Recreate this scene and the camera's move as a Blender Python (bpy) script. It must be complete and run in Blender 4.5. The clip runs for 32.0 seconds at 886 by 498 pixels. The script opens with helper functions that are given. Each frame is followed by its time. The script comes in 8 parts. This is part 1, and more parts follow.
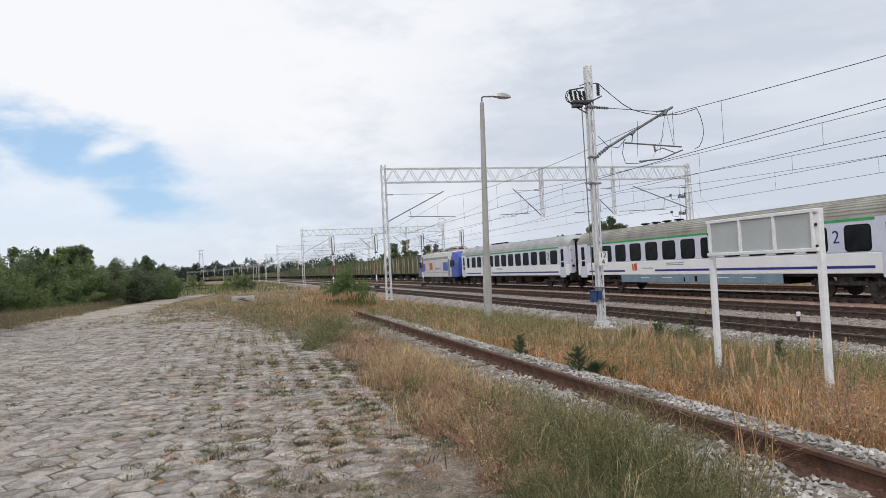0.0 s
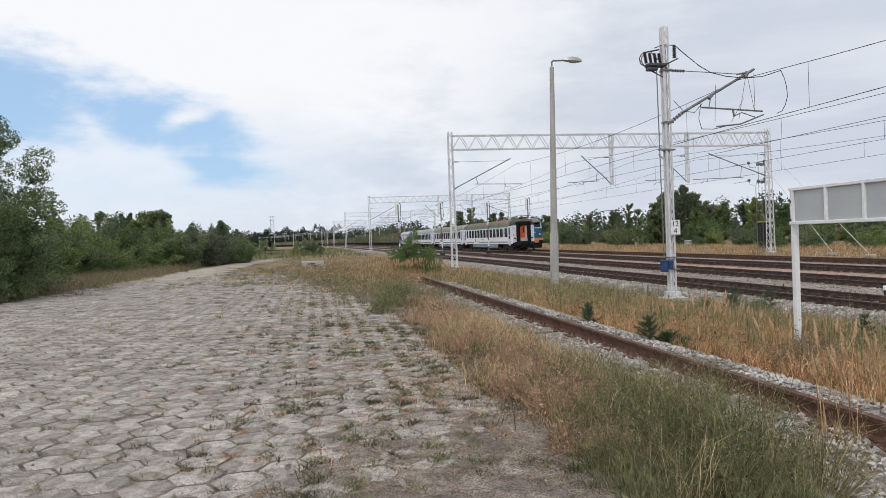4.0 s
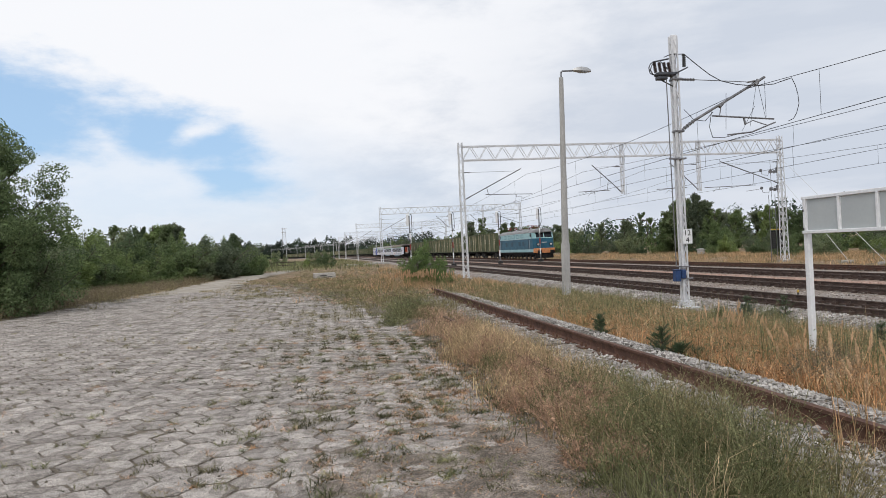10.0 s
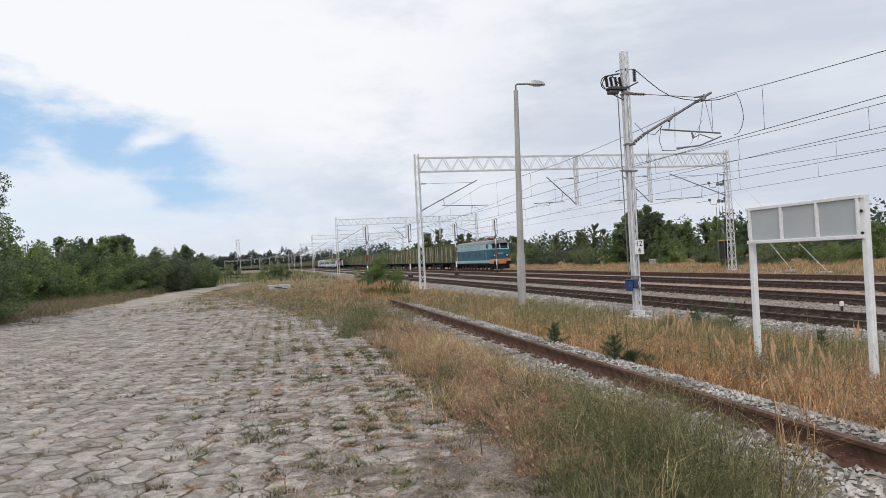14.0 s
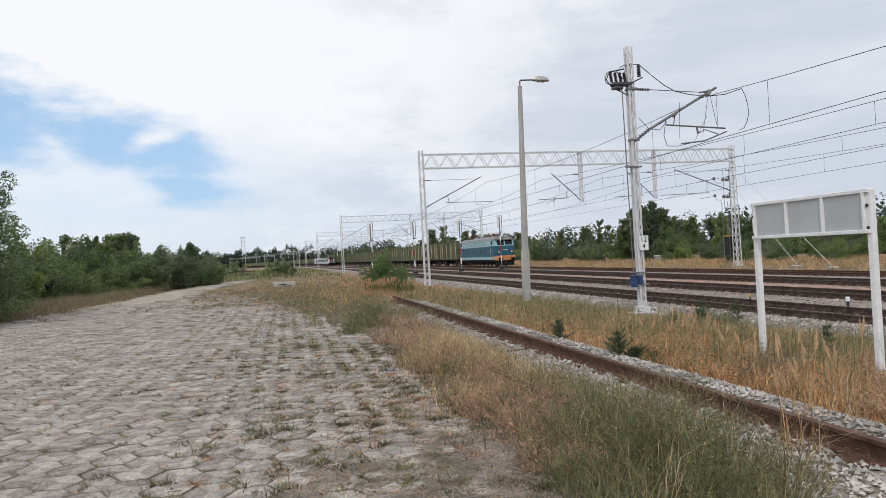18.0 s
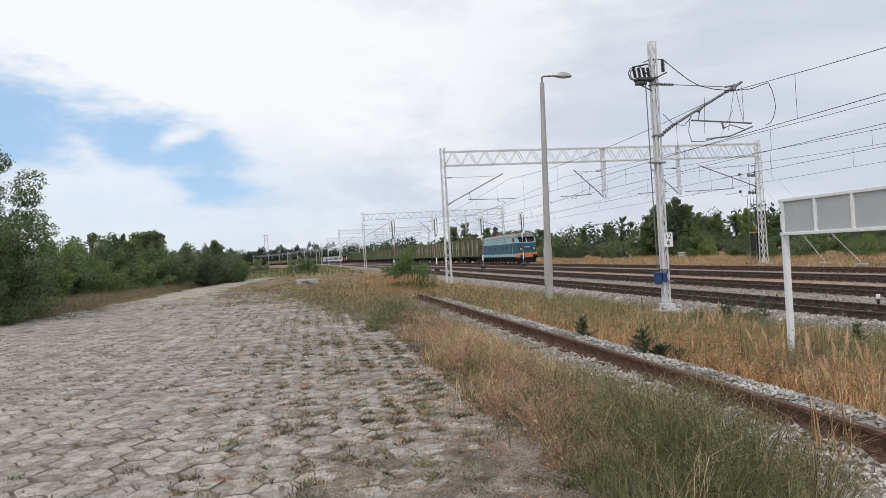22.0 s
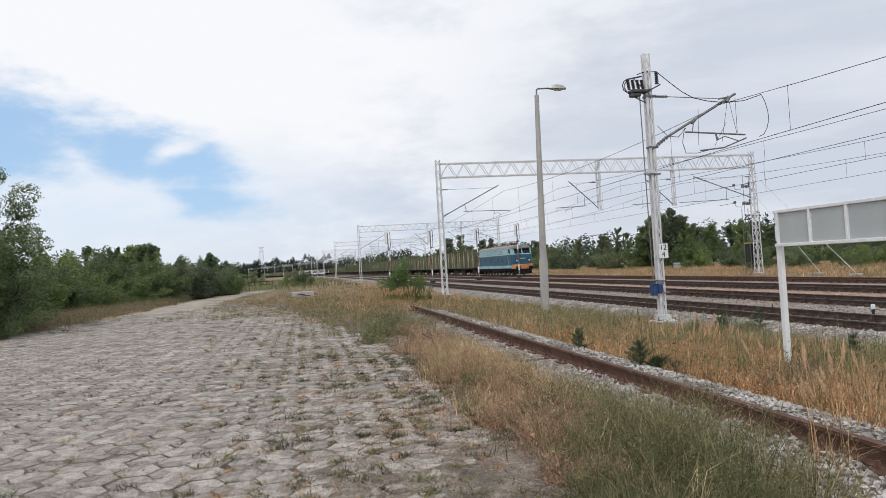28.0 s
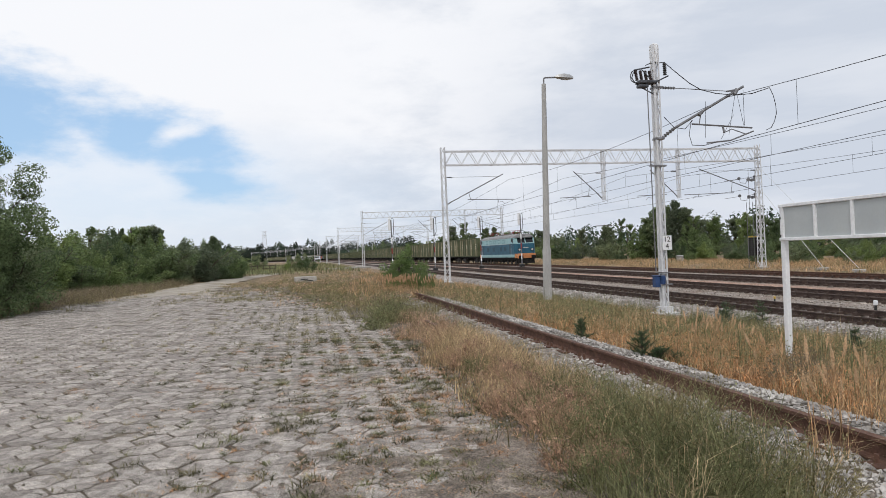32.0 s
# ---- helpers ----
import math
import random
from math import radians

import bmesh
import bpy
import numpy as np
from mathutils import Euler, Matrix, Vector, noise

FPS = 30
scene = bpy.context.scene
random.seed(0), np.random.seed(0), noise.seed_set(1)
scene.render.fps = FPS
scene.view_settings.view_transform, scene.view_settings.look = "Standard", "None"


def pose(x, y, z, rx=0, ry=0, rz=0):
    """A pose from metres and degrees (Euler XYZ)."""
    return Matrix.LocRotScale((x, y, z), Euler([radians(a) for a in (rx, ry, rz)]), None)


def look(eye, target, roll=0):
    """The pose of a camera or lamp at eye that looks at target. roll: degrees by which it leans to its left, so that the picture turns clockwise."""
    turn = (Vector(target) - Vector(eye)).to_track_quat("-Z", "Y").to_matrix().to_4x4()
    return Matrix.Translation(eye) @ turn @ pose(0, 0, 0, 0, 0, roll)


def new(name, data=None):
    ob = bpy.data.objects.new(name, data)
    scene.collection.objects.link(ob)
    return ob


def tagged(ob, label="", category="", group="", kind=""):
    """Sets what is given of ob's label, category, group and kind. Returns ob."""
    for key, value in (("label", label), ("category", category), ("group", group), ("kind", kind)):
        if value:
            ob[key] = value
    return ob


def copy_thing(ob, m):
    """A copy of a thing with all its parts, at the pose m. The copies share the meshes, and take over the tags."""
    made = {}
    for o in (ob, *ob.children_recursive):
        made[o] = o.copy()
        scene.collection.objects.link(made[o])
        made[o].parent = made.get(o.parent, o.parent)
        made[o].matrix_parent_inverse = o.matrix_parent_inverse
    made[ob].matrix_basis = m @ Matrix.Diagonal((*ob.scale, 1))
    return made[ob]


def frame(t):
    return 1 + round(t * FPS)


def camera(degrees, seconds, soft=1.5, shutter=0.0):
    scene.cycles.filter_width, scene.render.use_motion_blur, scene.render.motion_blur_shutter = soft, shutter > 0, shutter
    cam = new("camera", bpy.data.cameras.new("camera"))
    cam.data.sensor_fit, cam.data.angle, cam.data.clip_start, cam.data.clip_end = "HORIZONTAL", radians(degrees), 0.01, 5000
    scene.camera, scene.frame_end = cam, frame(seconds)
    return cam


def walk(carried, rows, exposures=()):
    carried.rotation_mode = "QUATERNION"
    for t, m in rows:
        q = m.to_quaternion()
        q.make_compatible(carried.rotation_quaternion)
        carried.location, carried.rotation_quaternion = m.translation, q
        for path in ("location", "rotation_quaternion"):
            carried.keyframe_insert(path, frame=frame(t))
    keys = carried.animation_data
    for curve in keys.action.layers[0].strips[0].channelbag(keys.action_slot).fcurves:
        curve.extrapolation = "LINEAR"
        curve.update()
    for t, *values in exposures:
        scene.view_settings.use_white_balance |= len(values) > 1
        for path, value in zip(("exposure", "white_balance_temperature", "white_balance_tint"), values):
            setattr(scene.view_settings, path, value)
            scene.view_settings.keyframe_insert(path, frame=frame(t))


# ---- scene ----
cam = camera(66.12, 32.0, soft=0.7)
walk(cam, [
    (0, pose(0.031, -0.000, 1.669, 91.51, 2.95, -16.25)),
    (0.5, pose(0.028, -0.005, 1.656, 91.52, 2.49, -16.22)),
    (1, pose(0.008, -0.022, 1.657, 91.07, 2.27, -16.01)),
    (1.5, pose(0.013, -0.007, 1.655, 90.57, 2.68, -13.63)),
    (2, pose(-0.003, 0.002, 1.649, 89.81, 2.90, -12.56)),
    (2.5, pose(-0.011, 0.006, 1.641, 89.23, 2.37, -11.85)),
    (3, pose(-0.014, 0.003, 1.635, 89.12, 2.57, -11.71)),
    (3.5, pose(-0.027, 0.017, 1.630, 89.04, 2.45, -10.59)),
    (5.5, pose(-0.010, 0.001, 1.646, 89.43, 1.79, -12.22)),
    (6, pose(-0.019, 0.001, 1.654, 89.47, 2.67, -12.13)),
    (6.5, pose(-0.022, -0.004, 1.649, 89.18, 2.69, -11.94)),
    (7, pose(-0.026, 0.001, 1.655, 89.63, 2.79, -11.33)),
    (7.5, pose(-0.027, 0.003, 1.656, 89.97, 2.70, -10.60)),
    (8, pose(-0.008, 0.008, 1.656, 90.00, 2.38, -11.22)),
    (8.5, pose(0.000, 0.000, 1.654, 89.69, 2.61, -11.69)),
    (9, pose(-0.000, -0.001, 1.655, 89.71, 2.73, -11.15)),
    (9.5, pose(-0.003, 0.005, 1.653, 90.33, 3.12, -10.47)),
    (10, pose(-0.009, 0.009, 1.660, 89.99, 2.80, -9.82)),
    (10.5, pose(0.003, 0.008, 1.651, 89.90, 2.61, -11.01)),
    (11, pose(-0.001, 0.011, 1.651, 90.11, 2.63, -11.21)),
    (11.5, pose(0.012, 0.008, 1.648, 89.86, 2.51, -11.47)),
    (12, pose(0.023, 0.011, 1.651, 89.77, 3.15, -11.43)),
    (12.5, pose(0.025, 0.006, 1.648, 88.98, 3.03, -12.05)),
    (13, pose(0.030, -0.001, 1.640, 88.46, 3.64, -12.27)),
    (13.5, pose(0.040, 0.009, 1.645, 90.07, 3.05, -12.31)),
    (14, pose(0.007, -0.010, 1.650, 90.75, 2.95, -13.45)),
    (14.5, pose(-0.000, -0.019, 1.650, 90.39, 2.89, -13.41)),
    (16.5, pose(0.015, -0.003, 1.639, 89.88, 2.26, -14.00)),
    (17, pose(0.015, -0.008, 1.636, 90.64, 2.67, -13.75)),
    (17.5, pose(0.011, -0.009, 1.639, 90.28, 3.16, -13.74)),
    (18, pose(0.023, -0.006, 1.642, 90.50, 3.14, -13.05)),
    (18.5, pose(0.018, 0.003, 1.641, 90.41, 3.28, -13.42)),
    (19, pose(0.025, 0.002, 1.642, 90.63, 3.73, -13.45)),
    (19.5, pose(0.018, -0.005, 1.639, 90.62, 3.78, -13.21)),
    (20, pose(0.010, -0.004, 1.642, 90.28, 3.33, -12.84)),
    (20.5, pose(0.005, 0.004, 1.637, 90.15, 3.19, -12.41)),
    (21, pose(0.007, 0.006, 1.644, 90.12, 3.38, -11.79)),
    (21.5, pose(0.006, -0.004, 1.642, 90.32, 3.24, -11.28)),
    (22, pose(0.001, -0.000, 1.643, 90.37, 3.23, -11.24)),
    (22.5, pose(0.003, -0.006, 1.644, 90.49, 3.34, -11.98)),
    (23, pose(0.002, -0.001, 1.647, 90.59, 3.69, -11.89)),
    (23.5, pose(-0.005, -0.003, 1.650, 90.83, 3.31, -11.03)),
    (24, pose(-0.007, 0.005, 1.656, 92.03, 2.65, -11.36)),
    (24.5, pose(-0.012, -0.004, 1.655, 91.55, 2.40, -11.20)),
    (25, pose(-0.006, 0.005, 1.656, 91.08, 2.41, -10.70)),
    (25.5, pose(-0.009, 0.004, 1.652, 91.18, 1.85, -11.13)),
    (27.5, pose(0.002, 0.010, 1.655, 91.13, 3.24, -12.15)),
    (28, pose(0.002, 0.008, 1.656, 91.33, 3.47, -11.60)),
    (28.5, pose(-0.012, 0.007, 1.661, 91.19, 3.41, -11.83)),
    (29, pose(-0.006, 0.019, 1.659, 91.17, 3.12, -11.32)),
    (29.5, pose(-0.005, 0.011, 1.660, 91.73, 3.56, -11.22)),
    (30, pose(-0.019, -0.013, 1.659, 91.39, 3.70, -11.37)),
    (30.5, pose(-0.025, -0.012, 1.666, 91.81, 3.37, -10.95)),
    (31, pose(-0.031, -0.014, 1.661, 92.06, 2.83, -10.81)),
    (31.5, pose(-0.028, -0.009, 1.657, 91.07, 2.54, -11.43)),
    (32, pose(-0.035, -0.018, 1.652, 90.31, 2.34, -11.38)),
])

# ---------------------------------------------------------------- light
world = bpy.data.worlds.new("sky")
scene.world = world
world.use_nodes = True


def build_sky():
    nt = world.node_tree
    nt.nodes.clear()
    N, L = nt.nodes.new, nt.links.new
    out = N("ShaderNodeOutputWorld")
    bg = N("ShaderNodeBackground")
    bg.inputs["Strength"].default_value = 0.12
    sky = N("ShaderNodeTexSky")
    sky.sky_type, sky.sun_disc = "NISHITA", False
    sky.sun_elevation, sky.sun_rotation = radians(48), radians(205)
    sky.air_density, sky.dust_density, sky.ozone_density = 1.0, 1.2, 2.0
    tc = N("ShaderNodeTexCoord")

    def noise_tex(scale, detail, rough, stretch):
        mp = N("ShaderNodeMapping")
        mp.inputs["Scale"].default_value = stretch
        L(tc.outputs["Generated"], mp.inputs["Vector"])
        t = N("ShaderNodeTexNoise")
        t.inputs["Scale"].default_value, t.inputs["Detail"].default_value = scale, detail
        t.inputs["Roughness"].default_value = rough
        L(mp.outputs["Vector"], t.inputs["Vector"])
        return t.outputs["Fac"]

    def calc(op, a, b, c=None):
        m = N("ShaderNodeMath")
        m.operation = op
        for k, v in enumerate((a, b, c)):
            if v is None:
                continue
            if isinstance(v, (int, float)):
                m.inputs[k].default_value = v
            else:
                L(v, m.inputs[k])
        return m.outputs[0]

    def ramp(fac, lo, hi):
        r = N("ShaderNodeMapRange")
        r.interpolation_type = "SMOOTHSTEP"
        r.inputs["From Min"].default_value, r.inputs["From Max"].default_value = lo, hi
        L(fac, r.inputs["Value"])
        return r.outputs["Result"]

    # openings in the cloud deck towards the west, laid out round one direction
    az, el = radians(-10), radians(12)
    mid = Vector((math.sin(az) * math.cos(el), math.cos(az) * math.cos(el), math.sin(el)))
    side = Vector((math.cos(az), -math.sin(az), 0))
    axes = []
    for ax in (mid, side, side.cross(mid)):
        dp = N("ShaderNodeVectorMath")
        dp.operation = "DOT_PRODUCT"
        L(tc.outputs["Generated"], dp.inputs[0])
        dp.inputs[1].default_value = ax
        axes.append(dp.outputs["Value"])
    fwd = calc("MAXIMUM", axes[0], 0.2)
    across, above = calc("DIVIDE", axes[1], fwd), calc("DIVIDE", axes[2], fwd)

    def oval(u, v, wide, high, slope=0.0):
        du = calc("SUBTRACT", across, u)
        dv = calc("SUBTRACT", calc("SUBTRACT", above, v), calc("MULTIPLY", du, slope))
        a_, b_ = calc("DIVIDE", du, wide), calc("DIVIDE", dv, high)
        return calc("SUBTRACT", 1.0, calc("SQRT", calc("ADD", calc("MULTIPLY", a_, a_), calc("MULTIPLY", b_, b_)), 0.0))

    n_big = noise_tex(2.3, 9, 0.62, (1.0, 1.0, 2.6))
    n_edge = noise_tex(13.0, 9, 0.6, (1.0, 1.0, 2.4))
    n_streak = noise_tex(3.6, 6, 0.55, (0.55, 1.0, 4.2))
    blue = calc("MAXIMUM", oval(-0.24, -0.004, 0.2, 0.08, -0.12), oval(-0.02, -0.04, 0.15, 0.052, -0.22))
    blue = calc("MAXIMUM", blue, calc("MULTIPLY", oval(0.05, -0.1, 0.10, 0.035, -0.1), 0.7))
    tufts_ = calc("MAXIMUM", oval(0.0, -0.036, 0.055, 0.022, 0.25), calc("MULTIPLY", oval(-0.05, -0.108, 0.09, 0.024, 0.05), 0.8))
    opening = calc("SUBTRACT", calc("MULTIPLY", blue, 2.9), calc("MULTIPLY", calc("MAXIMUM", tufts_, 0.0), 2.4))
    cover = calc("SUBTRACT", calc("ADD", calc("MULTIPLY", calc("SUBTRACT", n_edge, 0.5), 3.6), 0.55), opening)
    mask = ramp(cover, -1.1, 1.0)
    thin_low = calc("MULTIPLY", calc("MAXIMUM", oval(-0.08, -0.13, 0.62, 0.13), 0.0), calc("ADD", n_edge, 0.35))
    mask = calc("MULTIPLY", mask, calc("SUBTRACT", 1.0, calc("MINIMUM", calc("MULTIPLY", thin_low, 0.5), 0.4)))
    shade = ramp(n_big, 0.36, 0.6)
    xyz = N("ShaderNodeSeparateXYZ")
    L(tc.outputs["Generated"], xyz.inputs[0])
    # the deck is thin and white high in the west, thicker and greyer low in the east
    lit = N("ShaderNodeVectorMath")
    lit.operation = "DOT_PRODUCT"
    L(tc.outputs["Generated"], lit.inputs[0])
    lit.inputs[1].default_value = Vector((-0.36, 0.86, 0.38)).normalized()
    thin = ramp(lit.outputs["Value"], 0.80, 0.98)
    shade = calc("ADD", calc("MULTIPLY", shade, calc("SUBTRACT", 1.0, thin)), thin)
    low = calc("MULTIPLY", calc("SUBTRACT", 1.0, ramp(xyz.outputs["Z"], 0.08, 0.5)), ramp(xyz.outputs["X"], 0.1, 0.52))
    shade = calc("ADD", calc("MULTIPLY", shade, calc("SUBTRACT", 1.0, low)), calc("MULTIPLY", low, calc("ADD", calc("MULTIPLY", ramp(n_streak, 0.36, 0.66), 0.52), -0.2)))
    cloud = N("ShaderNodeMix")
    cloud.data_type = "RGBA"
    L(shade, cloud.inputs["Factor"])
    cloud.inputs["A"].default_value = (5.15, 5.6, 6.4, 1)
    cloud.inputs["B"].default_value = (7.8, 7.9, 8.2, 1)
    mix = N("ShaderNodeMix")
    mix.data_type = "RGBA"
    L(mask, mix.inputs["Factor"])
    veil = N("ShaderNodeMix")
    veil.data_type = "RGBA"
    veil.inputs["Factor"].default_value = 0.7
    veil.inputs["B"].default_value = (3.7, 5.55, 7.95, 1)
    L(sky.outputs["Color"], veil.inputs["A"])
    L(veil.outputs["Result"], mix.inputs["A"])
    L(cloud.outputs["Result"], mix.inputs["B"])
    L(mix.outputs["Result"], bg.inputs["Color"])
    L(bg.outputs["Background"], out.inputs["Surface"])


build_sky()
sun_data = bpy.data.lights.new("sun", "SUN")
sun_data.energy, sun_data.angle, sun_data.color = 1.1, radians(12), (1.0, 0.95, 0.88)
sun = new("sun", sun_data)
sun.matrix_world = look((0, 0, 60), (24, 52, 0))
scene.view_settings.exposure = 0.0


# ---------------------------------------------------------------- materials
def mk(name, c1, c2, scale=3.0, rough=0.8, bump=0.15, metal=0.0, fine=40.0, grain=0.25, spec=0.35, vary=0.0, island=0.0, stretch=(1, 1, 1), third=None, crisp=0.2, stain=0.0):
    """Two colours mixed by broad noise, darkened and lightened by fine noise, with a fine relief."""
    m = bpy.data.materials.new(name)
    m.use_nodes = True
    nt = m.node_tree
    b = nt.nodes["Principled BSDF"]
    N, L = nt.nodes.new, nt.links.new
    tc = N("ShaderNodeTexCoord")
    mp = N("ShaderNodeMapping")
    mp.inputs["Scale"].default_value = stretch
    L(tc.outputs["Object"], mp.inputs["Vector"])
    n1, n2 = N("ShaderNodeTexNoise"), N("ShaderNodeTexNoise")
    for n, s, d in ((n1, scale, 6), (n2, fine, 4)):
        n.inputs["Scale"].default_value, n.inputs["Detail"].default_value = s, d
        n.inputs["Roughness"].default_value = 0.6
        L(mp.outputs["Vector"], n.inputs["Vector"])
    r = N("ShaderNodeValToRGB")
    r.color_ramp.elements[0].position, r.color_ramp.elements[1].position = 0.36, 0.64
    r.color_ramp.elements[0].color, r.color_ramp.elements[1].color = (*c1, 1), (*c2, 1)
    if third:
        e = r.color_ramp.elements.new(0.5)
        e.color = (*third, 1)
    L(n1.outputs["Fac"], r.inputs["Fac"])
    col = r.outputs["Color"]
    if vary or island:
        hs = N("ShaderNodeHueSaturation")
        src = N("ShaderNodeObjectInfo").outputs["Random"] if vary else N("ShaderNodeNewGeometry").outputs["Random Per Island"]
        mr = N("ShaderNodeMapRange")
        amount = vary or island
        mr.inputs["To Min"].default_value, mr.inputs["To Max"].default_value = 1 - amount, 1 + amount
        L(src, mr.inputs["Value"])
        L(mr.outputs["Result"], hs.inputs["Value"])
        L(col, hs.inputs["Color"])
        col = hs.outputs["Color"]
    g = N("ShaderNodeMix")
    g.data_type, g.blend_type = "RGBA", "MULTIPLY"
    g.inputs["Factor"].default_value = 1.0
    gr = N("ShaderNodeMapRange")
    gr.inputs["From Min"].default_value, gr.inputs["From Max"].default_value = 0.5 - crisp, 0.5 + crisp
    gr.inputs["To Min"].default_value, gr.inputs["To Max"].default_value = 1 - grain, 1 + grain * 0.6
    L(n2.outputs["Fac"], gr.inputs["Value"])
    L(col, g.inputs["A"])
    L(gr.outputs["Result"], g.inputs["B"])
    if stain:
        n3 = N("ShaderNodeTexNoise")
        n3.inputs["Scale"].default_value, n3.inputs["Detail"].default_value, n3.inputs["Roughness"].default_value = stain, 5, 0.7
        L(mp.outputs["Vector"], n3.inputs["Vector"])
        sr = N("ShaderNodeMapRange")
        sr.inputs["From Min"].default_value, sr.inputs["From Max"].default_value = 0.38, 0.6
        sr.inputs["To Min"].default_value, sr.inputs["To Max"].default_value = 0.66, 1.12
        L(n3.outputs["Fac"], sr.inputs["Value"])
        g2 = N("ShaderNodeMix")
        g2.data_type, g2.blend_type = "RGBA", "MULTIPLY"
        g2.inputs["Factor"].default_value = 1.0
        L(g.outputs["Result"], g2.inputs["A"])
        L(sr.outputs["Result"], g2.inputs["B"])
        g = g2
    L(g.outputs["Result"], b.inputs["Base Color"])
    b.inputs["Roughness"].default_value, b.inputs["Metallic"].default_value = rough, metal
    b.inputs["Specular IOR Level"].default_value = spec
    if bump:
        bp = N("ShaderNodeBump")
        bp.inputs["Strength"].default_value, bp.inputs["Distance"].default_value = bump, 0.02
        L(n2.outputs["Fac"], bp.inputs["Height"])
        L(bp.outputs["Normal"], b.inputs["Normal"])
    return m


def leafy(name, c1, c2, island=0.35, rough=0.6, through_light=0.25, scale=0.6, grain=0.2, plant=0.0):
    m = mk(name, c1, c2, scale=scale, rough=rough, bump=0, fine=6 if scale < 2 else 14, grain=grain, spec=0.2, island=island)
    nt = m.node_tree
    b = nt.nodes["Principled BSDF"]
    tr = nt.nodes.new("ShaderNodeBsdfTranslucent")
    mx = nt.nodes.new("ShaderNodeMixShader")
    mx.inputs[0].default_value = through_light
    src = b.inputs["Base Color"].links[0].from_socket
    if plant:
        hs = nt.nodes.new("ShaderNodeHueSaturation")
        rnd = nt.nodes.new("ShaderNodeObjectInfo").outputs["Random"]
        for socket, lo, hi in (("Value", 1 - plant, 1 + plant), ("Hue", 0.515, 0.475), ("Saturation", 0.85, 1.2)):
            mr = nt.nodes.new("ShaderNodeMapRange")
            mr.inputs["To Min"].default_value, mr.inputs["To Max"].default_value = lo, hi
            nt.links.new(rnd, mr.inputs["Value"])
            nt.links.new(mr.outputs["Result"], hs.inputs[socket])
        nt.links.new(src, hs.inputs["Color"])
        src = hs.outputs["Color"]
        nt.links.new(src, b.inputs["Base Color"])
    nt.links.new(src, tr.inputs["Color"])
    nt.links.new(b.outputs[0], mx.inputs[1])
    nt.links.new(tr.outputs[0], mx.inputs[2])
    nt.links.new(mx.outputs[0], nt.nodes["Material Output"].inputs["Surface"])
    return m


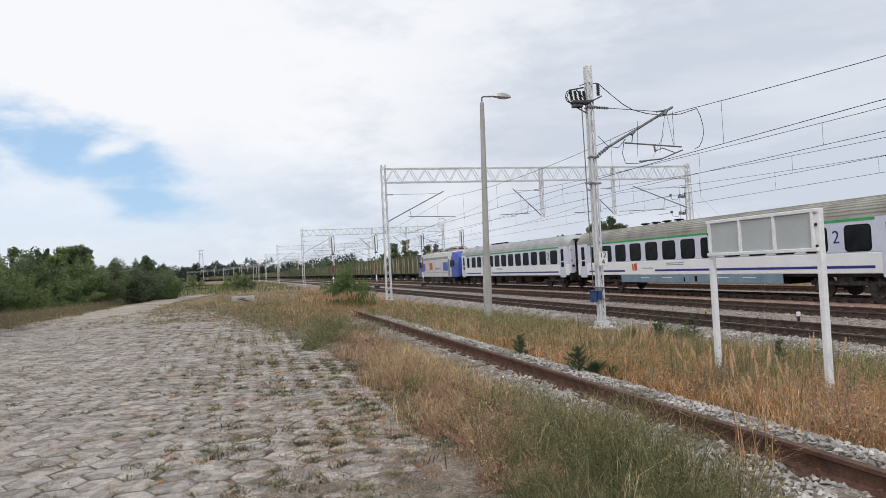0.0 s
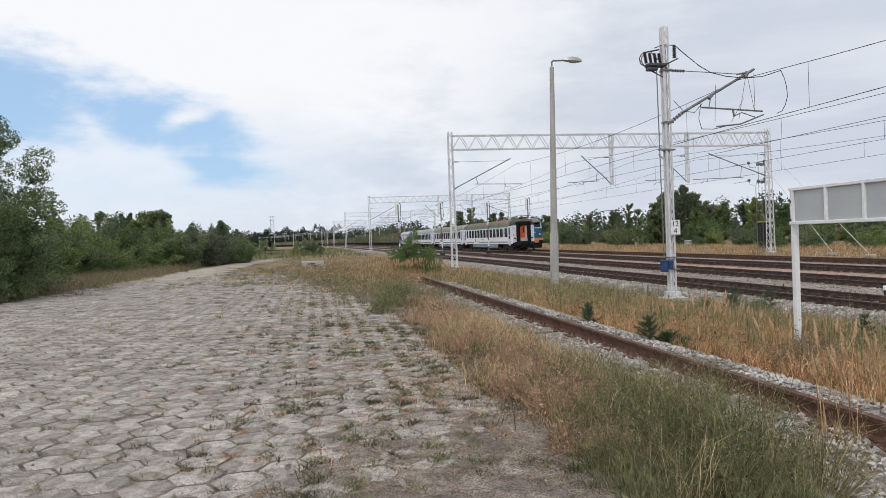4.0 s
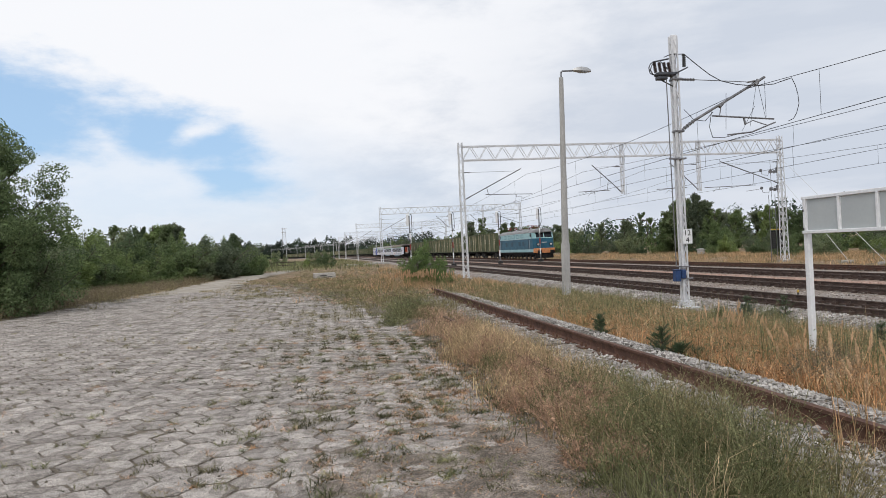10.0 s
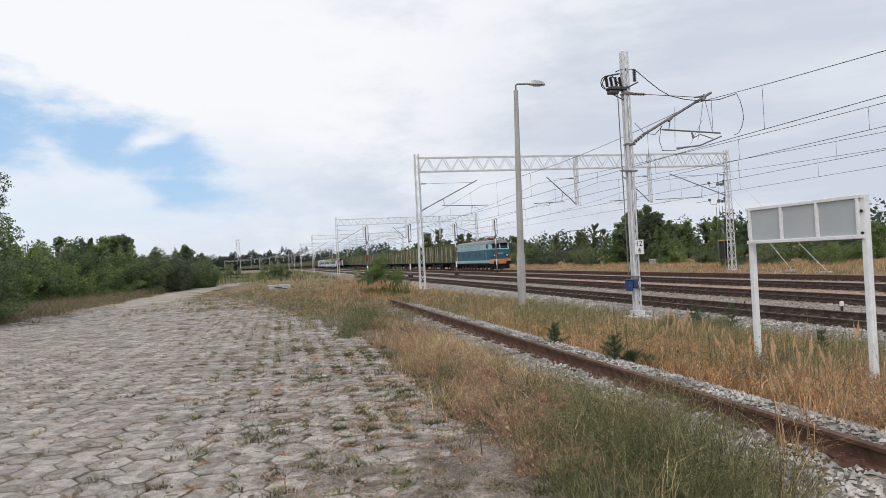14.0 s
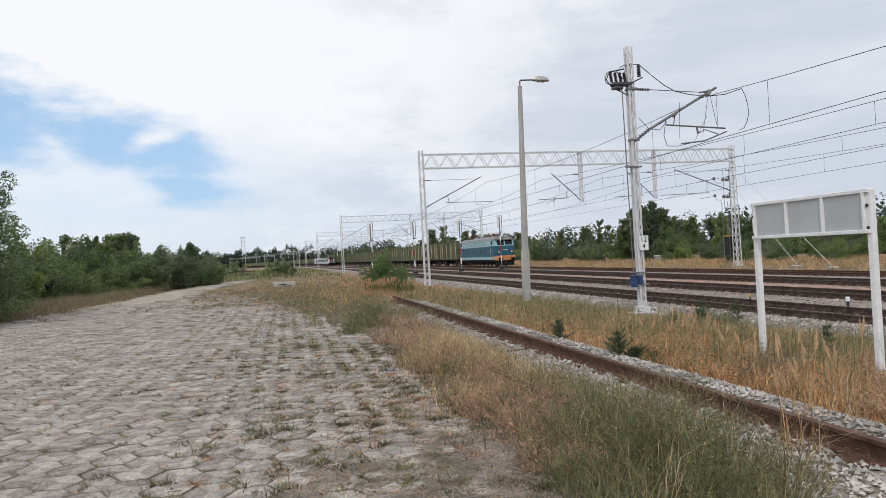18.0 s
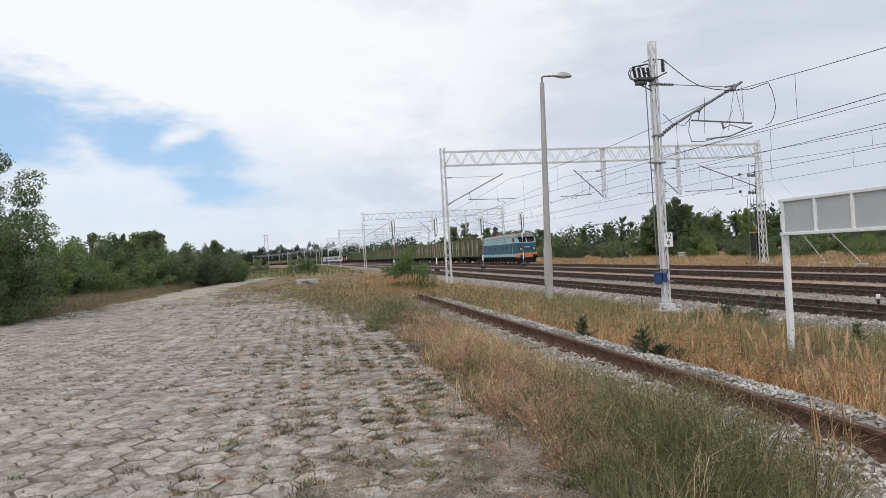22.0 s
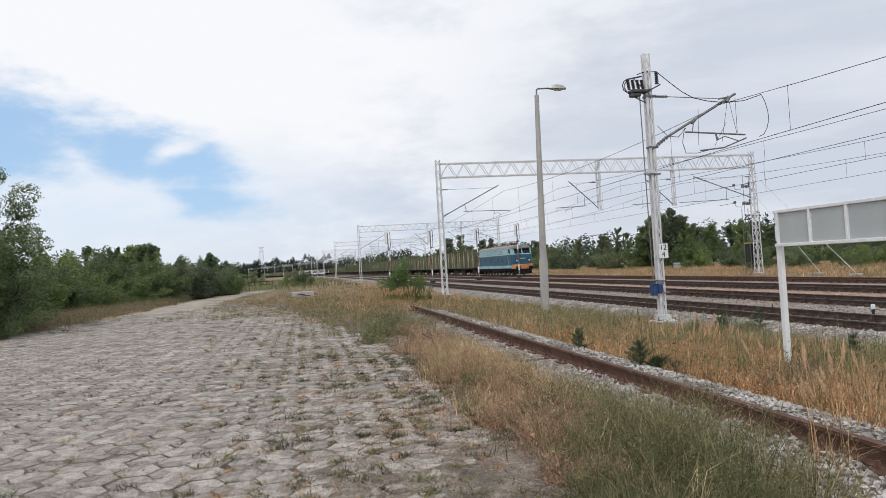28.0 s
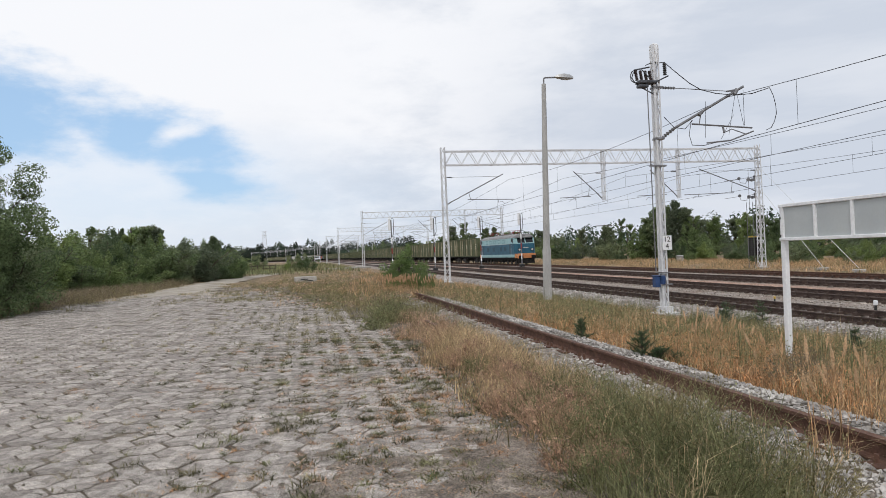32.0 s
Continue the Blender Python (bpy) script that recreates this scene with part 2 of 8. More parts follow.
M = {
    "rust": mk("rusty rail steel", (0.085, 0.045, 0.032), (0.16, 0.085, 0.06), 6, 0.85, 0.25, 0.0, 60, 0.3),
    "rail_dark": mk("dark rail steel", (0.06, 0.04, 0.034), (0.10, 0.068, 0.055), 4, 0.7, 0.15, 0.0, 50, 0.25),
    "railhead": mk("worn rail head", (0.12, 0.10, 0.095), (0.22, 0.19, 0.18), 8, 0.45, 0.1, 0.6, 60, 0.2),
    "sleeper": mk("concrete sleeper", (0.20, 0.16, 0.13), (0.30, 0.25, 0.21), 4, 0.9, 0.3, vary=0.15),
    "wood_sleeper": mk("old timber sleeper", (0.10, 0.075, 0.055), (0.22, 0.18, 0.14), 4, 0.9, 0.5, vary=0.2, stretch=(1, 6, 1)),
    "galv": mk("galvanised lattice steel", (0.58, 0.59, 0.61), (0.74, 0.75, 0.77), 2.5, 0.55, 0.08, 0.15, 30, 0.12),
    "galv_dark": mk("weathered steel tube", (0.16, 0.16, 0.17), (0.26, 0.26, 0.27), 5, 0.5, 0.1, 0.4, 40, 0.2),
    "wire": mk("tarnished copper wire", (0.035, 0.035, 0.04), (0.065, 0.065, 0.07), 3, 0.6, 0.0, 0.3),
    "concrete": mk("grey concrete", (0.34, 0.33, 0.31), (0.50, 0.48, 0.45), 3, 0.9, 0.3, 0, 45, 0.25),
    "lamp_concrete": mk("spun concrete pole", (0.34, 0.335, 0.325), (0.47, 0.465, 0.45), 2.2, 0.9, 0.2, 0, 60, 0.2, stretch=(1, 1, 0.25)),
    "white_paint": mk("chipped white paint", (0.76, 0.77, 0.79), (0.86, 0.87, 0.88), 6, 0.45, 0.06, 0, 25, 0.08),
    "panel_grey": mk("weathered grey panel", (0.44, 0.47, 0.48), (0.50, 0.53, 0.53), 1.2, 0.45, 0.02, 0, 30, 0.03),
    "coach_white": mk("white coach paint", (0.84, 0.85, 0.87), (0.90, 0.91, 0.93), 0.7, 0.3, 0.0, 0, 8, 0.03, 0.5),
    "coach_lilac": mk("pale grey coach paint", (0.60, 0.63, 0.75), (0.68, 0.71, 0.83), 0.7, 0.3, 0.0, 0, 8, 0.03, 0.5),
    "coach_green": mk("green coach band", (0.04, 0.33, 0.10), (0.06, 0.42, 0.14), 2, 0.4, 0.02),
    "coach_blue": mk("blue coach stripe", (0.025, 0.03, 0.20), (0.035, 0.045, 0.27), 2, 0.4, 0.02),
    "roof_grey": mk("dusty coach roof", (0.30, 0.29, 0.255), (0.42, 0.41, 0.38), 0.8, 0.75, 0.08, 0, 14, 0.15),
    "roof_brown": mk("sooty brown coach roof", (0.20, 0.175, 0.135), (0.30, 0.27, 0.22), 0.8, 0.8, 0.08, 0, 14, 0.18),
    "roof_light": mk("light grey coach roof", (0.42, 0.43, 0.44), (0.54, 0.55, 0.56), 0.8, 0.7, 0.06, 0, 14, 0.12),
    "skirt": mk("grey underfloor skirt", (0.17, 0.25, 0.32), (0.23, 0.32, 0.39), 1.5, 0.6, 0.05, 0, 12, 0.2),
    "under": mk("oily black running gear", (0.009, 0.009, 0.010), (0.028, 0.026, 0.024), 4, 0.8, 0.2, 0.0, 30, 0.4, 0.12),
    "wheel": mk("wheel steel", (0.06, 0.052, 0.048), (0.13, 0.11, 0.10), 6, 0.6, 0.1, 0.5),
    "glass_dark": mk("dark tinted glass", (0.010, 0.012, 0.016), (0.02, 0.023, 0.028), 1, 0.12, 0.0, 0, 5, 0.1, 0.25),
    "gear": mk("dusty running gear", (0.035, 0.034, 0.033), (0.10, 0.095, 0.09), 5, 0.8, 0.2, 0.0, 30, 0.35, 0.2),
    "rubber": mk("black rubber", (0.007, 0.007, 0.008), (0.015, 0.015, 0.016), 5, 0.85, 0.05, spec=0.12),
    "orange": mk("orange paint", (0.48, 0.085, 0.025), (0.60, 0.12, 0.035), 3, 0.5, 0.02),
    "orange_dusty": mk("dusty orange paint", (0.50, 0.19, 0.07), (0.66, 0.28, 0.12), 2.5, 0.7, 0.05, 0, 12, 0.25),
    "loco_teal": mk("teal loco paint", (0.016, 0.085, 0.14), (0.028, 0.125, 0.19), 1.2, 0.5, 0.02, 0, 10, 0.15),
    "loco_pale": mk("pale turquoise loco paint", (0.27, 0.46, 0.49), (0.36, 0.55, 0.57), 1.2, 0.5, 0.02, 0, 10, 0.15),
    "loco_door": mk("shadow teal loco paint", (0.012, 0.05, 0.085), (0.018, 0.07, 0.11), 1.2, 0.5, 0.02, 0, 10, 0.15),
    "loco_window": mk("dull teal window surround", (0.12, 0.25, 0.29), (0.17, 0.31, 0.35), 1.2, 0.4, 0.02, 0, 10, 0.1),
    "soot": mk("sooty roof end paint", (0.055, 0.05, 0.042), (0.11, 0.10, 0.085), 1.5, 0.8, 0.05, 0, 14, 0.2),
    "loco_roof": mk("grey loco roof", (0.20, 0.20, 0.205), (0.31, 0.31, 0.31), 1.5, 0.7, 0.05, 0, 10, 0.2),
    "eloco_white": mk("light loco paint", (0.55, 0.55, 0.55), (0.66, 0.66, 0.66), 1, 0.5, 0.03, 0, 9, 0.15),
    "eloco_blue": mk("blue loco paint", (0.05, 0.08, 0.36), (0.08, 0.12, 0.46), 1, 0.45, 0.02, 0, 9, 0.12),
    "wagon_green": mk("faded green wagon paint", (0.07, 0.088, 0.046), (0.13, 0.145, 0.08), 0.9, 0.8, 0.1, 0, 9, 0.25, vary=0.22),
    "wagon_tan": mk("bleached rusty wagon panel", (0.20, 0.19, 0.115), (0.34, 0.305, 0.195), 0.7, 0.85, 0.1, 0, 8, 0.3, vary=0.25),
    "wagon_sign": mk("pale stencilled plate", (0.58, 0.52, 0.40), (0.68, 0.62, 0.50), 4, 0.8, 0.05),
    "blue_box": mk("blue painted drive box", (0.02, 0.05, 0.14), (0.035, 0.075, 0.20), 5, 0.5, 0.05),
    "switch_steel": mk("dark switch steel", (0.045, 0.05, 0.06), (0.10, 0.105, 0.12), 5, 0.55, 0.1, 0.2, 40, 0.2),
    "insul_brown": mk("brown porcelain insulator", (0.03, 0.02, 0.019), (0.05, 0.032, 0.03), 4, 0.6, 0.0, spec=0.15),
    "red_paint": mk("faded red paint", (0.20, 0.04, 0.035), (0.30, 0.065, 0.055), 3, 0.7, 0.05),
    "black_paint": mk("black paint", (0.02, 0.02, 0.02), (0.04, 0.04, 0.04), 3, 0.6, 0.03),
    "yellow": mk("yellow paint", (0.50, 0.33, 0.06), (0.62, 0.42, 0.09), 3, 0.6, 0.03),
    "bark": mk("grey brown bark", (0.07, 0.055, 0.04), (0.14, 0.115, 0.09), 5, 0.95, 0.5),
    "lamp_alu": mk("dull aluminium", (0.42, 0.42, 0.42), (0.55, 0.55, 0.54), 3, 0.45, 0.05, 0.5),
}


# ---------------------------------------------------------------- mesh helpers
class Mesh:
    """Collects vertices and faces."""

    def __init__(self):
        self.v, self.f = [], []

    def add(self, vs, fs):
        n = len(self.v)
        self.v.extend(tuple(p) for p in vs)
        self.f.extend(tuple(i + n for i in q) for q in fs)
        return self

    def box(self, c, s, m=None, bevel=0.0):
        hx, hy, hz = s[0] / 2, s[1] / 2, s[2] / 2
        vs, fs = [], []
        if bevel <= 0:
            vs = [(x, y, z) for x in (-hx, hx) for y in (-hy, hy) for z in (-hz, hz)]
            fs = [(0, 1, 3, 2), (4, 6, 7, 5), (0, 4, 5, 1), (2, 3, 7, 6), (0, 2, 6, 4), (1, 5, 7, 3)]
        else:
            b = min(bevel, hx * 0.9, hy * 0.9, hz * 0.9)
            idx = {}
            for sx in (-1, 1):
                for sy in (-1, 1):
                    for sz in (-1, 1):
                        for ax in range(3):
                            p = [sx * (hx - b), sy * (hy - b), sz * (hz - b)]
                            p[ax] = (sx, sy, sz)[ax] * (hx, hy, hz)[ax]
                            idx[sx, sy, sz, ax] = len(vs)
                            vs.append(tuple(p))
            for ax in range(3):
                u, w = (ax + 1) % 3, (ax + 2) % 3
                for s_ in (-1, 1):
                    ring = []
                    for a, d in ((-1, -1), (1, -1), (1, 1), (-1, 1)):
                        k = [0, 0, 0]
                        k[ax], k[u], k[w] = s_, a, d
                        ring.append(idx[(*k, ax)])
                    fs.append(tuple(ring if s_ > 0 else reversed(ring)))
                for a in (-1, 1):
                    for d in (-1, 1):
                        k0, k1 = [0, 0, 0], [0, 0, 0]
                        k0[ax], k1[ax] = -1, 1
                        k0[u] = k1[u] = a
                        k0[w] = k1[w] = d
                        q = (idx[(*k0, u)], idx[(*k1, u)], idx[(*k1, w)], idx[(*k0, w)])
                        fs.append(q if a * d > 0 else tuple(reversed(q)))
            for sx in (-1, 1):
                for sy in (-1, 1):
                    for sz in (-1, 1):
                        q = tuple(idx[sx, sy, sz, ax] for ax in range(3))
                        fs.append(q if sx * sy * sz > 0 else tuple(reversed(q)))
        mm = Matrix.Translation(c) @ (m if m is not None else Matrix.Identity(4))
        return self.add([mm @ Vector(p) for p in vs], fs)

    def tube(self, a, b, r0, r1=None, n=8, caps=True):
        a, b = Vector(a), Vector(b)
        r1 = r0 if r1 is None else r1
        d = (b - a).normalized()
        u = d.orthogonal().normalized()
        w = d.cross(u)
        vs = []
        for p, r in ((a, r0), (b, r1)):
            for k in range(n):
                t = 2 * math.pi * k / n
                vs.append(p + u * (r * math.cos(t)) + w * (r * math.sin(t)))
        fs = [(k, (k + 1) % n, n + (k + 1) % n, n + k) for k in range(n)]
        if caps:
            fs += [tuple(reversed(range(n))), tuple(range(n, 2 * n))]
        return self.add(vs, fs)

    def pipe(self, pts, r, n=6):
        for p, q in zip(pts[:-1], pts[1:]):
            self.tube(p, q, r, r, n)
        return self

    def strand(self, pts, r, n=5):
        """One continuous wire along the line."""
        k = [(r * math.cos(2 * math.pi * i / n), r * math.sin(2 * math.pi * i / n)) for i in range(n)]
        return self.loft([[(p[0] + a, p[1], p[2] + b) for a, b in k] for p in pts])

    def lathe(self, base, prof, n=12):
        """prof: (radius, height) pairs, round the vertical through base."""
        bx, by, bz = base
        vs = [(bx + r * math.cos(2 * math.pi * k / n), by + r * math.sin(2 * math.pi * k / n), bz + h) for r, h in prof for k in range(n)]
        fs = [(i * n + k, i * n + (k + 1) % n, (i + 1) * n + (k + 1) % n, (i + 1) * n + k) for i in range(len(prof) - 1) for k in range(n)]
        fs += [tuple(reversed(range(n))), tuple(range((len(prof) - 1) * n, len(prof) * n))]
        return self.add(vs, fs)

    def loft(self, rings, closed=True, caps=True):
        n = len(rings[0])
        vs = [p for r in rings for p in r]
        fs = []
        for i in range(len(rings) - 1):
            for k in range(n if closed else n - 1):
                fs.append((i * n + k, i * n + (k + 1) % n, (i + 1) * n + (k + 1) % n, (i + 1) * n + k))
        if caps and closed:
            fs += [tuple(reversed(range(n))), tuple(range((len(rings) - 1) * n, len(rings) * n))]
        return self.add(vs, fs)

    def data(self, name, material, smooth=False):
        me = bpy.data.meshes.new(name)
        me.from_pydata(self.v, [], self.f)
        if isinstance(material, str):
            material = M[material]
        me.materials.append(material)
        if smooth:
            me.polygons.foreach_set("use_smooth", [True] * len(me.polygons))
            me.set_sharp_from_angle(angle=radians(40))
        me.update()
        return me


def part(name, mesh, material, parent=None, label="", smooth=False):
    ob = new(name, mesh.data(name, material, smooth))
    ob.parent = parent
    if label:
        tagged(ob, label)
    return ob


def thing(name, label, category, m=None, group="", kind=""):
    ob = new(name)
    ob.empty_display_size = 0.3
    if m is not None:
        ob.matrix_basis = m
    return tagged(ob, label, category, group, kind)


def sheet(name, xs, ys, height, material, keep=None):
    """A ground grid with height(x, y)."""
    X, Y = np.meshgrid(xs, ys)
    Z = height(X, Y)
    n, mcount = len(xs), len(ys)
    vs = np.stack([X, Y, Z], -1).reshape(-1, 3)
    fs = [(j * n + i, j * n + i + 1, (j + 1) * n + i + 1, (j + 1) * n + i) for j in range(mcount - 1) for i in range(n - 1) if keep is None or keep(0.5 * (xs[i] + xs[i + 1]), 0.5 * (ys[j] + ys[j + 1]))]
    me = bpy.data.meshes.new(name)
    me.from_pydata(vs.tolist(), [], fs)
    me.materials.append(material if not isinstance(material, str) else M[material])
    me.polygons.foreach_set("use_smooth", [True] * len(me.polygons))
    me.update()
    return new(name, me)


# ---------------------------------------------------------------- the line of the railway
RAIL_Z = -0.45
TRACKS = {"a": 14.7, "b": 19.5, "c": 24.5, "d": 29.6}


def heading(s):
    return 0.016 * min(max(s - 100.0, 0.0), 60.0) / 60.0 + 0.245 * min(max(s - 384.0, 0.0), 195.0) / 195.0


LINE = []
_x = _y = 0.0
for _k in range(0, 2001):
    LINE.append((_x, _y, heading(_k)))
    _x -= math.sin(heading(_k + 0.5))
    _y += math.cos(heading(_k + 0.5))


def along(s, off, z=0.0):
    """The point off metres to the east of the railway's line, s metres along it, and the line's heading."""
    if s <= 0:
        return Vector((off, s, z)), 0.0
    k = min(int(s), 1999)
    f = s - k
    x0, y0, h0 = LINE[k]
    x1, y1, h1 = LINE[k + 1]
    h = h0 + (h1 - h0) * f
    return Vector((x0 + (x1 - x0) * f + off * math.cos(h), y0 + (y1 - y0) * f + off * math.sin(h), z)), h


def stand(s, off, z, turn=0.0):
    p, h = along(s, off, z)
    return pose(p.x, p.y, p.z, 0, 0, math.degrees(h) + turn)


def ground_z(x, y):
    """Height of the soil: level yard, a slope down to the line, level beyond it."""
    x, y = np.asarray(x, float), np.asarray(y, float)
    z = np.interp(x, [-400, -11, 3.2, 5.0, 7.0, 11.5, 13, 31, 33.5, 37, 60, 400], [0.0, 0.0, 0.0, -0.04, -0.20, -0.68, -0.95, -0.95, -0.70, -0.55, -0.6, -0.6])
    fade = np.clip((y - 150) / 150, 0, 1)
    return z * (1 - fade) - 0.9 * fade


# ---------------------------------------------------------------- ground
def soil_material():
    m = mk("dry soil with thin turf", (0.27, 0.20, 0.13), (0.18, 0.155, 0.092), 0.5, 0.95, 0.8, 0, 24, 0.6, 0.1, third=(0.31, 0.228, 0.148), crisp=0.12)
    return m


def grit_material():
    return mk("sand and grit over paving", (0.20, 0.168, 0.14), (0.36, 0.308, 0.262), 2.8, 0.95, 0.6, 0, 85, 0.55, 0.1, third=(0.275, 0.232, 0.195), crisp=0.06, stain=9.0)


M["soil"] = soil_material()
M["grit"] = grit_material()
M["sand_track"] = mk("pale sandy track", (0.32, 0.285, 0.24), (0.47, 0.425, 0.365), 0.7, 0.95, 0.5, 0, 12, 0.3, 0.1)
M["paver"] = mk("worn concrete paver", (0.315, 0.281, 0.252), (0.555, 0.505, 0.462), 2.4, 0.95, 0.5, 0, 105, 0.6, 0.1, vary=0.16, crisp=0.08, third=(0.44, 0.397, 0.36), stain=11.0)
M["block_concrete"] = mk("stained pale concrete", (0.32, 0.30, 0.275), (0.50, 0.475, 0.44), 2.5, 0.95, 0.4, 0, 30, 0.35)
M["joint_soil"] = mk("dark soil in joints", (0.085, 0.07, 0.053), (0.27, 0.232, 0.19), 5.0, 0.98, 0.8, 0, 45, 0.45, 0.1)
M["paver_far"] = mk("worn concrete pavers further off", (0.315, 0.281, 0.252), (0.555, 0.505, 0.462), 2.4, 0.95, 0.5, 0, 105, 0.6, 0.1, island=0.16, crisp=0.08, third=(0.44, 0.397, 0.36), stain=11.0)


def spread(lo, hi, fine_lo, fine_hi, fine, coarse):
    v = [fine_lo]
    while v[-1] < fine_hi:
        v.append(v[-1] + fine)
    s, x = coarse, v[-1]
    while x < hi:
        x += s
        s *= 1.5
        v.append(min(x, hi))
    s, x, w = coarse, fine_lo, []
    while x > lo:
        x -= s
        s *= 1.5
        w.append(max(x, lo))
    return w[::-1] + v


def bumps(x, y, k):
    return 0.5 * (np.sin(x * 1.3 * k + 1.7 * np.sin(y * 0.9 * k)) + np.sin(y * 1.7 * k + 1.3 * np.sin(x * 1.1 * k + 2.0)))


def soil_height(x, y):
    z = ground_z(x, y) + 0.03 * bumps(x, y, 0.5) * np.clip((np.hypot(x, y) - 5) / 20, 0, 1)
    yard = (x < 3) & (x > -12) & (y < 45)
    return np.where(yard, -0.07, z - 0.03)


ground = sheet("ground", spread(-2500, 2500, -30, 60, 0.75, 3.0), spread(-300, 3000, -20, 110, 1.0, 3.0), soil_height, "soil")
tagged(ground, "dry sandy soil with thin sun-bleached turf", "ground", kind="structure")


def left_edge(y):
    return float(np.interp(y, [0, 26, 33, 41, 75], [-11.8, -10.6, -10.2, -8.6, -7.2]))


def right_edge(y):
    return float(np.interp(y, [0, 14, 17, 25, 38], [1.75, 1.65, 1.35, 0.3, -1.9]))


def grit_height(x, y):
    h = -0.022 + 0.008 * bumps(x, y, 1.1) + 0.007 * bumps(x + 3, y - 2, 3.7) + 0.008 * bumps(x, y, 9.0)
    near = np.clip((7.6 - y + 0.3 * x) / 2.6, 0, 1)
    east = np.clip((x + 1.4) / 1.6, 0, 1) * np.clip((6.9 - y) / 0.9, 0, 1)
    return h + 0.0215 * near + 0.012 * east


def joint_height(x, y):
    return -0.0015 + 0.002 * bumps(x, y, 2.1)


yard = sheet("yard_floor", list(np.arange(-12.5, 2.61, 0.4)), list(np.arange(-8.2, 38.6, 0.4)), joint_height, "joint_soil",
             keep=lambda x, y: x < right_edge(y) + 0.8 and x > left_edge(y) - 0.6)
tagged(yard, "worn hexagonal concrete paving with dark soil in the joints", "paving", kind="structure")
grit = sheet("grit_cover", list(np.arange(-12.5, 2.61, 0.12)), list(np.arange(-8.4, 0.6, 0.4)) + list(np.arange(0.6, 12.0, 0.12)) + list(np.arange(12.0, 46, 0.3)), grit_height, "grit",
             keep=lambda x, y: x < right_edge(y) + 0.8 and x > left_edge(y) - 0.6)
tagged(grit, "thin grey sand and grit drifted over the paving", "grit", kind="structure")

M["meadow"] = mk("rough green meadow turf", (0.13, 0.155, 0.07), (0.23, 0.225, 0.11), 0.12, 0.95, 0.6, 0, 3, 0.4, 0.1, third=(0.17, 0.19, 0.085))
meadow = sheet("meadow", list(np.arange(-60, -3.9, 4.0)), list(np.arange(84, 330, 6.0)), lambda x, y: ground_z(x, y) + 0.06 + 0.03 * bumps(x, y, 0.2), "meadow")
tagged(meadow, "rough green meadow beyond the yard", "meadow", kind="structure")
sand_track = sheet("dirt_track", list(np.arange(0, 1.01, 0.05)), list(np.arange(36, 84, 1.0)), lambda u, y: 0.012 + 0.02 * bumps(u * 5, y, 0.8), "sand_track")
for v in sand_track.data.vertices:
    u, y = v.co.x, v.co.y
    c, w = np.interp(y, [36, 50, 64, 84], [-7.2, -7.3, -6.3, -3.5]), np.interp(y, [36, 45, 84], [5.0, 3.6, 2.4])
    v.co.x = c + (u - 0.5) * w + 0.3 * math.sin(y * 1.9 + u * 3) + 0.2 * math.sin(y * 4.7 + u * 5)
tagged(sand_track, "pale sandy vehicle track leading off the paving", "dirt track", kind="structure")


# ---------------------------------------------------------------- ballast and rails
def ballast_material(name, c1, c2, c3):
    m = bpy.data.materials.new(name)
    m.use_nodes = True
    nt = m.node_tree
    b = nt.nodes["Principled BSDF"]
    N, L = nt.nodes.new, nt.links.new
    tc = N("ShaderNodeTexCoord")
    vo = N("ShaderNodeTexVoronoi")
    vo.inputs["Scale"].default_value = 17
    L(tc.outputs["Object"], vo.inputs["Vector"])
    rp = N("ShaderNodeValToRGB")
    rp.color_ramp.elements[0].color, rp.color_ramp.elements[1].color = (*c1, 1), (*c2, 1)
    L(vo.outputs["Color"], rp.inputs["Fac"])
    no = N("ShaderNodeTexNoise")
    no.inputs["Scale"].default_value, no.inputs["Detail"].default_value = 0.9, 5
    L(tc.outputs["Object"], no.inputs["Vector"])
    mr = N("ShaderNodeMapRange")
    mr.inputs["From Min"].default_value, mr.inputs["From Max"].default_value = 0.45, 0.7
    L(no.outputs["Fac"], mr.inputs["Value"])
    mx = N("ShaderNodeMix")
    mx.data_type = "RGBA"
    mx.inputs["B"].default_value = (*c3, 1)
    L(mr.outputs["Result"], mx.inputs["Factor"])
    L(rp.outputs["Color"], mx.inputs["A"])
    L(mx.outputs["Result"], b.inputs["Base Color"])
    b.inputs["Roughness"].default_value = 0.9
    bp = N("ShaderNodeBump")
    bp.inputs["Strength"].default_value, bp.inputs["Distance"].default_value, bp.invert = 0.9, 0.05, True
    L(vo.outputs["Distance"], bp.inputs["Height"])
    L(bp.outputs["Normal"], b.inputs["Normal"])
    return m


M["ballast"] = ballast_material("pale crushed stone", (0.19, 0.16, 0.138), (0.43, 0.385, 0.345), (0.25, 0.185, 0.15))
M["ballast_earthy"] = ballast_material("crushed stone sunk in earth", (0.16, 0.13, 0.10), (0.42, 0.38, 0.335), (0.20, 0.16, 0.12))
M["ballast_red"] = ballast_material("rust-stained crushed stone", (0.27, 0.165, 0.125), (0.52, 0.37, 0.30), (0.33, 0.20, 0.155))
M["stone"] = mk("crushed stone", (0.27, 0.25, 0.23), (0.56, 0.53, 0.50), 1.5, 0.9, 0.3, 0, 30, 0.2, 0.2, island=0.35)
M["stone_track"] = mk("rust-dusted crushed stone", (0.24, 0.205, 0.178), (0.50, 0.44, 0.39), 1.5, 0.9, 0.3, 0, 30, 0.2, 0.2, island=0.35)
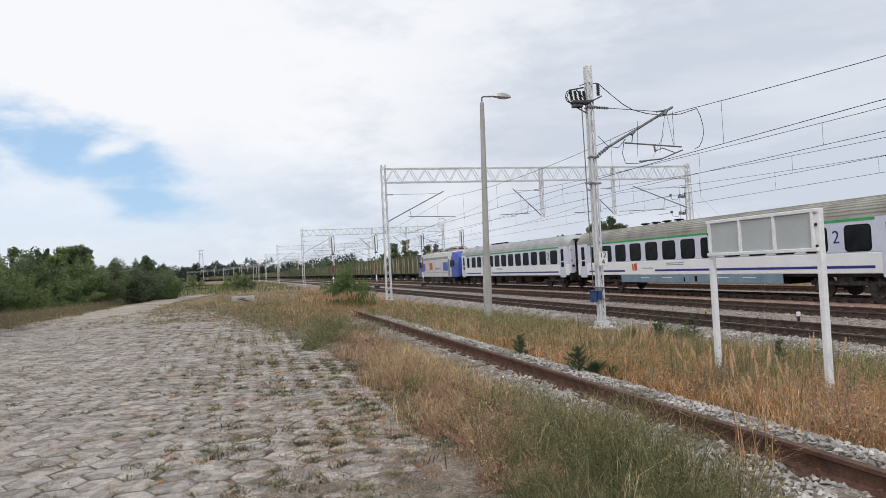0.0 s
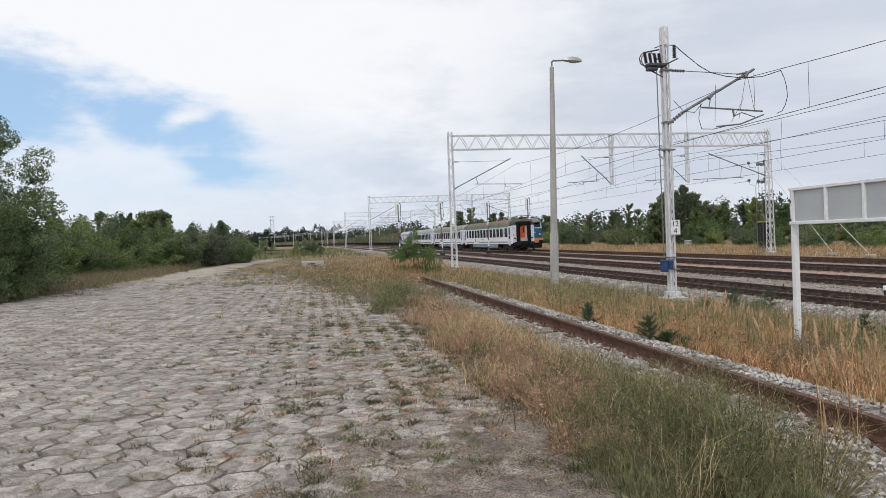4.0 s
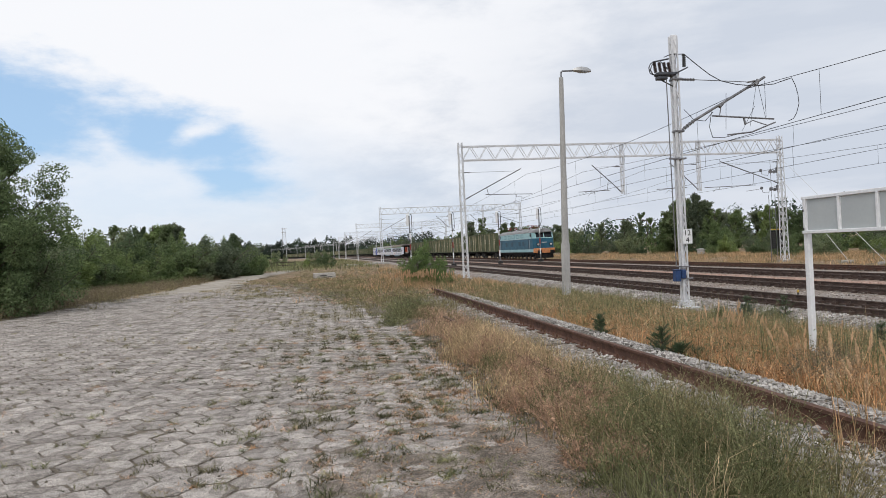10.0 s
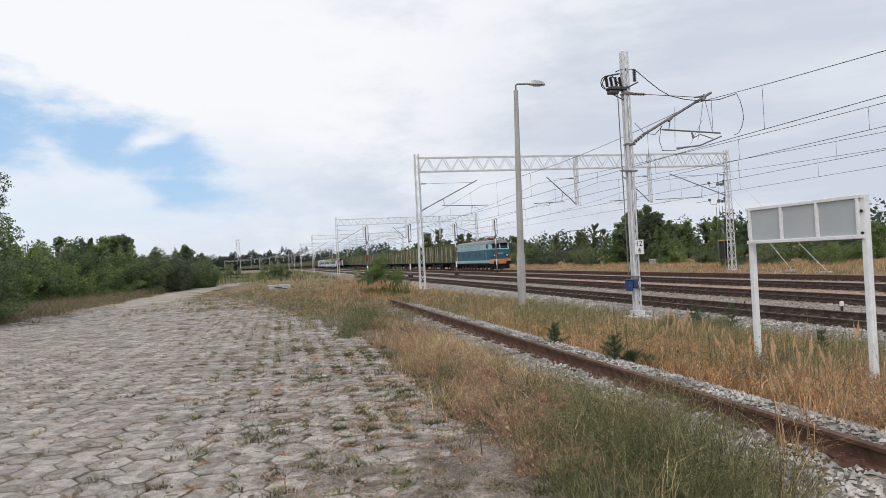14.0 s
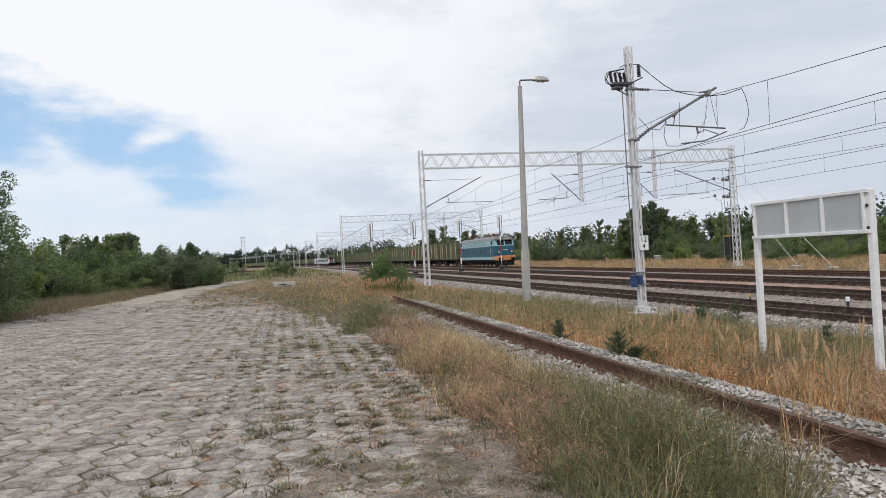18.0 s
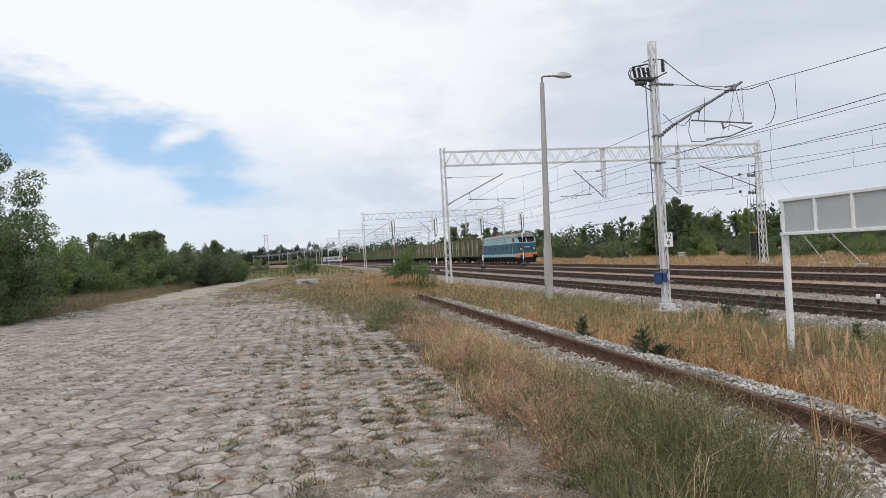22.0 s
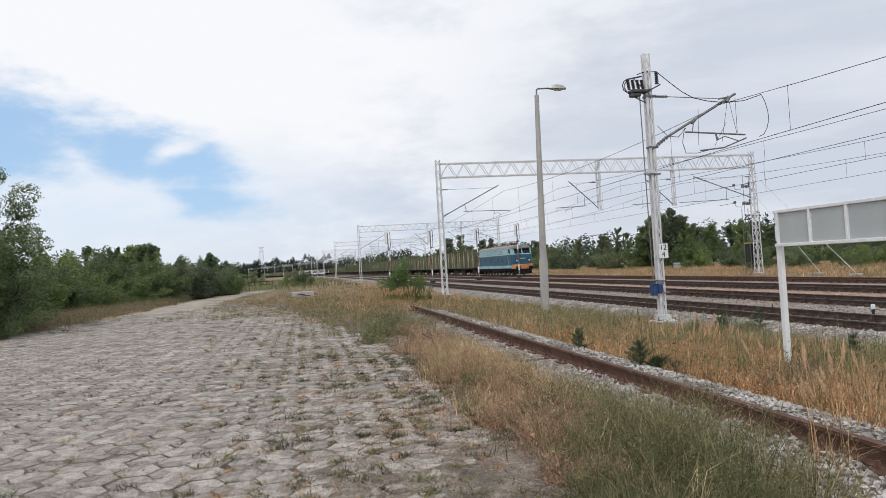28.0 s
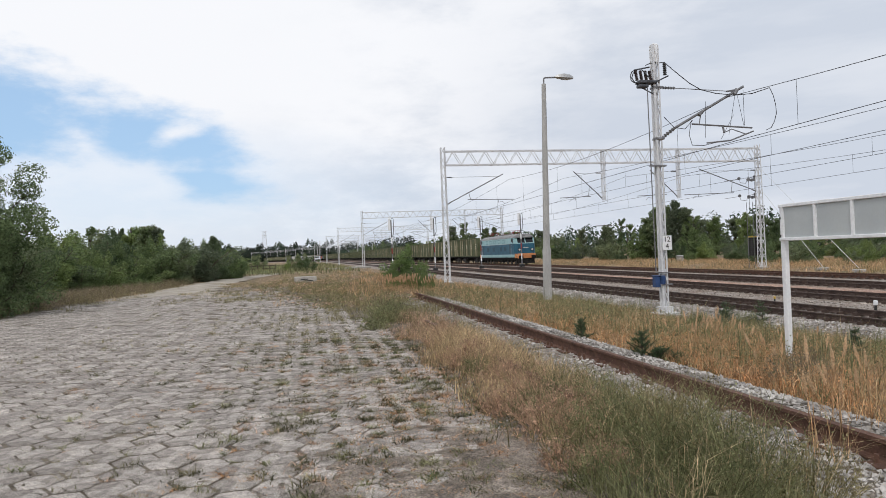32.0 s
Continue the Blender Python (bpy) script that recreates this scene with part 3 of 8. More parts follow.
M["stone_red"] = mk("rusty crushed stone", (0.30, 0.185, 0.14), (0.56, 0.40, 0.32), 1.5, 0.9, 0.3, 0, 30, 0.2, 0.2, island=0.4)

SLEEPER_TOP = RAIL_Z - 0.19


def ballast_bed(name, cross, material, label):
    """cross: (offset, z) across the line."""
    ss = list(np.arange(-40, 100, 1.0)) + list(np.arange(100, 400, 8.0)) + list(np.arange(400, 1300, 25.0))
    vs, fs, n = [], [], len(cross)
    for s in ss:
        for o, z in cross:
            p, _ = along(s, o, z + 0.02 * math.sin(s * 1.9 + o * 3.1) * math.sin(s * 0.7 - o))
            vs.append(tuple(p))
    for j in range(len(ss) - 1):
        fs += [(j * n + i, j * n + i + 1, (j + 1) * n + i + 1, (j + 1) * n + i) for i in range(n - 1)]
    me = bpy.data.meshes.new(name)
    me.from_pydata(vs, [], fs)
    me.materials.append(M[material])
    me.update()
    return tagged(new(name, me), label, "ballast", kind="structure")


T = TRACKS
Bz = SLEEPER_TOP - 0.02
ballast_bed("ballast_west", [(12.5, -1.1), (12.9, -0.88), (13.2, Bz - 0.05), (13.5, Bz), (15.9, Bz), (16.6, Bz - 0.05), (17.6, Bz - 0.05), (18.3, Bz), (20.45, Bz)], "ballast", "pale crushed-stone ballast under the two nearer tracks")
ballast_bed("ballast_east", [(20.45, Bz - 0.002), (21.4, Bz - 0.06), (22.5, Bz - 0.05), (23.2, Bz), (25.7, Bz)], "ballast_red", "rust-stained ballast between the middle tracks")
ballast_bed("ballast_far", [(25.7, Bz - 0.002), (26.6, Bz - 0.04), (27.4, Bz - 0.04), (28.3, Bz), (30.9, Bz), (31.6, Bz - 0.05), (32.6, -0.85), (33.0, -1.0)], "ballast", "grey ballast under the furthest track")

RAIL_PROFILE = [(-0.036, 0.0), (0.036, 0.0), (0.036, -0.032), (0.01, -0.048), (0.01, -0.14), (0.03, -0.15), (0.07, -0.158), (0.07, -0.172), (-0.07, -0.172), (-0.07, -0.158), (-0.03, -0.15), (-0.01, -0.14), (-0.01, -0.048), (-0.036, -0.032)]


def rail_mesh(off, z, stations):
    g, rings = Mesh(), []
    for s in stations:
        p, h = along(s, off)
        cx, cy = math.cos(h), math.sin(h)
        rings.append([(p.x + u * cx, p.y + u * cy, z + w) for u, w in RAIL_PROFILE])
    return g.loft(rings)


STATIONS = [-40, 0, 50, 100] + list(range(120, 420, 20)) + list(range(440, 1300, 40))
sleeper_geo = Mesh().box((0, 0, -0.1), (2.55, 0.26, 0.2), None, 0.03).data("sleeper", "sleeper")


def railway_track(key, material):
    off = TRACKS[key]
    t = thing("railway_track", "rusty standard-gauge track on concrete sleepers in ballast", "railway track", None, "main line tracks", "structure")
    for side in (-1, 1):
        part("rail", rail_mesh(off + side * 0.753, RAIL_Z, STATIONS), material, t)
    s = 6.0
    far = Mesh()
    while s < 130:
        if 8 <= s < 62:
            ob = new("sleeper", sleeper_geo)
            ob.parent = t
            ob.matrix_basis = stand(s, off, SLEEPER_TOP)
        else:
            p, h = along(s, off, SLEEPER_TOP)
            far.box((p.x, p.y, p.z - 0.1), (2.55, 0.26, 0.2), Matrix.Rotation(h, 4, "Z"))
        s += 0.6
    tagged(part("sleepers_beyond", far, "sleeper", t), kind="stuff")
    clips = Mesh()
    s = 6.0
    while s < 75:
        for u in (-0.753 - 0.1, -0.753 + 0.1, 0.753 - 0.1, 0.753 + 0.1):
            clips.box((off + u, s, SLEEPER_TOP + 0.04), (0.12, 0.17, 0.09))
            clips.tube((off + u, s, SLEEPER_TOP + 0.08), (off + u, s, SLEEPER_TOP + 0.14), 0.03, 0.025, 5)
        s += 0.6
    tagged(part("rail_fastenings", clips, "rail_dark", t), kind="stuff")
    return t


for k_, m_ in (("a", "rail_dark"), ("b", "rail_dark"), ("c", "rail_dark"), ("d", "rust")):
    railway_track(k_, m_)

# the disused siding
SIDING = 3.30
siding = thing("siding_track", "disused siding with rusty rails half buried in stone", "railway track", None, "", "structure")
SIDE_TOP = 0.165
for side in (-1, 1):
    part("rail", rail_mesh(SIDING + side * 0.753, SIDE_TOP, [-12 if side > 0 else 6.5, 10, 14, 26.6 if side > 0 else 15.0]), "rust", siding, "rusty brown rail")
wood_geo = Mesh().box((0, 0, -0.08), (2.5, 0.24, 0.16), None, 0.025).data("timber_sleeper", "wood_sleeper")
bolt_geo = Mesh().box((0, 0, 0.012), (0.16, 0.3, 0.024), None, 0.006).tube((0, 0.09, 0.02), (0, 0.09, 0.085), 0.02, 0.017, 6).tube((0, -0.09, 0.02), (0, -0.09, 0.085), 0.02, 0.017, 6).data("rail_fastening", "rust")
s = 0.7 - 0.68 * 18
while s < 26.3:
    ob = new("timber_sleeper", wood_geo)
    ob.parent = siding
    ob.matrix_basis = pose(SIDING, s, -0.012 + 0.006 * math.sin(s * 5), 0, 0, 1.2 * math.sin(s * 9))
    for side in (-1, 1):
        for w in (-0.12, 0.12):
            ob = new("rail_fastening", bolt_geo)
            ob.parent = siding
            ob.matrix_basis = pose(SIDING + side * 0.753 + w, s, -0.008)
    s += 0.68
siding_bed = sheet("siding_ballast", list(np.arange(1.95, 5.3, 0.12)), list(np.arange(-12, 0.5, 0.5)) + list(np.arange(0.5, 28, 0.15)),
                   lambda x, y: np.interp(x, [1.95, 2.4, 3.0, 4.2, 4.75, 5.25], [-0.05, -0.03, -0.035, 0.0, 0.015, -0.16]) + 0.012 * bumps(x, y, 3.3) + 0.012 * bumps(x + 1, y, 8), "ballast_earthy")
tagged(siding_bed, "white crushed stone along the siding", "ballast", kind="structure")


def stones(name, spots, size, material, label):
    """Loose angular stones, one joined mesh."""
    rng = np.random.default_rng(5)
    vs, fs = [], []
    base = np.array([(1, 0, 0), (-1, 0, 0), (0, 1, 0), (0, -1, 0), (0, 0, 1), (0, 0, -1)], float)
    tri = [(0, 2, 4), (2, 1, 4), (1, 3, 4), (3, 0, 4), (2, 0, 5), (1, 2, 5), (3, 1, 5), (0, 3, 5)]
    for x, y, z in spots:
        r = size * rng.uniform(0.55, 1.35)
        q = base * r * rng.uniform(0.65, 1.15, (6, 1)) * np.array([1, 0.8, 0.65]) + rng.normal(0, 0.16 * r, (6, 3))
        a = rng.uniform(0, 6.28)
        c, s_ = math.cos(a), math.sin(a)
        q = np.stack([q[:, 0] * c - q[:, 1] * s_, q[:, 0] * s_ + q[:, 1] * c, q[:, 2]], 1) + (x, y, z)
        n = len(vs)
        vs += q.tolist()
        fs += [(a_ + n, b_ + n, c_ + n) for a_, b_, c_ in tri]
    me = bpy.data.meshes.new(name)
    me.from_pydata(vs, [], fs)
    me.materials.append(M[material])
    me.update()
    return tagged(new(name, me), label, "stones", kind="stuff")


_r = np.random.default_rng(2)
spots = []
for _ in range(9000):
    y = 2.5 + 21 * _r.random() ** 1.5
    x = _r.choice([_r.uniform(4.12, 4.95), _r.uniform(4.2, 4.8), _r.uniform(4.15, 4.9), _r.uniform(2.8, 3.95)])
    z = float(np.interp(x, [1.95, 2.4, 3.0, 4.2, 4.75, 5.25], [-0.05, -0.03, -0.035, 0.0, 0.015, -0.16]))
    heap = 0.085 * max(0.0, 1 - abs(x - 4.42) / 0.4) * _r.random()
    spots.append((x, y, z + heap + 0.012))
for _ in range(2400):
    y = 2.6 + 7 * _r.random() ** 1.2
    x = _r.uniform(3.0, 3.98)
    spots.append((x, y, -0.015 + 0.03 * _r.random()))
stones("siding_stones", spots, 0.031, "stone", "loose white crushed stones beside the siding rail")
spots = []
for _ in range(15000):
    y = 8 + 50 * _r.random() ** 1.4
    x = _r.choice([_r.uniform(12.7, 13.9), _r.uniform(15.6, 18.7), _r.uniform(12.8, 13.5)])
    z = float(np.interp(x, [12.5, 12.9, 13.2, 13.5, 15.9, 16.6, 17.6, 18.3], [-1.08, -0.86, Bz - 0.03, Bz + 0.02, Bz + 0.02, Bz - 0.03, Bz - 0.03, Bz + 0.02]))
    spots.append((x, y, z))
stones("ballast_stones", [q for q in spots if q[0] < 14], 0.045, "stone", "pale ballast stones on the track shoulder")
stones("ballast_stones", [q for q in spots if q[0] >= 14], 0.045, "stone_track", "rust-dusted ballast stones between two tracks")
spots = []
for _ in range(7000):
    y = 8 + 55 * _r.random() ** 1.3
    x = _r.uniform(20.6, 23.4)
    spots.append((x, y, Bz - 0.03))
stones("ballast_stones", spots, 0.05, "stone_red", "rust-stained ballast stones between two tracks")


# ---------------------------------------------------------------- lattice steelwork
def lattice_column(g, base, top, w0, w1, step, r=0.022, legs=0.055):
    """Four corner angles with zigzag bracing; base and top are centre points."""
    b, t = Vector(base), Vector(top)
    n = max(2, int((t - b).length / step))

    def corner(k, f):
        w = (w0 + (w1 - w0) * f) / 2
        return b + (t - b) * f + Vector(((w, w, 0), (-w, w, 0), (-w, -w, 0), (w, -w, 0))[k])
    for k in range(4):
        p, q = corner(k, 0), corner(k, 1)
        d = q - p
        g.box((p + q) / 2, (legs, legs, d.length), d.to_track_quat("Z", "Y").to_matrix().to_4x4())
    for k in range(4):
        for i in range(n):
            a, c = (k, (k + 1) % 4) if i % 2 else ((k + 1) % 4, k)
            g.tube(corner(a, i / n), corner(c, (i + 1) / n), r, r, 4, False)
    return g


def lattice_truss(g, x0, x1, y, z0, z1, depth, n, r=0.028):
    for yy in (y - depth / 2, y + depth / 2):
        for z in (z0, z1):
            g.box(((x0 + x1) / 2, yy, z), (x1 - x0, 0.07, 0.075))
        for i in range(n):
            a, b, c = (x0 + (x1 - x0) * (i + f) / n for f in (0, 0.5, 1))
            g.tube((a, yy, z0), (b, yy, z1), r, r, 4, False)
            g.tube((b, yy, z1), (c, yy, z0), r, r, 4, False)
    for z in (z0, z1):
        for i in range(n + 1):
            a = x0 + (x1 - x0) * i / n
            g.box((a, y, z), (0.045, depth, 0.045))
    return g


def insulator(g, a, b, r=0.05, discs=5):
    a, b = Vector(a), Vector(b)
    g.tube(a, b, r * 0.45, None, 6)
    for i in range(discs):
        f = (i + 0.5) / discs
        c = a.lerp(b, f)
        d = (b - a).normalized() * 0.02
        g.tube(c - d, c + d, r, r * 0.75, 8)
    return g


def bracket(parent, bx, by, bz, tx, tz, tie_z, arm_x, contact_z):
    """A swivelling cantilever from (bx, bz) to its tip (tx, tz), with its tie and registration arm, across the line."""
    s = 1 if tx > bx else -1
    f = (tz - bz) / abs(tx - bx)
    c = part("cantilever", Mesh().tube((bx + 0.35 * s, by, bz + 0.35 * f), (tx, by, tz), 0.038, None, 8), "galv_dark", parent, "dark tubular cantilever", True)
    part("insulator", insulator(Mesh(), (bx + 0.06 * s, by, bz), (bx + 0.42 * s, by, bz + 0.42 * f), 0.062), "galv_dark", c, "ribbed insulator", True)
    part("insulator", insulator(Mesh(), (bx + 0.08 * s, by, tie_z), (bx + 0.5 * s, by, tie_z), 0.055), "galv_dark", c, "ribbed insulator", True)
    part("tie_rod", Mesh().tube((bx + 0.45 * s, by, tie_z), (tx - 0.2 * s, by, tz - 0.16), 0.012, None, 5), "galv_dark", c)
    rx = bx + abs(arm_x - bx) * 0.38 * s
    rz = bz + abs(rx - bx) * f
    reg = Mesh().tube((rx, by, rz), (rx + 0.12 * s, by, contact_z + 0.42), 0.02, None, 5).tube((rx - 0.1 * s, by, contact_z + 0.43), (arm_x + 0.7 * s, by, contact_z + 0.36), 0.026, None, 6)
    mid = arm_x - 0.55 * s
    reg.tube((mid, by, contact_z + 0.38), (mid + 0.02 * s, by, contact_z + 0.16), 0.02, None, 5)
    reg.pipe([(mid + 0.02 * s, by, contact_z + 0.16), (mid + 0.3 * s, by, contact_z + 0.24), (arm_x, by, contact_z + 0.02)], 0.013, 5)
    part("registration_arm", reg, "galv_dark", c)
    return c


CONTACT_Z = RAIL_Z + 5.5
MESSENGER_Z = RAIL_Z + 7.35


def build_gantry():
    t = thing("catenary_gantry", "galvanised lattice gantry carrying the overhead line", "gantry", None, "gantries over the line")
    x0, x1 = 10.0, 35.8
    z0 = -0.55
    for x in (x0, x1):
        c = part("column", lattice_column(Mesh(), (x, 0, z0), (x, 0, 9.3), 0.44 if x > 20 else 0.36, 0.28, 0.55), "galv", t)
        part("foot", Mesh().box((x, 0, z0 - 0.2), (0.8, 0.8, 0.5), None, 0.04), "concrete", c, "concrete footing")
        part("base_plate", Mesh().box((x, 0, z0 + 0.065), (0.5, 0.5, 0.03)), "galv", c)
    part("truss", lattice_truss(Mesh(), x0 + 0.15, x1 - 0.15, 0, 8.0, 9.0, 0.5, 21), "galv", t)
    for x in (22.45, 28.75, ):
        d = part("drop_post", lattice_column(Mesh(), (x, 0, 5.15), (x, 0, 9.05), 0.2, 0.2, 0.4, 0.014, 0.04), "galv", t)
        bracket(d, x - 0.1, 0, 5.3, x - 2.4, 7.4, 7.25, x - 2.85, CONTACT_Z)
    bracket(t, x0 + 0.15, 0, 5.15, 14.5, 7.3, 7.12, 14.6, CONTACT_Z)
    bracket(t, x1 - 0.2, 0, 5.55, 30.6, 7.4, 7.25, 29.9, CONTACT_Z)
    return t


GANTRY_S = [48.5 + 72.6 * k for k in range(16)]
gantry = build_gantry()
gantry.matrix_basis = stand(GANTRY_S[0], 0, 0)
for s in GANTRY_S[1:]:
    p, h = along(s, 0)
    taller = 1.035 if s < 130 else 1.075
    copy_thing(gantry, pose(p.x, p.y, 0.55 * (taller - 1), 0, 0, math.degrees(h)) @ Matrix.Diagonal((1, 1, taller, 1)))


# ---------------------------------------------------------------- overhead wires
def overhead_line(key, supports, heights={}, slack=1.25, lift=0.0):
    off = TRACKS[key]
    low = CONTACT_Z + lift
    t = thing("overhead_wires", "dark overhead wires with droppers above a track", "overhead wires", None, "overhead wires")
    mes, con, dro = [], [], Mesh()
    for n, (s0, s1) in enumerate(zip(supports[:-1], supports[1:])):
        length = s1 - s0
        z0, z1 = heights.get(s0, MESSENGER_Z), heights.get(s1, MESSENGER_Z)
        sag = slack * (length / 72.6) ** 1.2
        steps = 14 if s0 < 130 else 6
        for i in range(steps):
            f = i / steps
            s = s0 + length * f
            z = z0 + (z1 - z0) * f - 4 * sag * f * (1 - f)
            stag = 0.25 * (1 if n % 2 else -1) * (1 - 2 * f)
            p, _ = along(s, off + stag)
            mes.append((p.x, p.y, z))
            con.append((p.x, p.y, low))
        if s0 < 260:
            k = max(3, int(length / 6.5))
            for i in range(k):
                f = (i + 0.5) / k
                s = s0 + length * f
                stag = 0.25 * (1 if n % 2 else -1) * (1 - 2 * f)
                p, _ = along(s, off + stag)
                dro.tube((p.x, p.y, low), (p.x, p.y, z0 + (z1 - z0) * f - 4 * sag * f * (1 - f)), 0.006, None, 4, False)
    part("messenger_wire", Mesh().strand(mes, 0.0105), "wire", t)
    part("contact_wire", Mesh().strand(con, 0.0105), "wire", t)
    tagged(part("dropper_set", dro, "wire", t), kind="stuff")
    return t


NORMAL = [-96.7, -24.1] + GANTRY_S
overhead_line("a", [-110, -38, 21.0] + GANTRY_S, {21.0: 6.62, -38: 6.1})
for key, slack, lift in (("b", 0.95, 0.16), ("c", 1.1, 0.1), ("d", 1.15, 0.05)):
    overhead_line(key, NORMAL, {}, slack, lift)


# ---------------------------------------------------------------- things beside the line
def lettering(name, text, size, material, m, parent, space=1.0):
    cu = bpy.data.curves.new(name, "FONT")
    cu.body, cu.size, cu.extrude, cu.align_x, cu.space_line = text, size, 0.003, "CENTER", space
    ob = new(name, cu)
    dep = bpy.context.evaluated_depsgraph_get()
    me = bpy.data.meshes.new_from_object(ob.evaluated_get(dep))
    bpy.data.objects.remove(ob)
    me.materials.clear()
    me.materials.append(M[material])
    o = new(name, me)
    o.parent = parent
    o.matrix_basis = m
    return o


def switch_mast():
    x, y, z0, z1 = 11.68, 20.9, -0.69, 8.33
    t = thing("catenary_mast", "tall galvanised lattice mast with a line switch and cantilever", "mast")
    t.location = (x, y, z0)
    # four corner members with lacing between them
    for dx in (-0.085, 0.085):
        for yy in (-0.085, 0.085):
            part("corner_member", Mesh().box((dx, yy, (z1 - z0) / 2), (0.075 if dx < 0 else 0.05, 0.045, z1 - z0), None, 0.006), "galv", t)
    n, h = 22, (z1 - z0 - 0.15)
    bars = []
    for sgn_ in (1, -1):
        d_ = Vector((0.17 * sgn_, 0, h / n))
        bars.append(Mesh().box((0, 0, 0), (0.012, 0.035, d_.length), d_.to_track_quat("Z", "Y").to_matrix().to_4x4()).data("lacing_bar", "galv"))
    for i in range(n):
        for face in range(4):
            ob = new("lacing_bar", bars[i % 2])
            ob.parent = t
            u = (0, 0.1, 0, -0.1)[face], (-0.1, 0, 0.1, 0)[face]
            ob.matrix_basis = pose(u[0], u[1], 0.08 + h * (i + 0.5) / n, 0, 0, 90 * (face % 2))
    part("cap_plate", Mesh().box((0, 0, z1 - z0 - 0.28), (0.18, 0.18, 0.62), None, 0.01), "white_paint", t, "plain plated mast top")
    part("base_plate", Mesh().box((0, 0, 0.03), (0.72, 0.62, 0.05), None, 0.01).box((0, 0, 0.14), (0.4, 0.4, 0.2)), "galv", t)
    for dx in (-0.3, 0.3):
        for dy in (-0.25, 0.25):
            part("anchor_bolt", Mesh().tube((dx, dy, 0.04), (dx, dy, 0.15), 0.02, None, 6), "galv_dark", t)
    part("footing", Mesh().box((0, 0, -0.2), (0.95, 0.85, 0.4), None, 0.03), "concrete", t, "concrete footing")
    # number plate
    pl = part("number_plate", Mesh().box((0.06, -0.2, 2.37), (0.35, 0.02, 0.49), None, 0.004), "white_paint", t, "white kilometre plate reading 12 over 4")
    rim = Mesh()
    for dx, dz, w, h_ in ((0, 0.24, 0.35, 0.014), (0, -0.24, 0.35, 0.014), (0.168, 0, 0.014, 0.49), (-0.168, 0, 0.014, 0.49)):
        rim.box((0.06 + dx, -0.212, 2.37 + dz), (w, 0.006, h_))
    part("plate_rim", rim, "panel_grey", pl)
    lettering("plate_number", "12", 0.25, "black_paint", pose(0.06, -0.214, 2.40, 90), pl)
    lettering("plate_number", "4", 0.25, "black_paint", pose(0.06, -0.214, 2.17, 90), pl)
    # blue motor drive with its rod
    part("switch_drive", Mesh().box((-0.32, -0.1, 1.08), (0.18, 0.24, 0.36), None, 0.02).box((-0.32, -0.1, 1.28), (0.21, 0.27, 0.03), None, 0.01), "blue_box", t, "blue switch drive box")
    part("drive_gear", Mesh().box((-0.14, -0.16, 1.14), (0.15, 0.2, 0.3), None, 0.03).tube((-0.14, -0.28, 1.2), (-0.14, -0.16, 1.2), 0.06, None, 10), "blue_box", t, "blue gear housing")
    part("drive_bracket", Mesh().box((-0.16, -0.1, 1.02), (0.3, 0.08, 0.06)).box((-0.12, -0.16, 1.2), (0.16, 0.14, 0.3), None, 0.02).box((0, 0, 1.38), (0.3, 0.3, 0.04)).box((0.06, -0.14, 0.98), (0.34, 0.04, 0.05)), "galv_dark", t)
    part("drive_rod", Mesh().tube((-0.32, -0.1, 1.38), (-0.36, -0.1, 7.6), 0.018, None, 6), "galv_dark", t, "long vertical drive rod")
    part("rod_guide", Mesh().box((-0.22, -0.1, 4.95), (0.34, 0.05, 0.06)).box((0.04, 0, 4.95), (0.34, 0.26, 0.05)), "galv_dark", t)
    part("clamp", Mesh().box((0.03, 0, 5.86), (0.32, 0.28, 0.07), None, 0.01), "galv_dark", t)
    part("clamp", Mesh().box((0.03, 0, 7.58), (0.34, 0.28, 0.07), None, 0.01), "galv_dark", t)
    # switch head
    sw = part("switch_frame", Mesh().box((-0.36, -0.05, 7.74), (0.66, 0.32, 0.10), None, 0.02).box((0.2, -0.05, 7.86), (0.42, 0.26, 0.045), Matrix.Rotation(radians(-25), 4, "Y")), "switch_steel", t, "dark steel switch platform")
    part("platform_brace", Mesh().box((-0.5, -0.05, 7.62), (0.34, 0.24, 0.12), None, 0.02).tube((-0.6, -0.05, 7.6), (-0.1, -0.05, 7.35), 0.02, None, 6), "switch_steel", sw)
    for dx in (-0.72, -0.55, -0.38, -0.22):
        part("insulator", insulator(Mesh(), (dx + 0.03, -0.05, 7.8), (dx - 0.02, -0.05, 8.14), 0.062, 6), "insul_brown", sw, "dark brown ribbed insulator")
    part("insulator", insulator(Mesh(), (0.3, -0.1, 7.98), (0.3, -0.1, 8.40), 0.07, 6), "black_paint", sw, "black ribbed insulator")
    part("contact_bar", Mesh().tube((-0.78, -0.05, 8.15), (-0.22, -0.05, 8.26), 0.025, None, 6), "switch_steel", sw)
    part("contact_arm", Mesh().tube((-0.55, -0.12, 8.16), (-0.3, -0.12, 7.9), 0.018, None, 6), "switch_steel", sw)
    part("jumper_loop", Mesh().pipe([(-0.74, -0.05, 8.16), (-0.86, -0.05, 8.1), (-0.93, -0.05, 7.96), (-0.9, -0.05, 7.8), (-0.78, -0.05, 7.72)], 0.016, 6), "wire", sw)
    # jumper cables, relative to the foot
    o = Vector((x, y, z0))

    def rel(*pts):
        return [Vector(p) - o for p in pts]
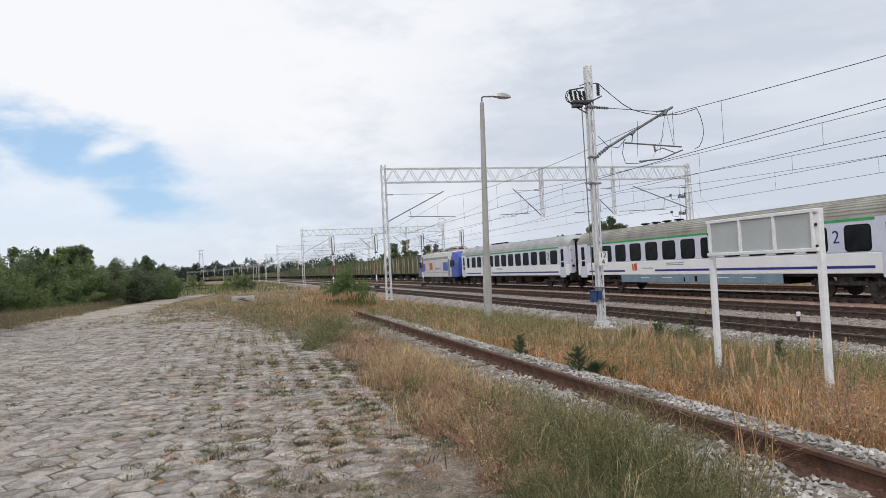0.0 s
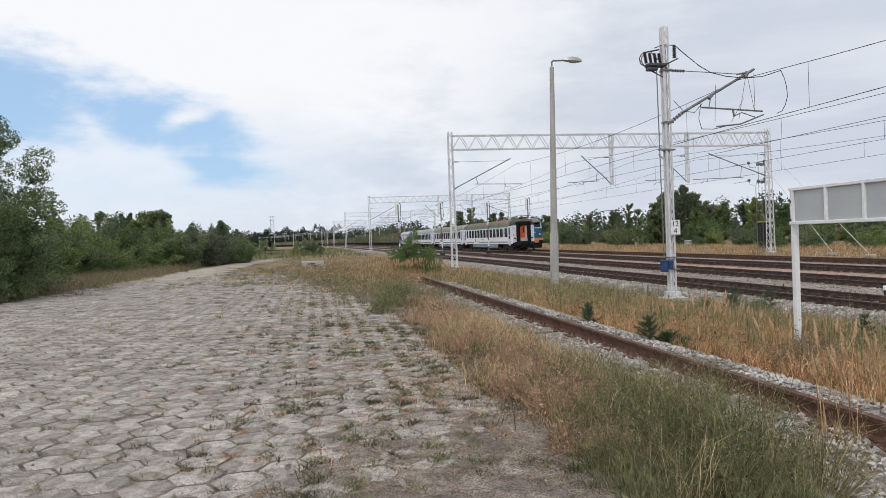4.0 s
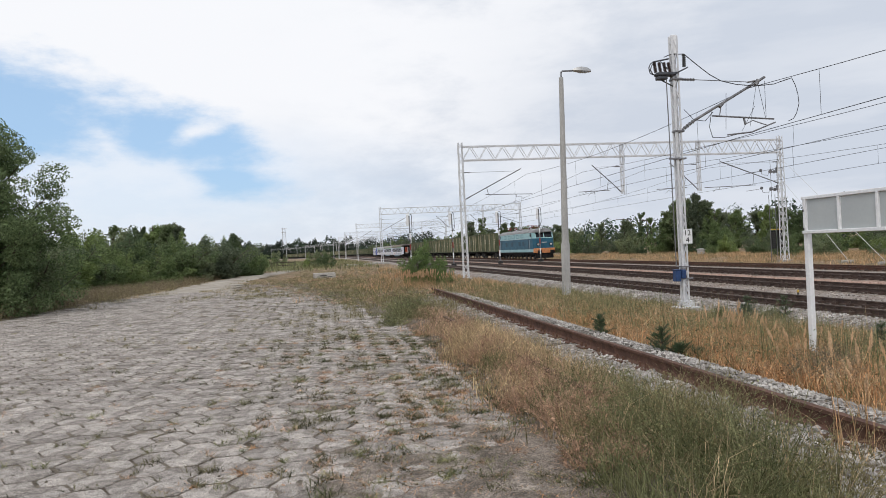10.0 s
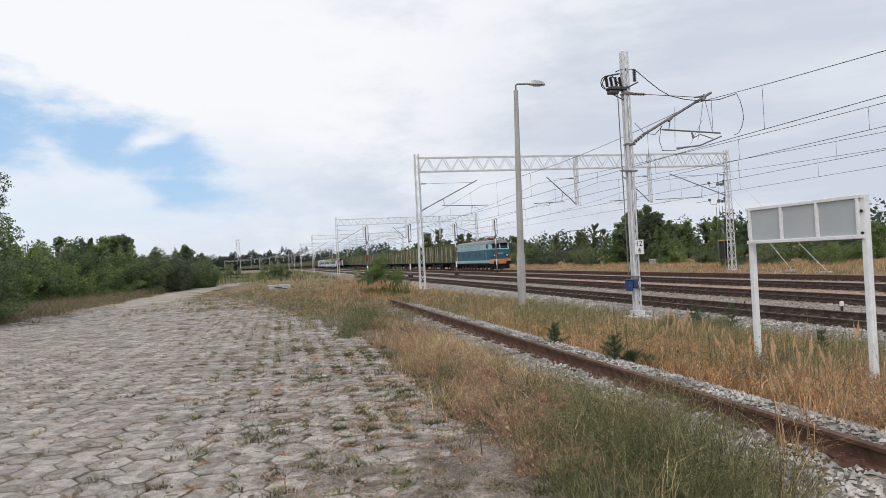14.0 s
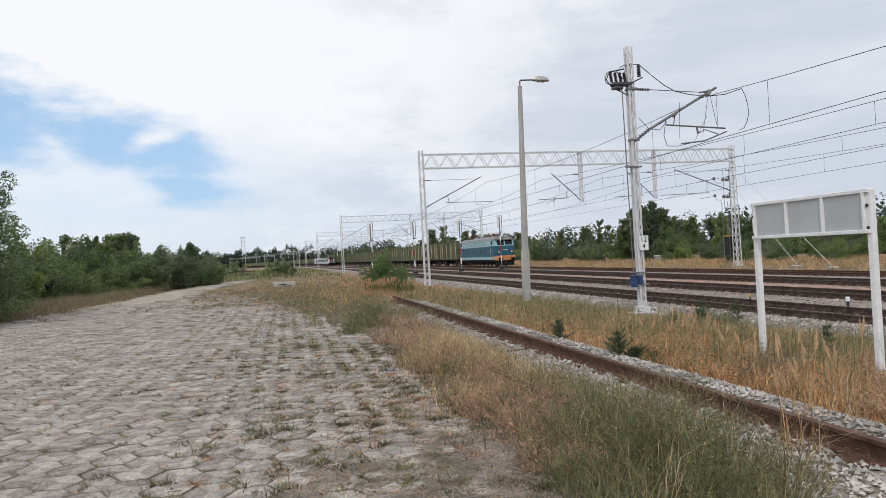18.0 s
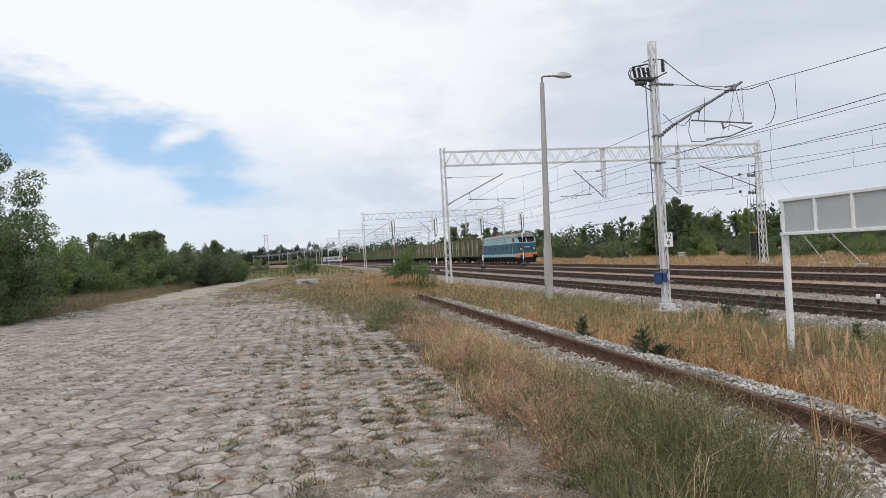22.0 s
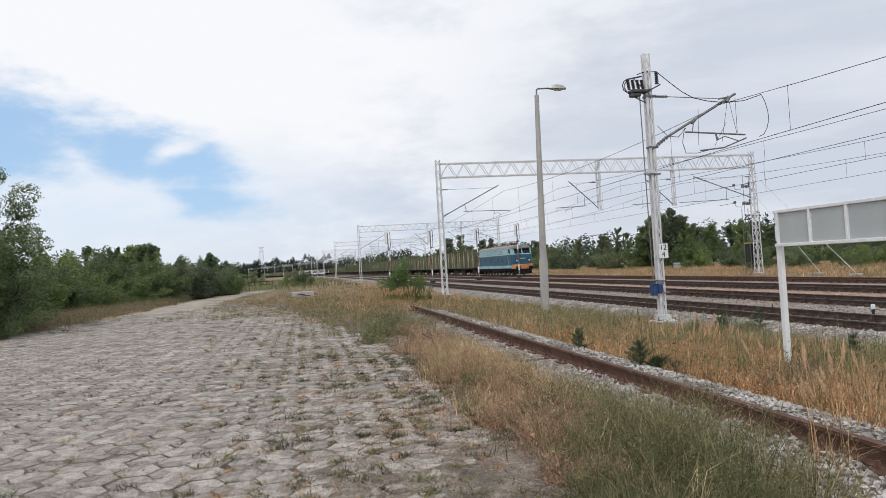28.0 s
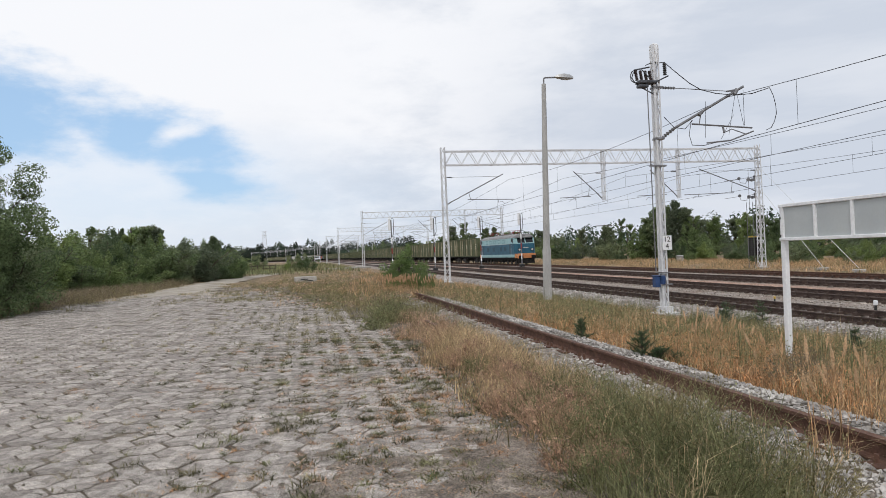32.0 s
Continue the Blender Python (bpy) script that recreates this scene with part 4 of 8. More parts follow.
    part("jumper_cable", Mesh().pipe(rel((11.3, 20.85, 7.62), (11.5, 20.85, 7.7), (11.75, 20.85, 7.72), (12.02, 20.85, 7.73), (12.2, 20.9, 7.62), (12.53, 20.9, 7.36), (12.95, 20.9, 7.05), (13.35, 20.9, 6.84), (13.9, 20.9, 6.72), (14.6, 20.9, 6.66), (15.3, 20.9, 6.72), (15.85, 20.7, 6.88)), 0.014, 6), "wire", sw, "black jumper cable")
    part("jumper_cable", Mesh().pipe(rel((15.85, 20.7, 6.88), (15.98, 20.7, 6.62), (16.06, 20.7, 6.3), (16.08, 20.7, 6.0), (15.98, 20.7, 5.7), (15.85, 20.7, 5.5), (15.65, 20.7, 5.42)), 0.012, 6), "wire", sw)
    part("jumper_cable", Mesh().pipe(rel((11.0, 20.85, 7.44), (10.86, 20.85, 7.36), (10.8, 20.85, 7.2), (10.9, 20.85, 7.05), (11.1, 20.85, 6.98)), 0.016, 6), "wire", sw)
    part("jumper_cable", Mesh().pipe(rel((11.95, 20.9, 5.9), (12.3, 20.9, 5.55), (12.7, 20.9, 5.5), (13.0, 20.9, 5.8)), 0.011, 5), "wire", sw)
    # bridle wires and clamps round the steady arm
    for a_, b_ in (((13.55, 20.95, 6.45), (13.45, 20.9, 5.2)), ((14.6, 20.95, 6.0), (14.05, 20.9, 5.15)), ((14.75, 20.95, 6.75), (14.95, 20.9, 5.55)), ((14.7, 20.95, 6.78), (14.35, 20.9, 5.3)), ((15.0, 20.95, 6.85), (15.0, 20.95, 5.62))):
        part("bridle_wire", Mesh().pipe(rel(a_, b_), 0.007, 4), "wire", sw)
    part("bridle_wire", Mesh().pipe(rel((12.95, 20.9, 5.8), (12.85, 20.9, 5.3), (12.95, 20.9, 4.95), (13.3, 20.8, 4.92), (13.7, 20.7, 5.0)), 0.011, 5), "wire", sw)
    part("splice", Mesh().pipe(rel((13.5, 20.9, 5.02), (14.4, 20.9, 5.1), (15.3, 20.9, 5.42)), 0.026, 6), "galv_dark", sw)
    # cantilever
    c = part("cantilever", Mesh().tube((0.62, 0.1, 6.2), (3.37, 0.1, 7.68), 0.045, None, 8), "galv_dark", t, "sloping tubular cantilever")
    part("insulator", insulator(Mesh(), (0.2, 0.1, 5.9), (0.68, 0.1, 6.23), 0.07, 5), "galv_dark", c)
    part("tie_rod", Mesh().tube((0.75, 0.1, 7.6), (3.0, 0.1, 7.5), 0.014, None, 5).tube((2.7, 0.1, 7.5), (3.2, 0.1, 7.58), 0.03, None, 6), "galv_dark", c)
    part("insulator", insulator(Mesh(), (0.3, 0.1, 7.61), (0.78, 0.1, 7.6), 0.055, 5), "galv_dark", c)
    part("tube_clamp", Mesh().tube((3.02, 0.1, 7.40), (3.12, 0.1, 7.58), 0.075, None, 8), "galv_dark", c)
    part("tube_clamp", Mesh().tube((1.62, 0.1, 6.68), (1.75, 0.1, 6.8), 0.065, None, 8), "galv_dark", c)
    part("registration_tube", Mesh().tube((1.35, 0.1, 6.38), (3.65, 0.1, 6.24), 0.028, None, 6).tube((1.7, 0.1, 6.72), (1.62, 0.1, 6.36), 0.018, None, 5), "galv_dark", c)
    part("steady_arm", Mesh().tube((2.52, 0.1, 6.3), (2.56, 0.1, 6.06), 0.035, None, 6).pipe([(2.56, 0.1, 6.08), (2.85, 0.1, 6.2), (3.38, 0.1, 6.03)], 0.017, 6), "galv_dark", c)
    return t


def street_lamp():
    t = thing("street_lamp", "tall spun-concrete lamp post with a flat grey lantern", "street lamp")
    t.location = (9.12, 25.2, -0.34)
    t.rotation_euler = (0, radians(1.4), 0)
    part("pole", Mesh().lathe((0, 0, 0), [(0.165, 0), (0.165, 1.95), (0.135, 2.02), (0.118, 4.0), (0.085, 8.35), (0.085, 8.42)], 14), "lamp_concrete", t, "tapered pale concrete pole", True)
    part("base_hatch", Mesh().box((-0.02, -0.15, 0.75), (0.13, 0.05, 0.5), None, 0.008), "lamp_concrete", t)
    arm = part("arm", Mesh().pipe([(0, 0, 8.4), (0.0, 0, 8.62), (0.05, 0, 8.67), (0.55, 0, 8.70)], 0.032, 8), "galv_dark", t, "dark steel bracket arm")
    rings = []
    for u, w, z0, z1 in ((0.45, 0.04, 8.68, 8.74), (0.58, 0.12, 8.66, 8.80), (0.8, 0.17, 8.64, 8.84), (1.05, 0.16, 8.64, 8.81), (1.22, 0.05, 8.66, 8.74)):
        rings.append([(u, w, z0 + 0.03), (u, w * 0.6, z1), (u, -w * 0.6, z1), (u, -w, z0 + 0.03), (u, -w * 0.5, z0), (u, w * 0.5, z0)])
    part("lantern", Mesh().loft(rings), "lamp_alu", t, "flat grey lantern", True)
    part("lens", Mesh().box((0.9, 0, 8.64), (0.3, 0.2, 0.025), None, 0.01), "panel_grey", t)
    return t


def notice_board():
    x, y0, y1, z = 6.96, 8.92, 6.85, -0.22
    t = thing("notice_board", "white-framed blank grey panel board on two posts", "sign board")
    t.location = (x, (y0 + y1) / 2, z)
    for y, h in ((1.035, 2.383), (-1.035, 2.383)):
        p = part("post", Mesh().box((0, y, h / 2 - 0.15), (0.08, 0.08, h + 0.3), None, 0.008), "white_paint", t, "white-painted square post")
        for zz in (2.2, 1.93):
            part("bolt", Mesh().tube((-0.05, y, zz - 0.02), (-0.062, y, zz - 0.02), 0.02, None, 6), "black_paint", p)
    zt, zb = 2.36, 1.865
    for zz in (zt, zb):
        part("frame_rail", Mesh().box((-0.055, 0, zz), (0.04, 2.11, 0.048), None, 0.006), "white_paint", t)
    for y in (0.985, 0.33, -0.33, -0.985):
        part("frame_bar", Mesh().box((-0.057, y, (zt + zb) / 2), (0.04, 0.042, zt - zb), None, 0.006), "white_paint", t)
    for y in (0.657, 0.0, -0.657):
        part("panel", Mesh().box((-0.035, y, (zt + zb) / 2), (0.02, 0.615, zt - zb - 0.045), None, 0.003), "panel_grey", t, "blank grey-green panel")
    return t


def rail_signal(x, y, h, painted):
    t = thing("rail_signal", "tall light signal on a striped mast seen from behind", "rail signal", None, "signals between the tracks")
    t.location = (x, y, -0.62)
    g = Mesh()
    part("mast", Mesh().tube((0, 0, 0.3), (0, 0, h - 0.3), 0.075, None, 10), "galv_dark", t, "", True)
    for i in range(3):
        part("mast_band", Mesh().tube((0, 0, 1.0 + i * 1.35), (0, 0, 1.75 + i * 1.35), 0.081, None, 10), "white_paint" if i % 2 == 0 else "red_paint", t)
    part("foot", Mesh().box((0, 0, 0.17), (0.6, 0.6, 0.36), None, 0.05), "black_paint", t)
    part("signal_head", Mesh().box((-0.18 if painted else -0.12, 0.12, h - 0.85), (0.4, 0.16, 1.55), None, 0.06), "white_paint", t, "pale grey backed signal head")
    part("ladder_cage", Mesh().pipe([(0.12, 0, h - 2.4), (0.3, 0, h - 2.0), (0.3, 0, h - 0.2), (0.1, 0, h - 0.1)], 0.035, 6).box((0.1, 0, h - 2.45), (0.5, 0.3, 0.05)), "black_paint", t)
    return t


def marker(x, y, material, label):
    t = thing("track_marker", label, "marker post")
    t.location = (x, y, SLEEPER_TOP - 0.05)
    k = 0.5 if material == "yellow" else 0.75
    part("stem", Mesh().box((0, 0, 0.1 * k), (0.09 * k, 0.09 * k, 0.24 * k), None, 0.01), "black_paint", t)
    part("cap", Mesh().box((0, 0, 0.3 * k), (0.16 * k, 0.13 * k, 0.2 * k), None, 0.02), material, t)
    return t


def tension_weights():
    t = thing("tension_weights", "stacked dark balance weights on a guide beside a gantry", "weights")
    t.location = (35.25, 49.0, -0.6)
    for dx in (0.0, 0.55):
        part("balance_weight", Mesh().lathe((dx, 0, 1.0), [(0.19, 0.0)] + [(r, 0.16 * k + d) for k in range(9) for r, d in ((0.19, 0.02), (0.19, 0.14), (0.16, 0.15), (0.16, 0.17))], 12), "black_paint", t)
        part("guide_rod", Mesh().tube((dx - 0.26, 0, 0), (dx - 0.26, 0, 5.3), 0.025, None, 6), "galv_dark", t)
        part("hanger", Mesh().tube((dx, 0, 2.5), (dx, 0, 8.0), 0.014, None, 5), "wire", t)
        part("warning_cap", Mesh().lathe((dx, 0, 2.48), [(0.2, 0), (0.2, 0.08)], 10), "yellow", t)
    w = Mesh()
    for zz in (7.15, 5.75):
        for dx, r_ in ((0.3, 0.13), (-0.02, 0.15), (-0.85, 0.12)):
            w.tube((dx, -0.04, zz - 0.12 * dx), (dx, 0.04, zz - 0.12 * dx), r_, None, 14)
            w.tube((dx, -0.07, zz - 0.12 * dx), (dx, 0.07, zz - 0.12 * dx), 0.035, None, 6)
        w.pipe([(0.6, 0, zz), (-0.1, 0, zz), (-0.25, 0, zz - 0.3), (-0.75, 0, zz - 0.24), (-0.85, 0, zz + 0.05), (-2.2, 0, zz - 0.1)], 0.018, 5)
        w.box((0.55, 0, zz + 0.1), (0.12, 0.2, 0.45), None, 0.02).tube((0.0, 0, zz), (0.0, 0, zz - 2.0), 0.012, None, 4)
        w.tube((0.62, 0.0, zz + 0.25), (0.1, 0.0, zz + 0.12), 0.02, None, 5)
    part("pulley", w, "galv_dark", t)
    return t


def stay_anchor(x, y, tx, tz):
    t = thing("stay_anchor", "galvanised guy stay running down to a concrete block", "guy anchor", None, "guy anchors")
    t.location = (x, y, -0.62)
    part("block", Mesh().box((0, 0, 0.05), (0.6, 0.6, 0.2), None, 0.04), "concrete", t)
    part("stay", Mesh().tube((0, 0, 0.2), (tx - x, 49 - y, tz), 0.016, None, 6), "galv", t)
    return t


def concrete_slab(name, x, y, z, sx, sy, sz, turn, label):
    t = thing(name, label, "concrete block")
    t.matrix_basis = pose(x, y, z, 0, 0, turn)
    part("block", Mesh().box((0, 0, sz / 2), (sx, sy, sz), None, 0.04), "concrete" if name != "loading_block" else "block_concrete", t)
    if name == "loading_block":
        # scrawled paint, as plain strokes
        g = Mesh()
        for dx, dz, w, h in ((-0.1, 0.3, 0.5, 0.07), (0.2, 0.2, 0.62, 0.06), (0.34, 0.1, 0.4, 0.05)):
            g.box((dx, -sy / 2 - 0.003, dz), (w, 0.006, h))
        part("paint_strokes", g, "black_paint", t, "dark sprayed paint strokes")
    return t


def pylon():
    t = thing("power_pylon", "distant steel lattice power pylon above the woods", "pylon")
    t.location = (-49, 860, -1)
    g = lattice_column(Mesh(), (0, 0, 0), (0, 0, 38), 7.0, 2.9, 3.0, 0.14, 0.28)
    part("tower", g, "galv", t)
    part("crossarm", Mesh().box((0, 0, 37), (7.4, 0.6, 0.6)).box((0, 0, 32.5), (6, 0.5, 0.5)), "galv", t)
    return t


def timber_pole(x, y, h):
    t = thing("telegraph_pole", "old timber line pole with a crossarm", "pole", None, "line poles beyond the tracks")
    t.location = (x, y, -0.6)
    part("pole", Mesh().tube((0, 0, 0), (0, 0, h), 0.13, 0.09, 8), "bark", t)
    part("crossarm", Mesh().box((0, 0, h - 0.2), (3.2, 0.12, 0.14)), "bark", t)
    for dx in (-1.45, -0.5, 0.5, 1.45):
        part("insulator", Mesh().tube((dx, 0, h - 0.13), (dx, 0, h + 0.08), 0.05, None, 6), "white_paint", t)
    return t


def pasture_fence():
    t = thing("pasture_fence", "weathered timber rail fence at a meadow", "fence")
    t.location = (-7, 96, 0)
    for i in range(8):
        part("post", Mesh().tube((-2.8 + i * 0.8, 0, -0.1), (-2.8 + i * 0.8, 0, 1.0), 0.06, None, 6), "bark", t)
    for zz in (0.45, 0.85):
        part("rail", Mesh().box((0, 0.06, zz), (5.8, 0.05, 0.09)), "bark", t)
    return t


switch_mast()
street_lamp()
notice_board()
for i_, (sx_, sh_) in enumerate(((10.7, 7.0), (16.2, 7.0), (22.35, 6.9), (27.85, 7.2))):
    rail_signal(sx_, 86.0, sh_, i_ < 2)
marker(17.1, 22.55, "yellow", "small yellow-capped marker between the tracks")
marker(17.35, 18.2, "white_paint", "small white marker block between the tracks")
marker(25.9, 60.5, "concrete", "short grey post beside the track")
tension_weights()
stay_anchor(35.4, 41.5, 35.8, 7.0)
stay_anchor(34.2, 37.0, 35.8, 8.6)
well = thing("well_cover", "round concrete well ring with a pale lid in dry grass", "well")
well.location = (46.3, 78.5, -0.6)
well.scale = (0.7, 0.7, 0.85)
part("ring", Mesh().lathe((0, 0, 0), [(0.62, 0), (0.62, 0.62), (0.58, 0.66)], 20), "concrete", well, "", True)
part("lid", Mesh().lathe((0, 0, 0.66), [(0.74, 0), (0.76, 0.05), (0.74, 0.12), (0.3, 0.2)], 20), "lamp_concrete", well, "pale concrete lid", True)
concrete_slab("loading_block", -0.15, 48.6, -0.1, 1.5, 1.1, 0.48, 4, "weathered concrete block at the end of the yard")
concrete_slab("platform_slab", 4.6, 97, -0.1, 4.2, 1.4, 0.22, 6, "pale concrete slab lying in the grass by the track")
concrete_slab("platform_slab", 7.6, 101, -0.1, 3.4, 1.2, 0.25, -4, "pale concrete slab lying in the grass by the track")
concrete_slab("track_equipment", 12.3, 112, -0.7, 0.9, 0.7, 0.5, 0, "small white trackside equipment cover")
pylon()
timber_pole(55.4, 120, 6.3)
timber_pole(64.0, 128, 6.2)
pasture_fence()


# ---------------------------------------------------------------- trains
def wheelset_geo():
    g = Mesh()
    for x in (-0.75, 0.75):
        g.tube((x - 0.065, 0, 0.46), (x + 0.065, 0, 0.46), 0.46, None, 20)
        g.tube((x - 0.085, 0, 0.46), (x + 0.085, 0, 0.46), 0.12, None, 8)
    g.tube((-0.75, 0, 0.46), (0.75, 0, 0.46), 0.08, None, 8)
    return g.data("wheelset", "wheel", True)


WHEELSET = wheelset_geo()


def bogie(parent, y, base, material="gear"):
    g = Mesh()
    for x in (-1.0, 1.0):
        g.box((x, y, 0.62), (0.14, base + 1.1, 0.2), None, 0.04)
        g.box((x, y, 0.82), (0.2, 0.9, 0.36), None, 0.05)
        for w in (-base / 2, base / 2):
            g.box((x * 1.05, y + w, 0.47), (0.2, 0.42, 0.34), None, 0.05)
            g.tube((x, y + w - 0.3, 0.5), (x, y + w - 0.3, 0.82), 0.09, None, 8)
            g.tube((x, y + w + 0.3, 0.5), (x, y + w + 0.3, 0.82), 0.09, None, 8)
            g.box((x * 0.78, y + w * 1.42, 0.42), (0.1, 0.12, 0.45))
    g.box((0, y, 0.7), (2.0, 0.6, 0.3))
    b = part("bogie", g, material, parent, "black bogie frame")
    for w in (-base / 2, base / 2):
        ob = new("wheelset", WHEELSET)
        ob.parent = b
        ob.matrix_basis = pose(0, y + w, 0)
    return b


def rounded_panel(g, x, y, z, w, h, r, side, proud, seg=4):
    """An upright plate with rounded corners on the body side at x."""
    pts = []
    for cy, cz, a0 in ((w / 2 - r, h / 2 - r, 0), (-w / 2 + r, h / 2 - r, 90), (-w / 2 + r, -h / 2 + r, 180), (w / 2 - r, -h / 2 + r, 270)):
        for i in range(seg + 1):
            a = radians(a0 + 90 * i / seg)
            pts.append((cy + r * math.cos(a), cz + r * math.sin(a)))
    n = len(pts)
    vs = [(x, y + a, z + b) for a, b in pts] + [(x + side * proud, y + a, z + b) for a, b in pts]
    fs = [tuple(range(n, 2 * n)) if side > 0 else tuple(reversed(range(n, 2 * n)))]
    fs += [(k, (k + 1) % n, n + (k + 1) % n, n + k) if side > 0 else (n + k, n + (k + 1) % n, (k + 1) % n, k) for k in range(n)]
    return g.add(vs, fs)


def roof_ring(y, hw, z_side, z_top, n=14, squash=1.0):
    """Half-ellipse of the roof from one side wall to the other."""
    pts = []
    for i in range(n + 1):
        a = math.pi * i / n
        c, s = math.cos(a), math.sin(a)
        pts.append((hw * squash * math.copysign(abs(c) ** 0.62, c), y, z_side + (z_top - z_side) * abs(s) ** 0.85))
    return pts


window_pane = {}


def pane(w, h, r, side):
    k = (w, h, r, side)
    if k not in window_pane:
        window_pane[k] = (rounded_panel(Mesh(), 0, 0, 0, w, h, r, side, 0.012).data("pane", "glass_dark"), rounded_panel(Mesh(), 0, 0, 0, w + 0.1, h + 0.1, r + 0.05, side, 0.007).data("window_rubber", "rubber"))
    return window_pane[k]


def put_window(parent, x, y, z, w, h, r, side):
    g, f = pane(w, h, r, side)
    ob = new("window", f)
    ob.parent = parent
    ob.matrix_basis = pose(x, y, z)
    ch = new("pane", g)
    ch.parent = ob
    return ob


def digit_two(name, size, material, m, parent):
    cu = bpy.data.curves.new(name, "FONT")
    cu.body, cu.size, cu.extrude, cu.align_x = "2", size, 0.004, "CENTER"
    ob = new(name, cu)
    dep = bpy.context.evaluated_depsgraph_get()
    me = bpy.data.meshes.new_from_object(ob.evaluated_get(dep))
    bpy.data.objects.remove(ob)
    me.materials.clear()
    me.materials.append(M[material])
    o = new(name, me)
    o.parent = parent
    o.matrix_basis = m
    return o


def passenger_coach(roof, skirted, label):
    t = thing("passenger_coach", label, "railway coach", None, "coaches of the passenger train")
    half, hw = 13.0, 1.41
    floor, band, green, top = 1.02, 1.85, 3.1, 4.05
    body = part("body", Mesh().box((0, 0, (band + green + 0.12) / 2), (2 * hw, 2 * half - 0.3, green + 0.12 - band), None, 0.03), "coach_lilac", t, "pale lilac-grey upper body side")
    part("lower_side", Mesh().box((0, 0, (floor + band) / 2), (2 * hw + 0.006, 2 * half - 0.3, band - floor - 0.004), None, 0.03), "coach_white", t, "white lower body side")
    rings = [roof_ring(-half + 0.02, hw, 3.24, 3.72, squash=0.93), roof_ring(-half + 0.25, hw, 3.22, 3.96, squash=0.985)]
    rings += [roof_ring(y, hw, 3.2, top) for y in np.linspace(-half + 0.7, half - 0.7, 5)]
    rings += [roof_ring(half - 0.25, hw, 3.22, 3.96, squash=0.985), roof_ring(half - 0.02, hw, 3.24, 3.72, squash=0.93)]
    rf = part("roof", Mesh().loft(rings), roof, t, "", True)
    ribs = Mesh()
    for p_ in roof_ring(0, hw, 3.2, top, n=20)[1:-1]:
        ribs.box((p_[0], 0, p_[2]), (0.03, 2 * half - 1.4, 0.035))
    part("roof_rib", ribs, roof, rf)
    for y in (2.6, 3.75, 4.9, 6.05, -12.3):
        part("roof_vent", Mesh().lathe((-0.1, y, 4.01 if y > 0 else 3.9), [(0.14, 0), (0.14, 0.1), (0.27, 0.12), (0.3, 0.16), (0.2, 0.2)], 10), "under", rf, "dark mushroom ventilator", True)
    for side in (-1, 1):
        x = side * hw
        part("green_band", Mesh().box((x + side * 0.004, -0.0, 3.14), (0.012, 2 * half - 3.4, 0.11)), "coach_green", t)
        for y0, y1 in ((-11.2, 3.3), (6.6, 11.2)):
            part("blue_stripe", Mesh().box((x + side * 0.006, (y0 + y1) / 2, 1.28), (0.014, y1 - y0, 0.11)), "coach_blue", t)
        for y in [-10.5] + [-8.45 + i * 1.72 for i in range(11)]:
            put_window(t, x, y, 2.42, 1.14, 0.97, 0.13, side)
        put_window(t, x, 10.55, 2.42, 0.66, 0.97, 0.12, side)
        for y in (-12.0, 12.0):
            d = part("door", rounded_panel(Mesh(), x, y, 2.02, 0.92, 2.3, 0.05, side, 0.02), "coach_lilac", t, "pale grey entrance door")
            part("door_pane", rounded_panel(Mesh(), x + side * 0.02, y, 2.55, 0.46, 0.9, 0.08, side, 0.008), "glass_dark", d)
            part("door_pane", rounded_panel(Mesh(), x + side * 0.02, y, 1.83, 0.46, 0.36, 0.05, side, 0.008), "glass_dark", d)
        a_ = pose(x + side * 0.004, -9.48, 2.25, 90, 0, 90 * side)
        digit_two("class_number", 0.75, "coach_blue", a_, t)
        # operator's mark as plain slanted bars
        mark = Mesh()
        for k, (dy, w) in enumerate(((0.0, 0.16), (0.3, 0.3))):
            mark.box((x + side * 0.007, 5.65 + dy * side, 1.5), (0.012, w, 0.44), Matrix.Rotation(radians(9 * side), 4, "X"))
        part("operator_mark", mark, "orange", t, "orange slanted operator mark")
        bars = Mesh()
        for k in range(5):
            bars.box((x + side * 0.006, 4.9 - 0.22 * k - 0.4, 1.42), (0.01, 0.17, 0.06))
        bars.box((x + side * 0.006, 1.4, 1.58), (0.01, 1.6, 0.04)).box((x + side * 0.006, 1.4, 1.68), (0.01, 1.6, 0.04))
        part("lettering_bars", bars, "skirt", t)
        if skirted:
            sk = part("skirt", Mesh().box((side * (hw - 0.03), 0.3, 0.79), (0.05, 13.6, 0.46), None, 0.02), "skirt", t, "blue-grey underfloor skirt")
            hatch = Mesh()
            for y in (-4.4, -2.5, 2.2, 4.4):
                hatch.box((side * (hw - 0.002), y, 0.86), (0.012, 0.9, 0.03))
            part("skirt_handle", hatch, "coach_white", sk)
            part("skirt_hatch", Mesh().box((side * (hw - 0.002), -0.4, 0.8), (0.012, 0.22, 0.3)).box((side * (hw - 0.002), 0.6, 0.76), (0.012, 0.14, 0.24)), "under", sk)
        else:
            for y, w, h in ((-5.2, 1.6, 0.5), (-2.9, 1.1, 0.62), (-0.8, 2.0, 0.45), (1.9, 1.3, 0.6), (4.2, 1.7, 0.5)):
                part("underfloor_box", Mesh().box((side * 0.95, y, 0.98 - h / 2), (0.75, w, h), None, 0.04), "under", t)
        part("sole_bar", Mesh().box((side * 1.3, 0, 0.98), (0.1, 25.4, 0.16)), "under", t)
